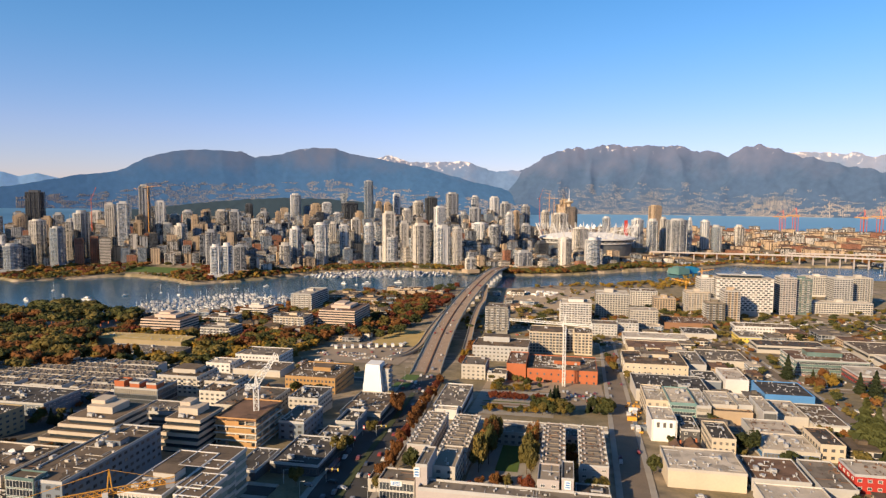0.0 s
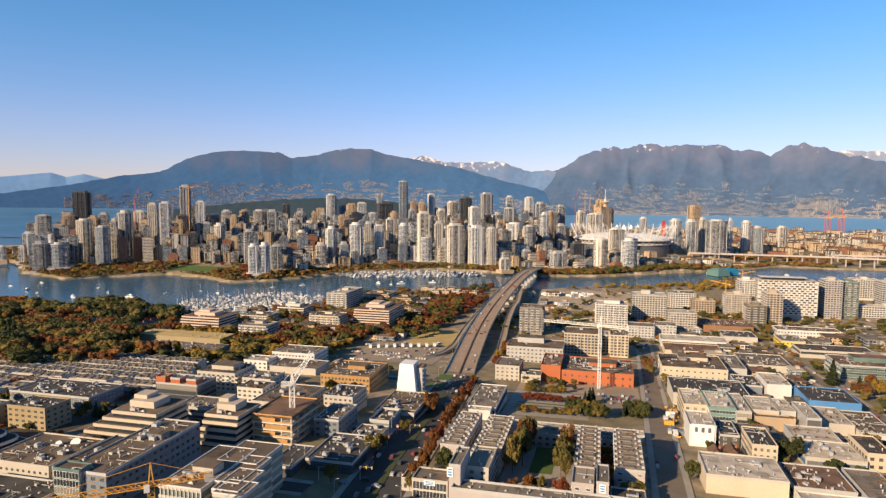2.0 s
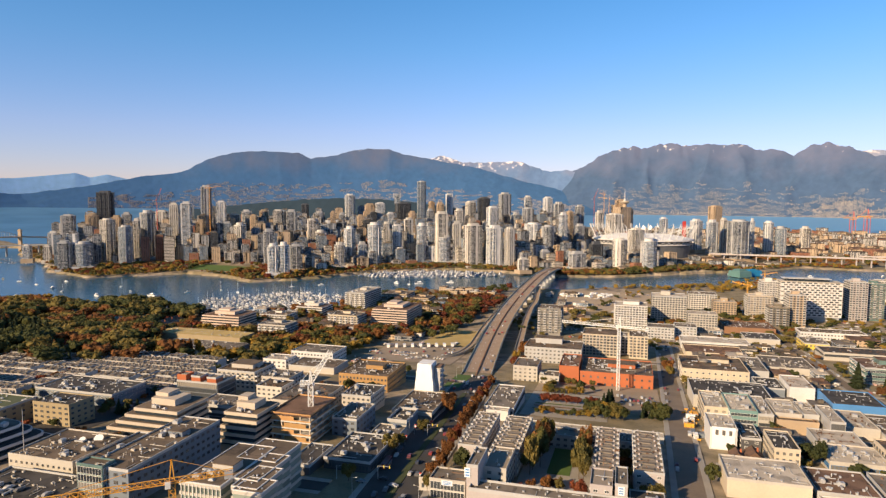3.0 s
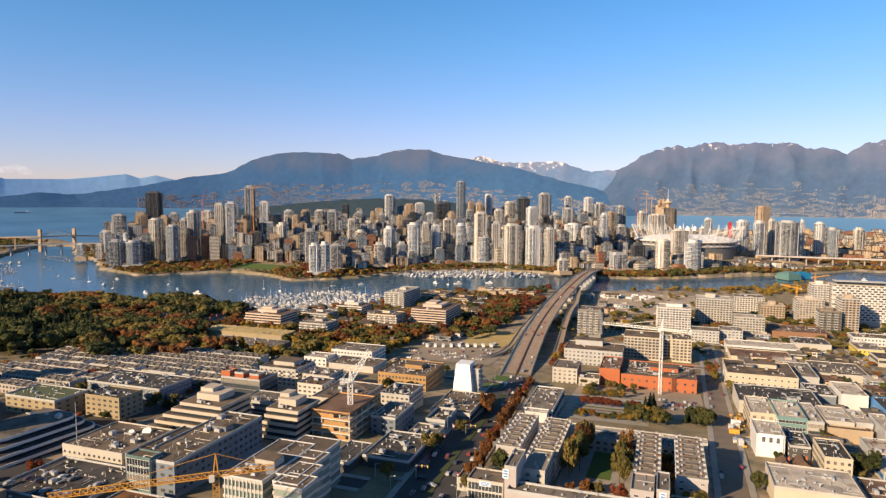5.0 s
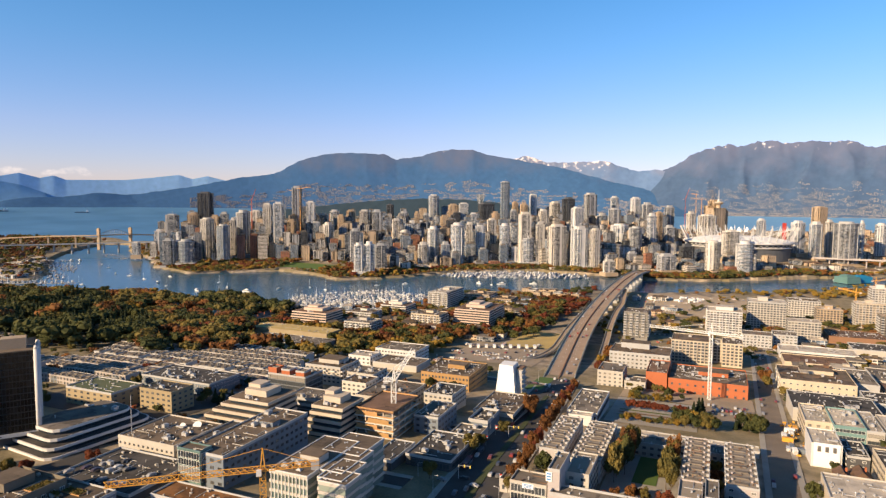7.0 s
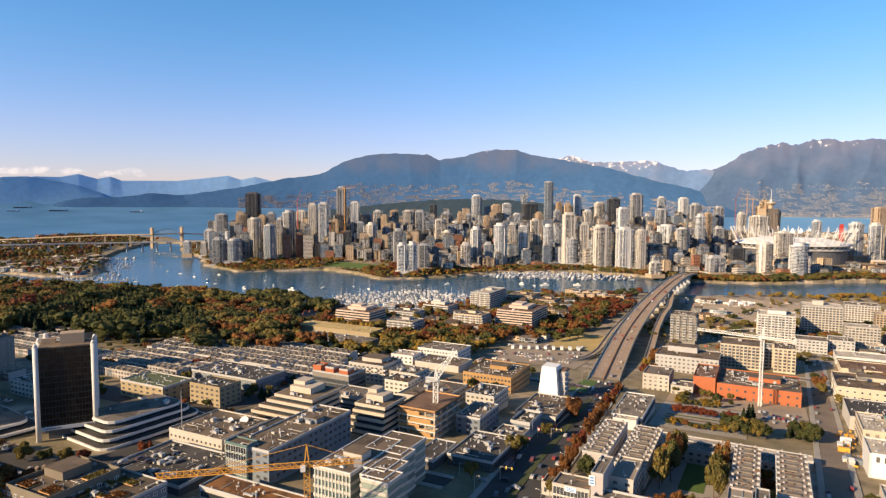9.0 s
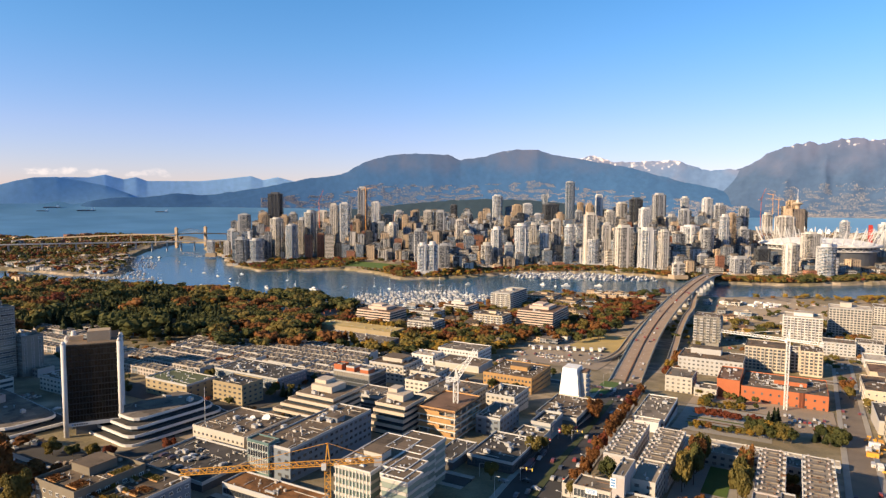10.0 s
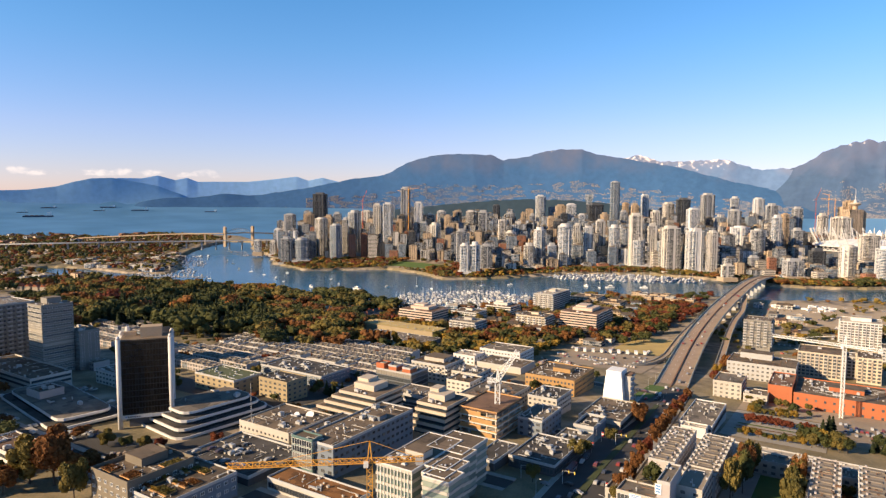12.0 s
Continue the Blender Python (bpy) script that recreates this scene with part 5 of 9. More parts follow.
def black_tower():
    """The black glass slab between white rounded fins."""
    base = slope(-326, 203) - 1
    FOOTPRINTS.append((-346, -305, 180, 222))
    top = thing("office_tower", pose(-327.4, 205.4, base, 0, 0, -37), "black glass office slab between two white rounded fins", "tower")
    h, half, deep = 51.0, 13.0, 16.0
    part("glass_shaft", Shape().box(0, 0, 9, deep, 2 * half - 1.5, h - 10), F_BLACK, top)
    part("undercroft", Shape().box(-1, 0, 0, deep - 6, 2 * half - 8, 9), DARKC, top)
    for sy in (-1, 1):
        for sx in (-1, 1):
            f = Shape().prism([(sx * (deep / 2 - 0.4) + 1.3 * math.cos(2 * math.pi * i / 10), sy * half + 1.3 * math.sin(2 * math.pi * i / 10)) for i in range(10)], 0, h, 1.0)
            f.prism([(sx * (deep / 2 - 0.4) + 1.3 * math.cos(2 * math.pi * i / 10), sy * half + 1.3 * math.sin(2 * math.pi * i / 10)) for i in range(10)], h, h + 1.6, 0.55)
            smooth(part("fin", f, WHITE, top, "white rounded corner fin"))
        part("end_wall", Shape().box(0, sy * (half - 0.4), 6, deep - 2.5, 0.6, h - 7), CREAM if sy > 0 else WHITE, top)
    beam = part("white_beam", Shape().box(deep / 2 - 0.1, 0, 7.2, 0.9, 2 * half - 2, 1.9), WHITE, top)
    for i in range(7):
        part("sign_bar", Shape().box(deep / 2 + 0.4, -10 + i * 1.1, 7.8, 0.06, 0.8, 0.7), BLUEP if i == 0 else DARKC, beam)
    part("roof", Shape().box(0, 0, h - 1, deep - 1, 2 * half - 2, 0.5), ROOFT, top)
    part("plant_room", Shape().box(-2, 3, h - 0.5, 8, 11, 5.5), TAN, top)
    part("plant_room", Shape().box(-5, -8, h - 0.5, 4, 6, 2.5), TAN, top)
    part("dome", Shape().cyl(-6, -9.5, h + 2, h + 4.5, 1.5, 10, 0.6), WHITE, top)


F_BLACK = facade("black_curtain_wall", (0.012, 0.012, 0.013), (0.01, 0.009, 0.008), 3.2, 1.5, 0.1, 0.93, 0.06, 0.94, 0.25, 0.0)
black_tower()


def banded_deck(x, y, lx, ly, turn, levels, label, shift=2.2, rise=3.6):
    """Parking and office decks with long white rounded parapets, each level drawn back."""
    base = slope(x, y) - 2
    top = thing("terraced_podium", pose(x, y, base, 0, 0, turn), label, "building")
    FOOTPRINTS.append((x - lx / 2, x + lx / 2, y - ly / 2, y + ly / 2))
    for k in range(levels):
        a, b, z = lx - shift * 2 * k, ly - shift * 2 * k, 2 + rise * k

        def corner(sx, sy):
            c = 6.0
            return [(sx * (a / 2 - c + c * math.cos(t)), sy * (b / 2 - c + c * math.sin(t))) for t in ((0, 0.52, 1.05, 1.57) if sx * sy > 0 else (1.57, 1.05, 0.52, 0))]
        outline = corner(1, -1) + corner(1, 1) + corner(-1, 1) + corner(-1, -1)
        outline = [q for i, q in enumerate(outline)]
        cx, cy = 0, 0
        outline.sort(key=lambda q: math.atan2(q[1], q[0]))
        part("dark_glazing", Shape().prism([(px * 0.97, py * 0.97) for px, py in outline], z - 2, z + rise - 1.6), GLASSM, top)
        part("white_parapet", Shape().prism(outline, z + rise - 1.5, z + rise - 0.1), WHITE, top)
        part("deck", Shape().prism([(px * 0.975, py * 0.975) for px, py in outline], z + rise - 0.1, z + rise + 0.02), ROOFG if k == levels - 1 else ROOFD, top)
    for i in range(5):
        part("roof_unit", roof_unit_mesh(i % 4), None, top, m=pose(bld.uniform(-0.25, 0.25) * lx, bld.uniform(-0.25, 0.25) * ly, 2 + rise * levels))
    return top


banded_deck(-309, 231, 48, 64, -6, 4, "terraced deck building with long curved white parapets", 3.4, 3.0)
banded_deck(-392, 190, 92, 38, -8, 2, "low stepped podium with white parapets and a grey roof", 4.5, 3.2)
building(-414, -398, 182, 196, 10, MAUVE, ROOFG, "small grey roof block on the podium", "none", units=2)


def wrapped_building():
    """A slim building shrouded in white sheeting that bellies out below, scaffold floors at its side."""
    base = slope(-136, 442) - 1
    top = thing("wrapped_building", pose(-137, 445, base), "building shrouded in bright white sheeting during works", "construction site")
    FOOTPRINTS.append((-148, -124, 432, 458))
    s = Shape()
    for k in range(9):
        q = k / 8
        a = (15.5 - 5.0 * q + 0.25 * math.sin(q * 19)) / 2
        s.v += [(-a, -7 + q, 24 * q), (a, -7 + q, 24 * q), (a, 7, 24 * q), (-a, 7, 24 * q)]
    s.f = [(4 * k + i, 4 * k + (i + 1) % 4, 4 * k + 4 + (i + 1) % 4, 4 * k + 4 + i) for k in range(8) for i in range(4)] + [(32, 33, 34, 35)]
    part("sheeting", s, SHEET, top, "bright white plastic sheeting")
    for k in range(6):
        part("scaffold_floor", Shape().box(9.3, 3, 3.2 + 3.4 * k, 5.2, 10, 0.35), OFFWHITE, top)
        part("storey", Shape().box(8.8, 3, 3.6 + 3.4 * k - 3.4, 4.0, 9, 3.0), GREYC, top)
    part("roof", Shape().box(9.0, 3, 21.3, 4.6, 9.5, 0.4), ROOFB, top)


wrapped_building()

# -- courtyard blocks east of the avenue --
SLOPEG = plain("dull_house_roof", (0.20, 0.172, 0.142), 0.95, vary=0.3, grain=0.6)
ROWG = plain("grey_terrace_roof", (0.30, 0.255, 0.205), 0.95, vary=0.22, grain=0.6)


def roof_row(x0, x1, y0, y1, h, label):
    """A terrace of flats: grey walls, stepped roofs with party-wall stubs and small vents along both edges."""
    top = building(x0, x1, y0, y1, h, MAUVE, ROWG, label, "punched", FRAMEW, 3.1, units=0, parapet=0.5, bay=4.0, category="terrace", name="terrace", group="courtyard terraces", sides="S" + ("E" if x0 < 0 else "W"))
    lx, ly = x1 - x0, y1 - y0
    hh = slope((x0 + x1) / 2, (y0 + y1) / 2) + h - (min(slope(x, y) for x in (x0, x1) for y in (y0, y1)) - 0.6)
    n = int(ly / 6)
    stub, vent, patch = Shape().box(0, 0, 0, 1.2, 0.5, 1.1).mesh("party_wall", GREYC), Shape().box(0, 0, 0, 0.8, 0.9, 0.9).mesh("roof_vent", MAUVE), Shape().box(0, 0, 0, lx * 0.42, 2.3, 0.5).mesh("roof_hatch", ROOFG)
    for i in range(n):
        v = -ly / 2 + (i + 0.5) * ly / n
        for sx in (-1, 1):
            part("party_wall", stub, None, top, m=pose(sx * (lx / 2 - 0.7), v, hh + 0.1))
            part("roof_vent", vent, None, top, m=pose(sx * (lx / 2 - 2.6), v + ly / n / 2, hh + 0.1))
        part("roof_hatch", patch, None, top, m=pose(bld.uniform(-1, 1), v, hh + 0.12))


roof_row(-76, -64, 300, 350, 12, "grey terraced flats with a flat gravel roof and vents")
roof_row(-59, -45, 292, 347, 12, "grey terraced flats with a flat gravel roof and vents")
roof_row(-10, 1.5, 279, 340, 12, "grey terraced flats with a flat gravel roof and vents")
roof_row(8, 21, 290, 342, 12, "grey terraced flats with a flat gravel roof and vents")
building(-44, 21, 345, 357, 7, OFFWHITE, ROOFG, "low pale link block closing the garden court", "punched", FRAMED, 3.2, units=4)
building(-59, 20, 252, 261, 8, MAUVE, ROOFG, "grey podium wall with a gravel walkway roof", "none", units=0, parapet=1.1)
building(-20, -4, 246, 255, 7, GREYC, ROOFG, "small grey rooftop block on the podium", "none", units=1)
building(-61, -56, 256, 276, 17, MAUVE, ROOFG, "slim grey tower with a blue sign", "none", units=0)
building(-56, -46, 268, 292, 12.5, OFFWHITE, ROWG, "end house of the terrace with pale walls", "punched", FRAMED, 3.1, units=0, sides="SE")
building(-10, -1, 262, 279, 12.5, MAUVE, ROWG, "end house of the terrace with grey walls", "punched", FRAMEW, 3.1, units=0, sides="SW")
building(0, 5, 262, 280, 14, MAUVE, ROOFG, "slim grey stair tower with a blue window", "none", units=0)
building(-78, -62, 258, 270, 8, OFFWHITE, ROOFG, "white shop with a glazed entrance and blue sign", "curtain", FRAMEW, 4, units=1, sides="S")
building(-84, -77, 262, 275, 6, OFFWHITE, ROOFT, "small curved white pavilion with tall windows", "punched", FRAMED, 5, units=0, sides="SW", bay=2.2)
building(6, 20, 264, 274, 7, OFFWHITE, ROOFD, "low white shop in the shade", "band", FRAMED, 4, units=1)
building(-83, -64, 397, 447, 8, GREYC, ROOFG, "grey shop hall with a flat gravel roof", "band", FRAMED, 6, units=5, rim=WHITE)
building(-80, -66, 388, 396, 6, WHITE, ROOFW, "white shop entrance with a curved canopy", "none", units=0)
building(-57, 26, 372, 380, 3.5, OFFWHITE, ROOFW, "long low pale wall building behind the garden", "none", units=2)
building(-30, 27, 524, 572, 12, BRICK, ROOFT, "long red brick warehouse with pale window rows", "punched", FRAMED, 5.6, units=14, bay=5.5, small=0.62, rim=BRICK, hut=(4, 2, 22, 12, 3.0))
building(-47, -31, 524, 566, 15, BRICK, ROOFB, "taller red brick wing of the warehouse", "none", units=3)
building(-88, -34, 608, 644, 15, GREYC, ROOFT, "pale grey office building with square windows", "punched", FRAMED, 3.6, units=6, bay=3.6, hut=(-6, 10, 26, 14, 5))
building(-84, -64, 517, 545, 13, OFFWHITE, ROOFG, "stepped pale grey apartment building", "punched", FRAMED, 3.1, units=3, bay=3.4)
building(-62, -46, 512, 528, 7, OFFWHITE, ROOFG, "low pale apartment house", "punched", FRAMED, 3.1, units=2)
building(-36, -2, 658, 692, 23, STUCCO, ROOFT, "cream apartment building with balconies", "punched", FRAMED, 3.0, small=1.24, units=4, bay=3.2, balcony=OFFWHITE)
building(10, 28, 660, 690, 23, STUCCO, ROOFT, "cream apartment block with a brown roof terrace", "punched", FRAMED, 3.0, small=1.24, units=3, bay=3.0, balcony=STUCCO)
building(-2, 10, 676, 696, 20, GREYC, ROOFG, "recessed grey wing between apartment blocks", "punched", FRAMED, 3.0, small=1.24, units=1)
building(-95, -68, 762, 790, 33, HOSPITAL, ROOFT, "brown-grey apartment tower with balconies by the bridge", "punched", FRAMED, 3.0, small=1.24, units=4, bay=3.2, balcony=GREYC)
building(-6, 34, 852, 888, 28, WHITE, ROOFW, "white apartment building with stepped top", "punched", FRAMED, 3.0, small=1.32, units=5, bay=3.4, balcony=WHITE, hut=(0, 4, 20, 18, 4))
building(42, 86, 906, 940, 35, OFFWHITE, ROOFW, "large pale concrete residence with rows of windows", "punched", FRAMED, 3.0, small=1.24, units=4, bay=3.4, hut=(-4, 4, 12, 10, 5))
building(32, 62, 782, 806, 14, GREYC, ROOFG, "grey apartment wing with framed windows", "punched", FRAMEW, 3.2, small=1.24, units=3, bay=3.4)
building(64, 88, 796, 822, 14, GREYC, ROOFG, "grey apartment wing with framed windows", "punched", FRAMEW, 3.2, small=1.24, units=3, bay=3.4)
building(82, 116, 838, 862, 24, OFFWHITE, ROOFW, "pale apartment building with regular windows", "punched", FRAMED, 3.0, small=1.24, units=3, bay=3.2)
building(98, 138, 1010, 1040, 26, CREAM, ROOFT, "cream apartment block by the water", "punched", FRAMED, 3.0, small=1.24, units=3, bay=3.4)

# -- the low workshops and shops further east --
building(66, 136, 738, 768, 8, WHITE, ROOFW, "long white warehouse with a pale roof", "band", FRAMED, 5, units=10, sides="S")
building(52, 104, 563, 612, 14, STUCCO, ROOFT, "cream old warehouse with square windows and roof garden", "punched", FRAMEW, 4.4, units=10, bay=4.6, small=0.7, hut=(2, 8, 24, 10, 3))
building(106, 124, 590, 640, 11, GREYC, ROOFG, "low grey-roofed workshop building", "none", units=4)
building(52, 104, 476, 520, 10, OFFWHITE, ROOFD, "pale building with a patched dark roof", "none", units=9)
building(54, 68, 432, 468, 12, STUCCO, ROOFW, "cream shop building with a pale roof", "punched", FRAMED, 3.6, units=4)
building(68, 84, 424, 460, 13, TEAL, ROOFW, "teal glass building with open gallery floors", "band", FRAMEW, 4, units=5)
building(84, 93, 424, 462, 12, OFFWHITE, ROOFW, "white gallery building with terraces", "band", FRAMED, 4, units=3)
building(50, 64, 373, 398, 13, WHITE, ROOFW, "white corner house with an arched gable", "none", units=3)
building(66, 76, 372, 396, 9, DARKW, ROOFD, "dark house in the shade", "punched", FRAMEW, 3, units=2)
building(48, 82, 299, 326, 9.5, YELLOW, ROOFW, "large cream and yellow warehouse with a white roof", "none", units=4, rim=OFFWHITE)
building(85, 110, 303, 330, 6.5, GREYC, ROOFB, "low grey workshop with a dark stained brown roof", "band", FRAMED, 5, units=6)
building(84, 112, 272, 297, 5, CREAM, ROOFW, "low cream shed with a concrete roof", "none", units=2)
building(113, 128, 300, 332, 6, GREYC, ROOFG, "low grey flat-roofed hall", "none", units=3)
building(131, 152, 312, 330, 9, REDP, ROOFW, "red painted shop building with white trims", "punched", FRAMEW, 3.6, units=3)
building(124, 141, 521, 556, 12, WHITE, ROOFW, "plain white windowless storage block", "none", units=2)
building(104, 122, 526, 556, 9, SLATE, ROOFD, "dark roofed workshop with skylights", "none", units=6)
building(143, 176, 487, 523, 9, BLUEP, ROOFD, "blue-walled hall with a dark sloped roof", "none", units=2)
building(95, 110, 430, 460, 12, OFFWHITE, ROOFW, "white gallery with brown base", "none", units=5)
building(95, 118, 424, 430, 8, TAN, ROOFT, "brown brick front of the gallery", "none", units=0)
building(111, 120, 432, 458, 12, GREYC, ROOFW, "tall grey corrugated metal hall", "none", units=2)
building(121, 129, 414, 446, 13, METAL, ROOFW, "grey metal hall with a tall gridded shutter", "curtain", FRAMED, 6, units=1, sides="S")
building(131, 151, 426, 460, 8, OFFWHITE, ROOFW, "low white flat-roofed workshop", "none", units=3)
building(152, 172, 420, 462, 6, CREAM, ROOFT, "low cream flat-roofed workshop", "none", units=4)
building(77, 89, 347, 374, 12, YELLOW, ROOFD, "yellow house with rows of windows and a dark roof", "punched", FRAMED, 3.4, units=3, bay=2.6)
building(133, 145, 357, 384, 10, STUCCO, ROOFD, "beige building with a sunken dark roof", "punched", FRAMED, 4, units=3)
building(104, 132, 354, 380, 6, OFFWHITE, ROOFW, "low white building with a blue awning", "band", BLUEP, 5, units=8)
building(107, 131, 384, 408, 7, GREYC, ROOFW, "low grey metal workshop", "none", units=2)
building(206, 268, 622, 662, 14, GREENGLASS, ROOFB, "green-glazed office with concrete frames and brown roof", "band", FRAMEW, 4.4, units=7, hut=(0, 4, 30, 14, 4))
building(242, 272, 580, 614, 10, DARKW, ROOFW, "dark grey workshop with a white roof light", "band", REDP, 4, units=4)
building(130, 172, 634, 680, 7, OFFWHITE, ROOFG, "low pale warehouse with grey roof", "none", units=6)
building(66, 122, 690, 726, 6, STUCCO, ROOFB, "low brick-roofed workshop row", "none", units=6)
building(202, 272, 724, 754, 8, OFFWHITE, ROOFD, "long white shed with a dark roof and window row", "band", FRAMED, 5, units=4)
building(196, 220, 770, 806, 8, YELLOWP, ROOFG, "bright yellow painted workshop", "punched", FRAMED, 4, units=4)
building(208, 278, 838, 864, 9, WHITE, ROOFT, "white showroom with a row of upper windows", "punched", FRAMED, 4, units=6, bay=3.4)
building(126, 184, 850, 896, 8, BROWNB, ROOFB, "low brown saw-roofed hall", "none", units=6)
building(140, 176, 790, 826, 6, OFFWHITE, ROOFD, "low shed with a dark roof", "none", units=4)
building(300, 384, 640, 690, 8, CREAM, ROOFW, "low cream flat-roofed depot", "band", FRAMED, 5, units=6)
building(300, 390, 700, 760, 9, OFFWHITE, ROOFT, "broad pale depot with a sandy roof", "band", FRAMED, 5, units=8)
building(396, 450, 690, 740, 9, STUCCO, ROOFB, "cream depot with a brown roof", "punched", FRAMED, 4, units=5)
building(300, 380, 560, 612, 8, OFFWHITE, ROOFW, "pale low flat-roofed workshop", "none", units=6)

# -- the apartment towers of the old yards --
CHECK = plain("white_panel", (0.60, 0.58, 0.555), 0.7)


def checker_block():
    """A wide white block whose dark windows jump sideways from storey to storey."""
    x0, x1, y0, y1, h = 214, 290, 972, 1000, 55
    base = slope(250, 986) - 1
    FOOTPRINTS.append((x0, x1, y0, y1))
    top = thing("apartment_building", pose((x0 + x1) / 2, (y0 + y1) / 2, base), "wide white apartment block with staggered dark windows", "building")
    lx, ly = x1 - x0, y1 - y0
    part("wall", Shape().box(0, 0, 8, lx, ly, h - 8), CHECK, top)
    part("undercroft", Shape().box(0, 1, 0, lx - 4, ly - 4, 8), GREYC, top)
    part("roof", Shape().box(0, 0, h, lx + 0.6, ly + 0.6, 0.7), ROOFW, top)
    part("penthouse", Shape().box(-4, 2, h + 0.7, 56, 14, 3.4), GLASSM, top)
    part("penthouse_roof", Shape().box(-4, 1, h + 4.1, 60, 17, 0.5), WHITE, top)
    pane = window_mesh(4.4, 1.9, FRAMED)
    for k in range(15):
        for i in range(11):
            part("window", pane, None, top, m=pose(-lx / 2 + 2.6 + i * 6.7 + (3.3 if k % 2 else 0), -ly / 2 - 0.08, 9.3 + k * 3.15))
        for i in range(3):
            part("window", pane, None, top, m=pose(-lx / 2 - 0.08, -ly / 2 + 4 + i * 7 + (3.5 if k % 2 else 0), 9.3 + k * 3.15, 0, 0, -90))


checker_block()
for q in (("white gridded wing of the staggered apartment block", 192, 213, 985, 1006, 52, CHECK), ("grey and cream apartment tower with stacked balconies", 306, 328, 996, 1022, 54, MAUVE),
          ("pale slim glass apartment tower", 331, 352, 1006, 1032, 51, GREENGLASS), ("cream apartment tower by the inlet", 410, 450, 1200, 1226, 34, CREAM), ("low cream terrace block with a planted roof", 357, 440, 1022, 1044, 16, CREAM),
          ("dark glass and brown apartment block", 187, 211, 905, 926, 27, OLIVEB), ("dark-banded brown-grey apartment tower", 212, 232, 914, 940, 43, TAN), ("cream concrete apartment block", 173, 206, 974, 998, 32, LIMESTONE),
          ("pale glass and concrete apartment tower", 398, 424, 1052, 1080, 48, GREYC), ("cream concrete apartment tower", 430, 462, 1078, 1104, 47, OFFWHITE),
          ("tan low apartment block", 128, 158, 968, 992, 22, TAN)):
    building(q[1], q[2], q[3], q[4], q[5], q[6], ROOFW, q[0], "punched", FRAMED, 3.1, units=2, bay=3.3, small=1.25, balcony=GREYC if q[5] > 25 else None, name="apartment_tower", category="tower", hut=(0, 2, 9, 8, 4))

# -- riverside flats west of the bridge --
terraced(-488, -434, 652, 692, 6, 3.1, 0.7, 0.3, "rose-cream terraced riverside flats with balcony bands", 2.0, ROSE)
terraced(-304, -254, 740, 802, 8, 3.0, 0.5, 0.3, "rose-cream terraced riverside flats with balcony bands", 2.0, ROSE)
terraced(-440, -398, 798, 832, 4, 3.0, 0.6, 0.3, "cream terraced riverside flats with balcony bands", 1.5, CREAM)
for q in (("white riverside apartment house with balconies", -396, -362, 634, 662, 15, OFFWHITE, ROOFG),
          ("cream apartment block with balcony rows", -346, -308, 710, 738, 19, STUCCO, ROOFT),
          ("white slab apartment block", -392, -362, 862, 930, 26, OFFWHITE, ROOFW), ("tan stepped riverside apartments", -372, -330, 960, 1000, 12, TAN, ROOFT),
          ("tan stepped riverside townhouses", -320, -290, 950, 985, 9, TAN, ROOFT), ("low cream market hall", -460, -420, 740, 770, 9, CREAM, ROOFT)):
    building(*q[1:6], q[6], q[7], q[0], "punched", FRAMED, 3.0, units=4, bay=3.4, small=1.2, balcony=WHITE, name="apartment_building", sides="SE", hut=(0, 4, 10, 8, 3))
for i in range(9):
    x, y = -280 + 16 * (i % 5) - 30 * (i // 5), 1040 + 28 * (i // 5) + 6 * (i % 3)
    building(x, x + 13, y, y + 18, 9, TAN, ROOFT, "tan stepped riverside townhouse", "punched", FRAMED, 3.0, units=1, name="townhouse", category="house", group="riverside townhouses", sides="SE")

# -- low headhouse with a dry grass roof in the park --
building(-490, -382, 576, 604, 9, YBRICK, DRYGRASS, "low concrete building with a dry grass roof", "none", units=0, parapet=0.3, category="building")
FOOTPRINTS.append((-475, -350, 500, 576))
building(-452, -366, 534, 568, 3.2, SLATE, ROOFG, "low blue-grey hall below the grass roof", "none", units=2, parapet=0.3)

# -- terraced houses on the slope --
def townhouse_mesh(kind):
    """Walls, flat stepped roof, white party walls, dormer box and chimney, as separate meshes."""
    key = ("townhouse", kind)
    if key not in MESHES:
        w, d, h = 6.4, 12.0, (7.0, 7.6, 6.6)[kind]
        wall = Shape().box(0, 0, 0, w, d, h)
        roof = Shape().box(0, 0, h, w - 0.2, d - 0.7, 0.25).box(0.6, 2.4, h + 0.25, w * 0.5, 3.6, 0.6)
        trim = ring(Shape(), -w / 2, w / 2, -d / 2, d / 2, h - 0.1, 0.28, 0.6)
        roof.box(-1.2, -3.2, h + 0.25, 1.6, 1.8, 0.8).box(2.2, -2.0, h + 0.25, 0.6, 0.6, 0.9)
        rows, tone = Shape(), []
        one, t1 = lights_grid(1.5, 1.6, 1, 0.12)
        for c in (-1.5, 1.5):
            for fl in (0, 3):
                rows.add([(px + c, py, pz + fl) for px, py, pz in one.v], one.f)
                tone += t1
        MESHES[key] = (wall.mesh("wall", (MAUVE, GREYC, SLATE)[kind]), two_tone("roof", roof, trim, ((SLOPEG, ROOFG, SLOPEG)[kind], (OFFWHITE, GREYC, MAUVE)[kind])), toned("glazing", rows, tone, (FRAMED, PANE_FAR)))
    return MESHES[key]


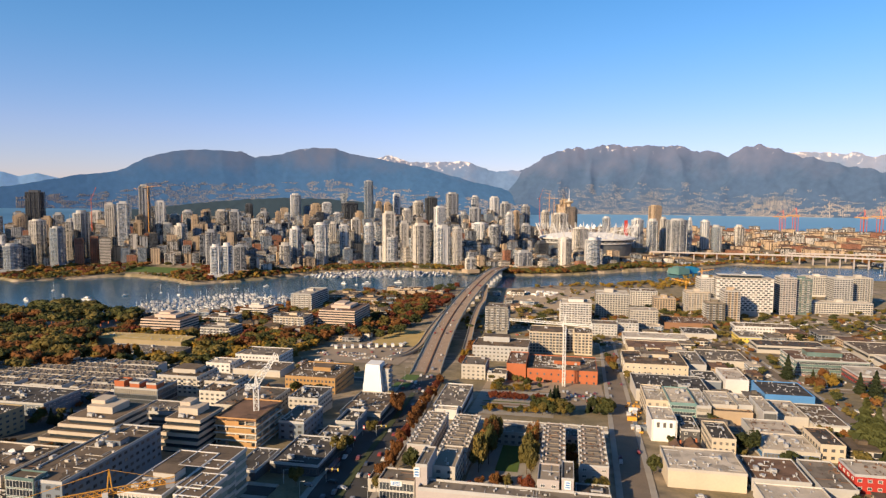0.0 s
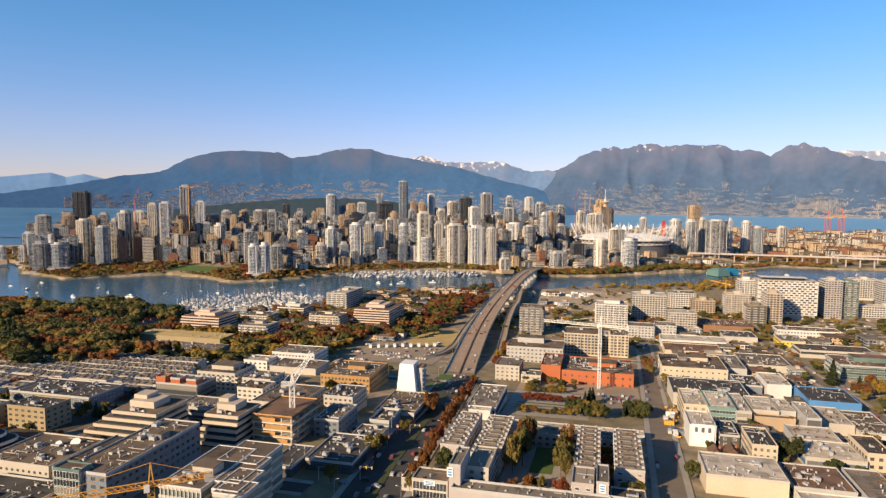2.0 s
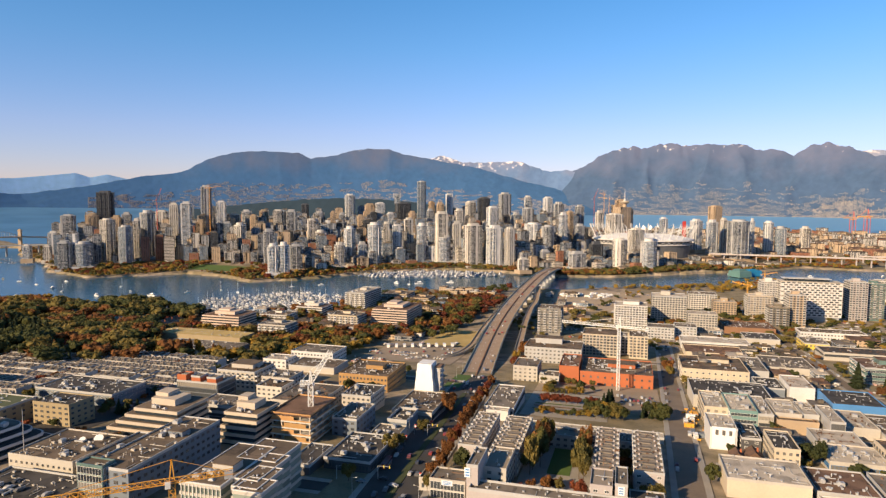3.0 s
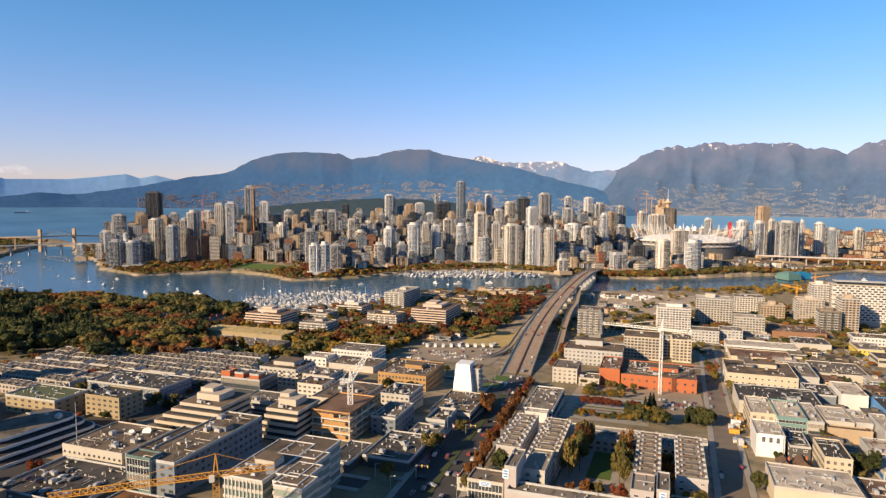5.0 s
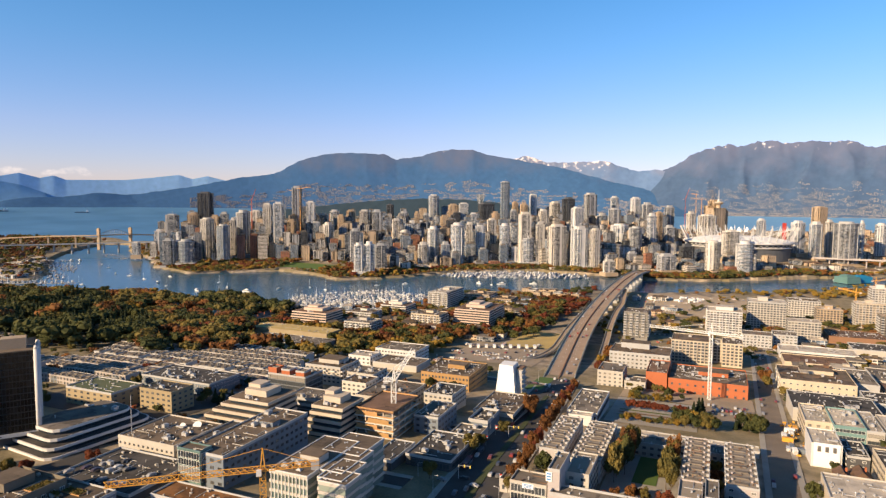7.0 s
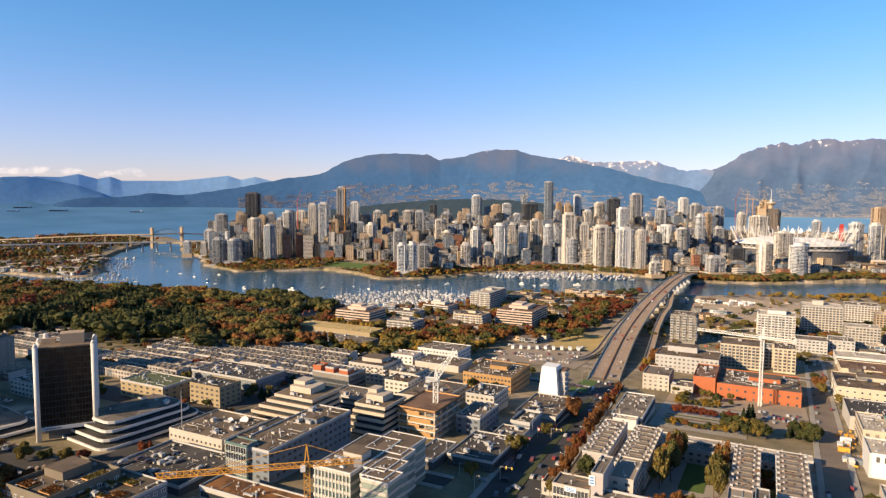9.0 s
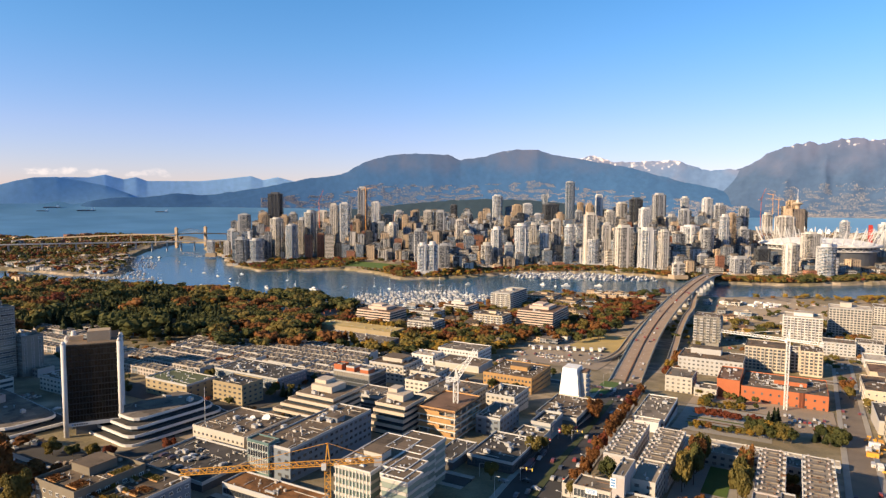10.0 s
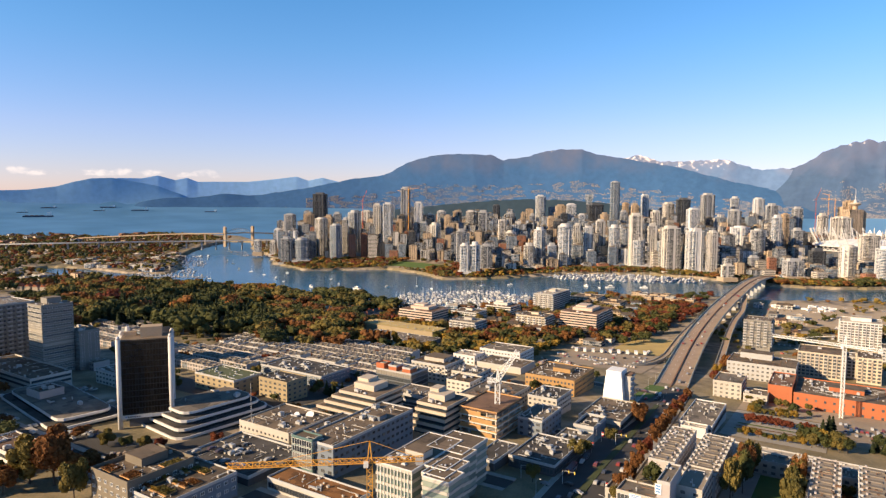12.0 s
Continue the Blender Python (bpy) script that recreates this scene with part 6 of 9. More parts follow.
def house_row(x0, x1, y, skip=0.06, mirror=False):
    x = x0
    while x < x1:
        k = bld.choice((int(y) % 3, int(y) % 3, int(y) % 3, 0, 2))
        if bld.random() > skip and not any(a < x < b and c < y < d for a, b, c, d in FOOTPRINTS[:BIG]):
            meshes = townhouse_mesh(k)
            t = thing("townhouse", pose(x, y, slope(x, y) - 1.0 + bld.uniform(-0.1, 0.15), 0, 0, 180 if mirror else 0), "grey flat-roofed townhouse with pale parapets", "house", "townhouse rows")
            for n, me in zip(("wall", "roof"), meshes):
                part(n, me, None, t)
            tagged(part("glazing", meshes[2], None, t, m=pose(0, -6.05, 1.8)), kind="stuff")
        x += 6.5


# slate wall colour stands in for facades lying in shadow
building(-372, -310, 326, 356, 9, SLATE, ROOFD, "long apartment row with shade-darkened walls and a dark gravel roof", "punched", FRAMEW, 3.0, units=10, bay=3.0, sides="SE", rim=GREYC)
BIG = len(FOOTPRINTS)
for i, y in enumerate((368, 385, 403, 420, 438, 455, 472)):
    house_row(blend(y, (360, -470), (480, -540)), blend(y, (360, -300), (420, -305), (480, -338)), y, 0.05, i % 2 == 1)
for y in (306, 330, 350):
    house_row(-480, -380, y, 0.1)
for y in (258, 312, 338):
    house_row(-640, -470, y, 0.12)
for y in (368, 396):
    house_row(-680, -575, y, 0.15)


# ---- cranes, far bridges, stadium, landmarks ----
CRANEW = plain("white_crane_paint", (0.72, 0.72, 0.70), 0.5)
CRANEO = plain("orange_crane_paint", (0.72, 0.36, 0.05), 0.5)
CRANER = plain("red_crane_paint", (0.55, 0.10, 0.05), 0.5)


def lattice(a, b, side, r, bays, flat=False):
    """A four-chord (or three-chord) lattice boom from a to b."""
    s = Shape()
    a, b = Vector(a), Vector(b)
    q = (b - a).to_track_quat("Z", "Y" if abs((b - a).normalized().z) < 0.9 else "X")
    offs = [Vector((side / 2 * i, side / 2 * j, 0)) for i, j in ((-1, -1), (1, -1), (1, 1), (-1, 1))]
    if flat:
        offs = [Vector((-side / 2, -side / 2, 0)), Vector((side / 2, -side / 2, 0)), Vector((0, side / 2, 0))]
    offs = [q @ o for o in offs]
    n = len(offs)
    for o in offs:
        s.bar(a + o, b + o, r)
    for k in range(bays):
        p, e = a + (b - a) * (k / bays), a + (b - a) * ((k + 1) / bays)
        for i in range(n):
            j = (i + 1) % n
            s.bar(p + offs[i], (e + offs[j]) if k % 2 else (e + offs[j]), r * 0.6)
            s.bar(p + offs[i], p + offs[j], r * 0.6)
    return s


def tower_crane(x, y, z, mast, jib, counter, heading, paint, label, side=1.8, r=0.12, lift=0.0, cab=True):
    """A tower crane: lattice mast, jib, counter-jib with ballast, apex and tie bars, driver's cab."""
    top = thing("tower_crane", pose(x, y, z, 0, 0, heading), label, "crane")
    part("mast", lattice((0, 0, 0), (0, 0, mast), side, r, int(mast / (side * 1.2))), paint, top)
    tip = (jib * math.cos(radians(lift)), 0, mast + 1.5 + jib * math.sin(radians(lift)))
    part("jib", lattice((0, 0, mast + 1.5), tip, side * 0.85, r, int(jib / 2.2), True), paint, top)
    part("counter_jib", lattice((0, 0, mast + 1.5), (-counter, 0, mast + 1.5), side * 0.8, r, int(counter / 2), True), paint, top)
    part("apex", Shape().bar((-0.8, 0, mast + 1), (0, 0, mast + 8.5), r * 1.6).bar((0.8, 0, mast + 1), (0, 0, mast + 8.5), r * 1.6), paint, top)
    part("tie_bar", Shape().bar((0, 0, mast + 8.4), (tip[0] * 0.62, 0, mast + 2.6 + (tip[2] - mast - 1.5) * 0.62), r * 0.6), paint, top)
    part("tie_bar", Shape().bar((0, 0, mast + 8.4), (-counter * 0.8, 0, mast + 2.6), r * 0.6), paint, top)
    part("ballast", Shape().box(-counter + 1.5, 0, mast - 0.8, 2.6, 1.6, 2.4), GREYC, top)
    if cab:
        part("cab", Shape().box(1.3, 1.1, mast - 0.6, 1.7, 1.4, 2.0), FRAMEW, top)
    return top


# orange crane by the pale office
tower_crane(-139, 170, slope(-139, 170) - 0.5, 32, 49, 19, 219, CRANEO, "bright orange tower crane with a long lattice jib", 2.0, 0.16)
# luffing crane on the concrete frame, and the tall white one in the yard
luff = tower_crane(-166, 318, CRANE_BASE, 12, 21, 6, 20, CRANEW, "white luffing crane on top of the concrete frame", 2.6, 0.28, 58)
tower_crane(0, 508, slope(0, 508) - 0.5, 50, 46, 22, 168, CRANEW, "tall white tower crane standing in a yard", 2.0, 0.2)
for x, y, h, hd, words, paint in ((-92, 2192, 150, 60, "thin far tower crane over the city", CRANER), (-45, 2240, 150, 200, "thin far tower crane over the city", CRANEO), (-62, 2260, 165, 120, "thin far tower crane over the city", CRANEO),
                                 (-1195, 1640, 168, 170, "orange crane on an unfinished tower", CRANEO), (-1155, 1605, 176, 8, "orange crane on an unfinished tower", CRANEO), (-1200, 1440, 150, 90, "slim red crane beside a tower", CRANER),
                                 (205, 1160, 24, 150, "yellow crane among the new flats", CRANEO), (262, 1320, 26, 20, "orange crane at the waterside", CRANEO)):
    tower_crane(x, y, slope(x, y) - 1, h, 38 if h > 60 else 26, 14 if h > 60 else 8, hd, paint, words, 1.5 if h > 60 else 1.8, 0.13 if h > 60 else 0.2, 8 if paint is CRANEO else 60, False)


def steel_arch_bridge():
    """The far bridge: long deck on piers, two stone gate towers and a steel through-arch between them."""
    top = thing("arch_bridge", pose(0, 0, 0), "far ochre bridge with two gate towers and a steel arch", "bridge")
    ends = [(-2270, 1180, 24), (-2150, 1240, 32), (-1960, 1345, 42), (-1800, 1431, 46), (-1773, 1527, 45), (-1690, 1660, 36), (-1600, 1800, 22)]
    pts = along(ends, 25)
    part("deck", sweep(pts, rect(-6, 6, -2, 0)), TAN, top)
    part("parapet", sweep(pts, rect(-6.4, -5.8, 0, 1.3)), TAN, top)
    for p in pts[2:-1:3]:
        part("pier", Shape().box(p.x, p.y, -4, 5, 4, p.z + 2, 40), TAN, top)
    for x, y in ((-1800, 1431), (-1773, 1527)):
        part("gate_tower", Shape().box(x, y, -4, 9, 7, 68, 15).box(x, y, 63, 10.5, 8.5, 3, 15).box(x, y, 66, 6, 4, 3, 15), TAN, top, "ochre stone gate tower")
    arch, a, b = Shape(), Vector((-1800, 1431, 46)), Vector((-1773, 1527, 45))
    last = None
    for i in range(15):
        q = i / 14
        p = a + (b - a) * q + Vector((0, 0, 17 * math.sin(math.pi * q)))
        if last is not None:
            arch.bar(last, p, 0.9)
        arch.bar(p, (p.x, p.y, 46), 0.5)
        last = p
    part("arch", arch, GREYC, top, "grey steel arch with hangers")


steel_arch_bridge()


def viaduct(line, w, words, mat, step=30, name="viaduct"):
    top = thing(name, pose(0, 0, 0), words, "viaduct")
    pts = along(line, step / 2)
    part("deck", sweep(pts, rect(-w, w, -1.8, 0)), mat, top)
    for a in (-w, w):
        part("parapet", sweep(pts, rect(a - 0.3, a + 0.3, -1.8, 1.1)), mat, top)
    for p in pts[1::2]:
        z = -4 if wet(p.x, p.y) else slope(p.x, p.y) - 1
        if p.z - 2 > z + 1:
            part("pier", Shape().box(p.x, p.y, z, 2.2, 5.0, p.z - 1.8 - z), mat, top)


viaduct([(-2300, 800, 18), (-2022, 943, 30), (-1770, 1259, 30), (-1560, 1480, 30), (-1300, 1660, 22)], 8, "long grey road bridge over the inlet's mouth", GREYC, 40)
viaduct([(230, 1860, 24), (330, 1835, 25), (560, 1790, 27), (760, 1720, 27), (1000, 1640, 26), (1250, 1560, 26)], 9, "long tan-grey elevated road past the inlet", MAUVE, 30)
viaduct([(600, 1900, 24), (800, 1840, 27), (1050, 1770, 27), (1300, 1700, 26)], 6, "second grey elevated road behind the first", MAUVE, 30)


def stadium():
    """The white-roofed stadium: ring of raked masts with cables round a broad fabric roof over dark seating decks."""
    cx, cy, a, b, z = 54, 1850, 128, 96, 16
    top = thing("stadium", pose(cx, cy, z, 0, 0, -4), "stadium with a white fabric roof hung from raked white masts", "stadium")

    def oval(k, n=48):
        return [(a * k * math.cos(2 * math.pi * i / n), b * k * math.sin(2 * math.pi * i / n)) for i in range(n)]
    part("bowl_wall", Shape().prism(oval(0.97), -3, 44), DARKC, top)
    part("concourse", Shape().prism(oval(1.01), 32, 34), WHITE, top)
    n = 48
    braces = Shape()
    for i in range(n):
        (px, py), (qx, qy) = oval(1.0)[i], oval(1.0)[(i + 1) % n]
        braces.bar((px, py, 34), (qx, qy, 45), 0.7).bar((qx, qy, 34), (px, py, 45), 0.7)
    tagged(part("facade_brace", braces, WHITE, top), kind="stuff")
    # fabric cushions that belly between the radial cables, round an open middle
    roof, rings = Shape(), 7
    for r in range(rings + 1):
        k = 1.05 - 0.66 * r / rings
        for i, (x, y) in enumerate(oval(k, n)):
            roof.v.append((x, y, 45 + 13 * math.sin(math.pi * 0.5 * r / rings) + (1.8 if i % 2 else -0.8) * (1 - 0.6 * r / rings)))
    for r in range(rings):
        for i in range(n):
            roof.f.append((r * n + i, r * n + (i + 1) % n, (r + 1) * n + (i + 1) % n, (r + 1) * n + i))
    roof.f.append(tuple(range(rings * n, rings * n + n)))
    part("roof", roof, SHEET, top, "white pleated fabric roof")
    part("rim_beam", ring_beam(oval(1.06), oval(1.01), 43, 46), WHITE, top)
    for i in range(36):
        t = 2 * math.pi * (i + 0.5) / 36
        foot, head = Vector((a * 0.96 * math.cos(t), b * 0.96 * math.sin(t), 42)), Vector((a * 1.12 * math.cos(t), b * 1.12 * math.sin(t), 84))
        part("mast", Shape().bar(foot, head, 1.0, 6), WHITE, top)
        part("cable", Shape().bar(head, (a * 0.5 * math.cos(t), b * 0.5 * math.sin(t), 57), 0.3).bar(head, (a * 1.03 * math.cos(t + 0.06), b * 1.03 * math.sin(t + 0.06), 46), 0.25), WHITE, top)


def ring_beam(outer, inner, lo, hi):
    """A flat closed beam between two outlines."""
    s, n = Shape(), len(outer)
    s.v = [(x, y, z) for z, ps in ((lo, outer), (hi, outer), (hi, inner), (lo, inner)) for x, y in ps]
    s.f = [(k * n + i, k * n + (i + 1) % n, ((k + 1) % 4) * n + (i + 1) % n, ((k + 1) % 4) * n + i) for k in range(4) for i in range(n)]
    return s


stadium()
part_red = thing("red_column", pose(172, 1962, slope(172, 1962)), "tall slanting red sculpture column", "sculpture")
part("shaft", Shape().box(0, 0, 0, 9, 9, 88, 10, 0.9), REDP, part_red)


def lookout_tower():
    """The beige office block with a flying-saucer lookout and mast."""
    x, y = 0, 2330
    top = thing("lookout_tower", pose(x, y, slope(x, y) - 10), "beige tower topped by a saucer-shaped lookout and mast", "tower")
    part("shaft", Shape().box(0, 0, 0, 46, 34, 132, 45).box(-26, 8, 0, 18, 20, 140, 45), F_TAN, top)
    part("core", Shape().cyl(6, 0, 128, 148, 7, 12), TAN, top)
    part("saucer", Shape().cyl(6, 0, 144, 149, 10, 20, 1.7).cyl(6, 0, 149, 153, 17, 20, 0.6), STUCCO, top, "saucer-shaped lookout")
    part("spire", Shape().cyl(6, 0, 153, 162, 5, 10, 0.5).cyl(6, 0, 162, 194, 0.8, 6), WHITE, top)


lookout_tower()


def flared_tower():
    """A slim white tower that widens towards its top, with a crane mast in front."""
    x, y = -742, 2060
    top = thing("flared_tower", pose(x, y, slope(x, y) - 1, 0, 0, 20), "pale tower under wraps that flares out at the top", "tower")
    part("shaft", Shape().box(0, 0, 0, 13, 13, 120), F_GREY, top)
    part("flare", Shape().box(0, 0, 120, 13, 13, 40, 0, 2.1).box(0, 0, 160, 27, 27, 6), F_WHITE, top)
    part("crane_mast", Shape().bar((16, -16, 0), (16, -16, 130), 1.2), CRANEW, top)


flared_tower()
# green and blue waterfront hall
hall = thing("waterfront_hall", pose(262, 1530, 1.0, 0, 0, 35), "green and blue sheeted hall at the water's edge", "hall")
part("green_hall", Shape().box(-12, 0, 0, 34, 36, 13, 0, 0.9).box(-12, 0, 13, 24, 24, 4, 0, 0.6), plain("green_cladding", (0.10, 0.20, 0.19), 0.5), hall)
part("blue_hall", Shape().box(24, 4, 0, 38, 26, 12, 0, 0.92).box(24, 4, 12, 30, 18, 3, 0, 0.5), plain("blue_cladding", (0.02, 0.22, 0.42), 0.5), hall)
blue = thing("site_wrap", pose(-1035, 1560, slope(-1035, 1560) - 1, 0, 0, 45), "blue sheeted building site among the towers", "construction site")
part("sheeting", Shape().box(0, 0, 0, 20, 16, 62), plain("blue_netting", (0.03, 0.28, 0.55), 0.6), blue)
# five-sailed quay and port cranes on the far inlet
sails = thing("sail_roof_quay", pose(90, 2950, 8, 0, 0, 0), "quay building with a row of white sail roofs", "building")
part("hall", Shape().box(0, 0, 0, 150, 40, 22), OFFWHITE, sails)
for i in range(5):
    part("sail", Shape().box(-60 + 30 * i, 0, 22, 28, 30, 26, 0, 0.12), SHEET, sails)


def port_crane(x, y, h):
    top = thing("port_crane", pose(x, y, land(x, y) + 2 if not wet(x, y) else 3, 0, 0, 20), "orange ship-to-shore port crane", "crane", "port cranes")
    s = Shape()
    for i, j in ((-1, -1), (1, -1), (1, 1), (-1, 1)):
        part("leg", Shape().bar((9 * i, 8 * j, 0), (9 * i, 8 * j, h * 0.62), 1.3), CRANER, top)
    part("portal_beam", Shape().box(0, 0, h * 0.6, 24, 20, 3), CRANEO, top)
    part("boom", Shape().box(-12, 0, h * 0.66, 74, 4, 3.2), CRANEO, top)
    part("a_frame", Shape().bar((6, -6, h * 0.62), (2, 0, h), 1.2).bar((6, 6, h * 0.62), (2, 0, h), 1.2).bar((2, 0, h), (-40, 0, h * 0.7), 0.7), CRANER, top)


for a, h in ((17.0, 100), (17.9, 112), (22.4, 106), (23.4, 112)):
    port_crane(3540 * math.sin(radians(a)), 3540 * math.cos(radians(a)), h)


# ---- trees ----
def lump(s, c, rad, r):
    """A knobbly clump of leaves: a twelve-cornered body with uneven corners."""
    g = (1 + 5 ** 0.5) / 2
    pts = [Vector(p).normalized() for p in ((-1, g, 0), (1, g, 0), (-1, -g, 0), (1, -g, 0), (0, -1, g), (0, 1, g), (0, -1, -g), (0, 1, -g), (g, 0, -1), (g, 0, 1), (-g, 0, -1), (-g, 0, 1))]
    q = Euler((r.uniform(0, 6.3), r.uniform(0, 6.3), r.uniform(0, 6.3))).to_matrix()
    s.add([tuple(c + (q @ p) * rad * r.uniform(0.8, 1.15)) for p in pts],
          [(0, 11, 5), (0, 5, 1), (0, 1, 7), (0, 7, 10), (0, 10, 11), (1, 5, 9), (5, 11, 4), (11, 10, 2), (10, 7, 6), (7, 1, 8), (3, 9, 4), (3, 4, 2), (3, 2, 6), (3, 6, 8), (3, 8, 9), (4, 9, 5), (2, 4, 11), (6, 2, 10), (8, 6, 7), (9, 8, 1)])


def crown_mesh(kind, leaves, seed, tuft=1.0):
    """A crown of leaf clumps with many small sprays standing off them; unit height 1, foot at 0."""
    r, s = random.Random(seed), Shape()
    if kind == "conifer":
        tiers = 6 if leaves > 100 else 4
        for k in range(tiers):
            z0 = 0.1 + 0.82 * k / tiers
            rad, h, n = 0.23 * (1 - z0) + 0.02, 1.5 / tiers * (1 - 0.45 * z0), 8
            skirt = [(rad * r.uniform(0.7, 1.1) * math.cos(2 * math.pi * i / n), rad * r.uniform(0.7, 1.1) * math.sin(2 * math.pi * i / n), z0 + r.uniform(-0.03, 0.03)) for i in range(n)]
            s.add(skirt + [(0, 0, min(1.0, z0 + h))], [(i, (i + 1) % n, n) for i in range(n)])
        for i in range(leaves):
            z = 0.08 + 0.92 * r.random() ** 1.25
            reach = 0.24 * (1.02 - z) * r.uniform(0.55, 1.15) * (0.8 + 0.35 * math.sin(z * 42))
            t = r.uniform(0, 2 * math.pi)
            spray(s, Vector((reach * math.cos(t), reach * math.sin(t), z - 0.03)), (0.03 + 0.035 * (1 - z)) * min(tuft, 1.2), r, droop=True, out=t)
        return s
    lobes = [(Vector((0, 0, 0.62)), 0.31)]
    for i in range(11 if leaves > 60 else 4):
        t = i * (2.4 if leaves > 60 else 1.57) + r.uniform(-0.4, 0.4)
        d = r.uniform(0.17, 0.34)
        lobes.append((Vector((d * math.cos(t), d * math.sin(t), r.uniform(0.4, 0.86))), r.uniform(0.12, 0.2)))
    for c, rad in lobes:
        lump(s, c, rad * (0.86 if leaves < 500 else 0.78), r)
    for i in range(leaves):
        c, rad = r.choice(lobes)
        v = Vector((r.gauss(0, 1), r.gauss(0, 1), r.gauss(0, 1))).normalized()
        spray(s, c + v * rad * r.uniform(0.75, 1.1), r.uniform(0.03, 0.055) * (0.8 if leaves > 2000 else 1.0), r, face=v)
    return s


def spray(s, p, size, r, droop=False, out=0.0, face=None):
    """A tuft: two crossed, bent leaf blades."""
    q = Euler((r.uniform(-0.9, 0.9), r.uniform(-0.9, 0.9), r.uniform(0, 6.3))).to_matrix() if not droop else Euler((0, 0.5, out)).to_matrix()
    if face is not None:
        q = face.to_track_quat("Z", "Y").to_matrix() @ Euler((r.uniform(-0.6, 0.6), r.uniform(-0.6, 0.6), r.uniform(0, 6.3))).to_matrix()
    a, b = size, size * r.uniform(0.5, 0.9)
    pts = [Vector((-a, -b, 0)), Vector((a, -b, size * 0.5)), Vector((a, b, 0)), Vector((-a, b, size * 0.5))]
    s.add([tuple(p + q @ v) for v in pts], [(0, 1, 2), (0, 2, 3)])


def trunk_mesh(kind, seed):
    r, s = random.Random(seed), Shape()
    s.cyl(0, 0, -0.06, 0.5 if kind != "conifer" else 0.95, 0.028, 7, 0.45 if kind != "conifer" else 0.1)
    if kind != "conifer":
        for i in range(5):
            t = i * 1.26 + r.uniform(-0.3, 0.3)
            s.bar((0, 0, 0.26 + 0.05 * i), (0.2 * math.cos(t), 0.2 * math.sin(t), 0.55 + 0.05 * i), 0.009)
    return s.mesh("trunk", BARK)


TREES = {}
LEAVES = {"green": LEAF_GREEN, "olive": LEAF_OLIVE, "orange": LEAF_ORANGE, "red": LEAF_RED, "gold": LEAF_GOLD, "fir": LEAF_FIR, "cedar": LEAF_CEDAR}
TREE_WORDS = {"green": "broad green leafy tree", "olive": "olive-yellow turning leafy tree", "orange": "orange autumn tree in full colour", "red": "deep red autumn maple tree", "gold": "golden yellow autumn tree", "fir": "tall dark green conifer tree", "cedar": "tall olive-green cedar tree"}
trng = random.Random(21)
tree_count = 0


def tree(x, y, h, tone, wide=1.0, fine=False, where="on open ground"):
    kind = "conifer" if tone in ("fir", "cedar") else "round"
    k = (tone, trng.randrange(3), fine)
    if k not in TREES:
        TREES[k] = (trunk_mesh(kind, k[1]), crown_mesh(kind, 3200 if fine == 2 else (900 if fine else 320), hash_seed(tone) + k[1]).mesh("crown", LEAVES[tone]))
    t = thing("tree", pose(x, y, slope(x, y) - 0.1, 0, 0, trng.uniform(0, 360)), TREE_WORDS[tone] + " " + where, "tree", "trees")
    t.scale = (h * wide, h * wide, h)
    part("trunk", TREES[k][0], None, t)
    part("crown", TREES[k][1], None, t)
    return t


def hash_seed(tone):
    return sum(ord(c) for c in tone) * 7


def free(x, y, gap=0.0):
    if wet(x, y) or wet(x + 2, y) or wet(x - 2, y):
        return False
    if any(a - gap < x < b + gap and c - gap < y < d + gap for a, b, c, d in FOOTPRINTS):
        return False
    return True


def on_street(x, y, gap=1.0):
    return any(any((p.x - x) ** 2 + (p.y - y) ** 2 < (w + gap) ** 2 for p in pts) for pts, w in STREETS)


def pick(*weights):
    v, total = trng.random() * sum(w for _, w in weights), 0.0
    for tone, w in weights:
        total += w
        if v < total:
            return tone
    return weights[-1][0]


# court garden
for i in range(8):
    tree(-38 + trng.uniform(-2, 2), 296 + i * 6.2, trng.uniform(16, 21), pick(("olive", 4), ("orange", 1), ("green", 1)), 0.5, True, "in the court garden")
    tree(-15.5 + trng.uniform(-1.5, 1.5), 292 + i * 6.4, trng.uniform(14, 18), pick(("orange", 2), ("olive", 3)), 0.5, True, "in the court garden")
for x, y, h, tone in ((-36, 276, 6, "orange"), (-30, 279, 7, "orange"), (-24, 281, 6, "olive"), (-15, 274, 9, "red"), (-40, 270, 6, "red"), (-27, 283, 5, "orange"), (4.5, 300, 8, "olive"), (4.6, 315, 8, "orange"), (4.4, 330, 8, "olive"),
                     (14, 277, 10, "olive"), (8, 276, 8, "green"), (18, 280, 9, "olive"), (-70, 288, 13, "green"), (-66, 280, 7, "olive")):
    tree(x, y, h, tone, 0.9, True, "beside the terraces")
# the avenue's red and orange row
for i in range(26):
    y = 262 + i * 9.2
    tree(-80 - (y - 262) * 0.075 + trng.uniform(-1, 1), y, trng.uniform(7, 11), pick(("orange", 5), ("red", 1), ("olive", 1)) if y < 420 else pick(("red", 2), ("orange", 2)), trng.uniform(0.6, 0.85), True, "along the avenue")
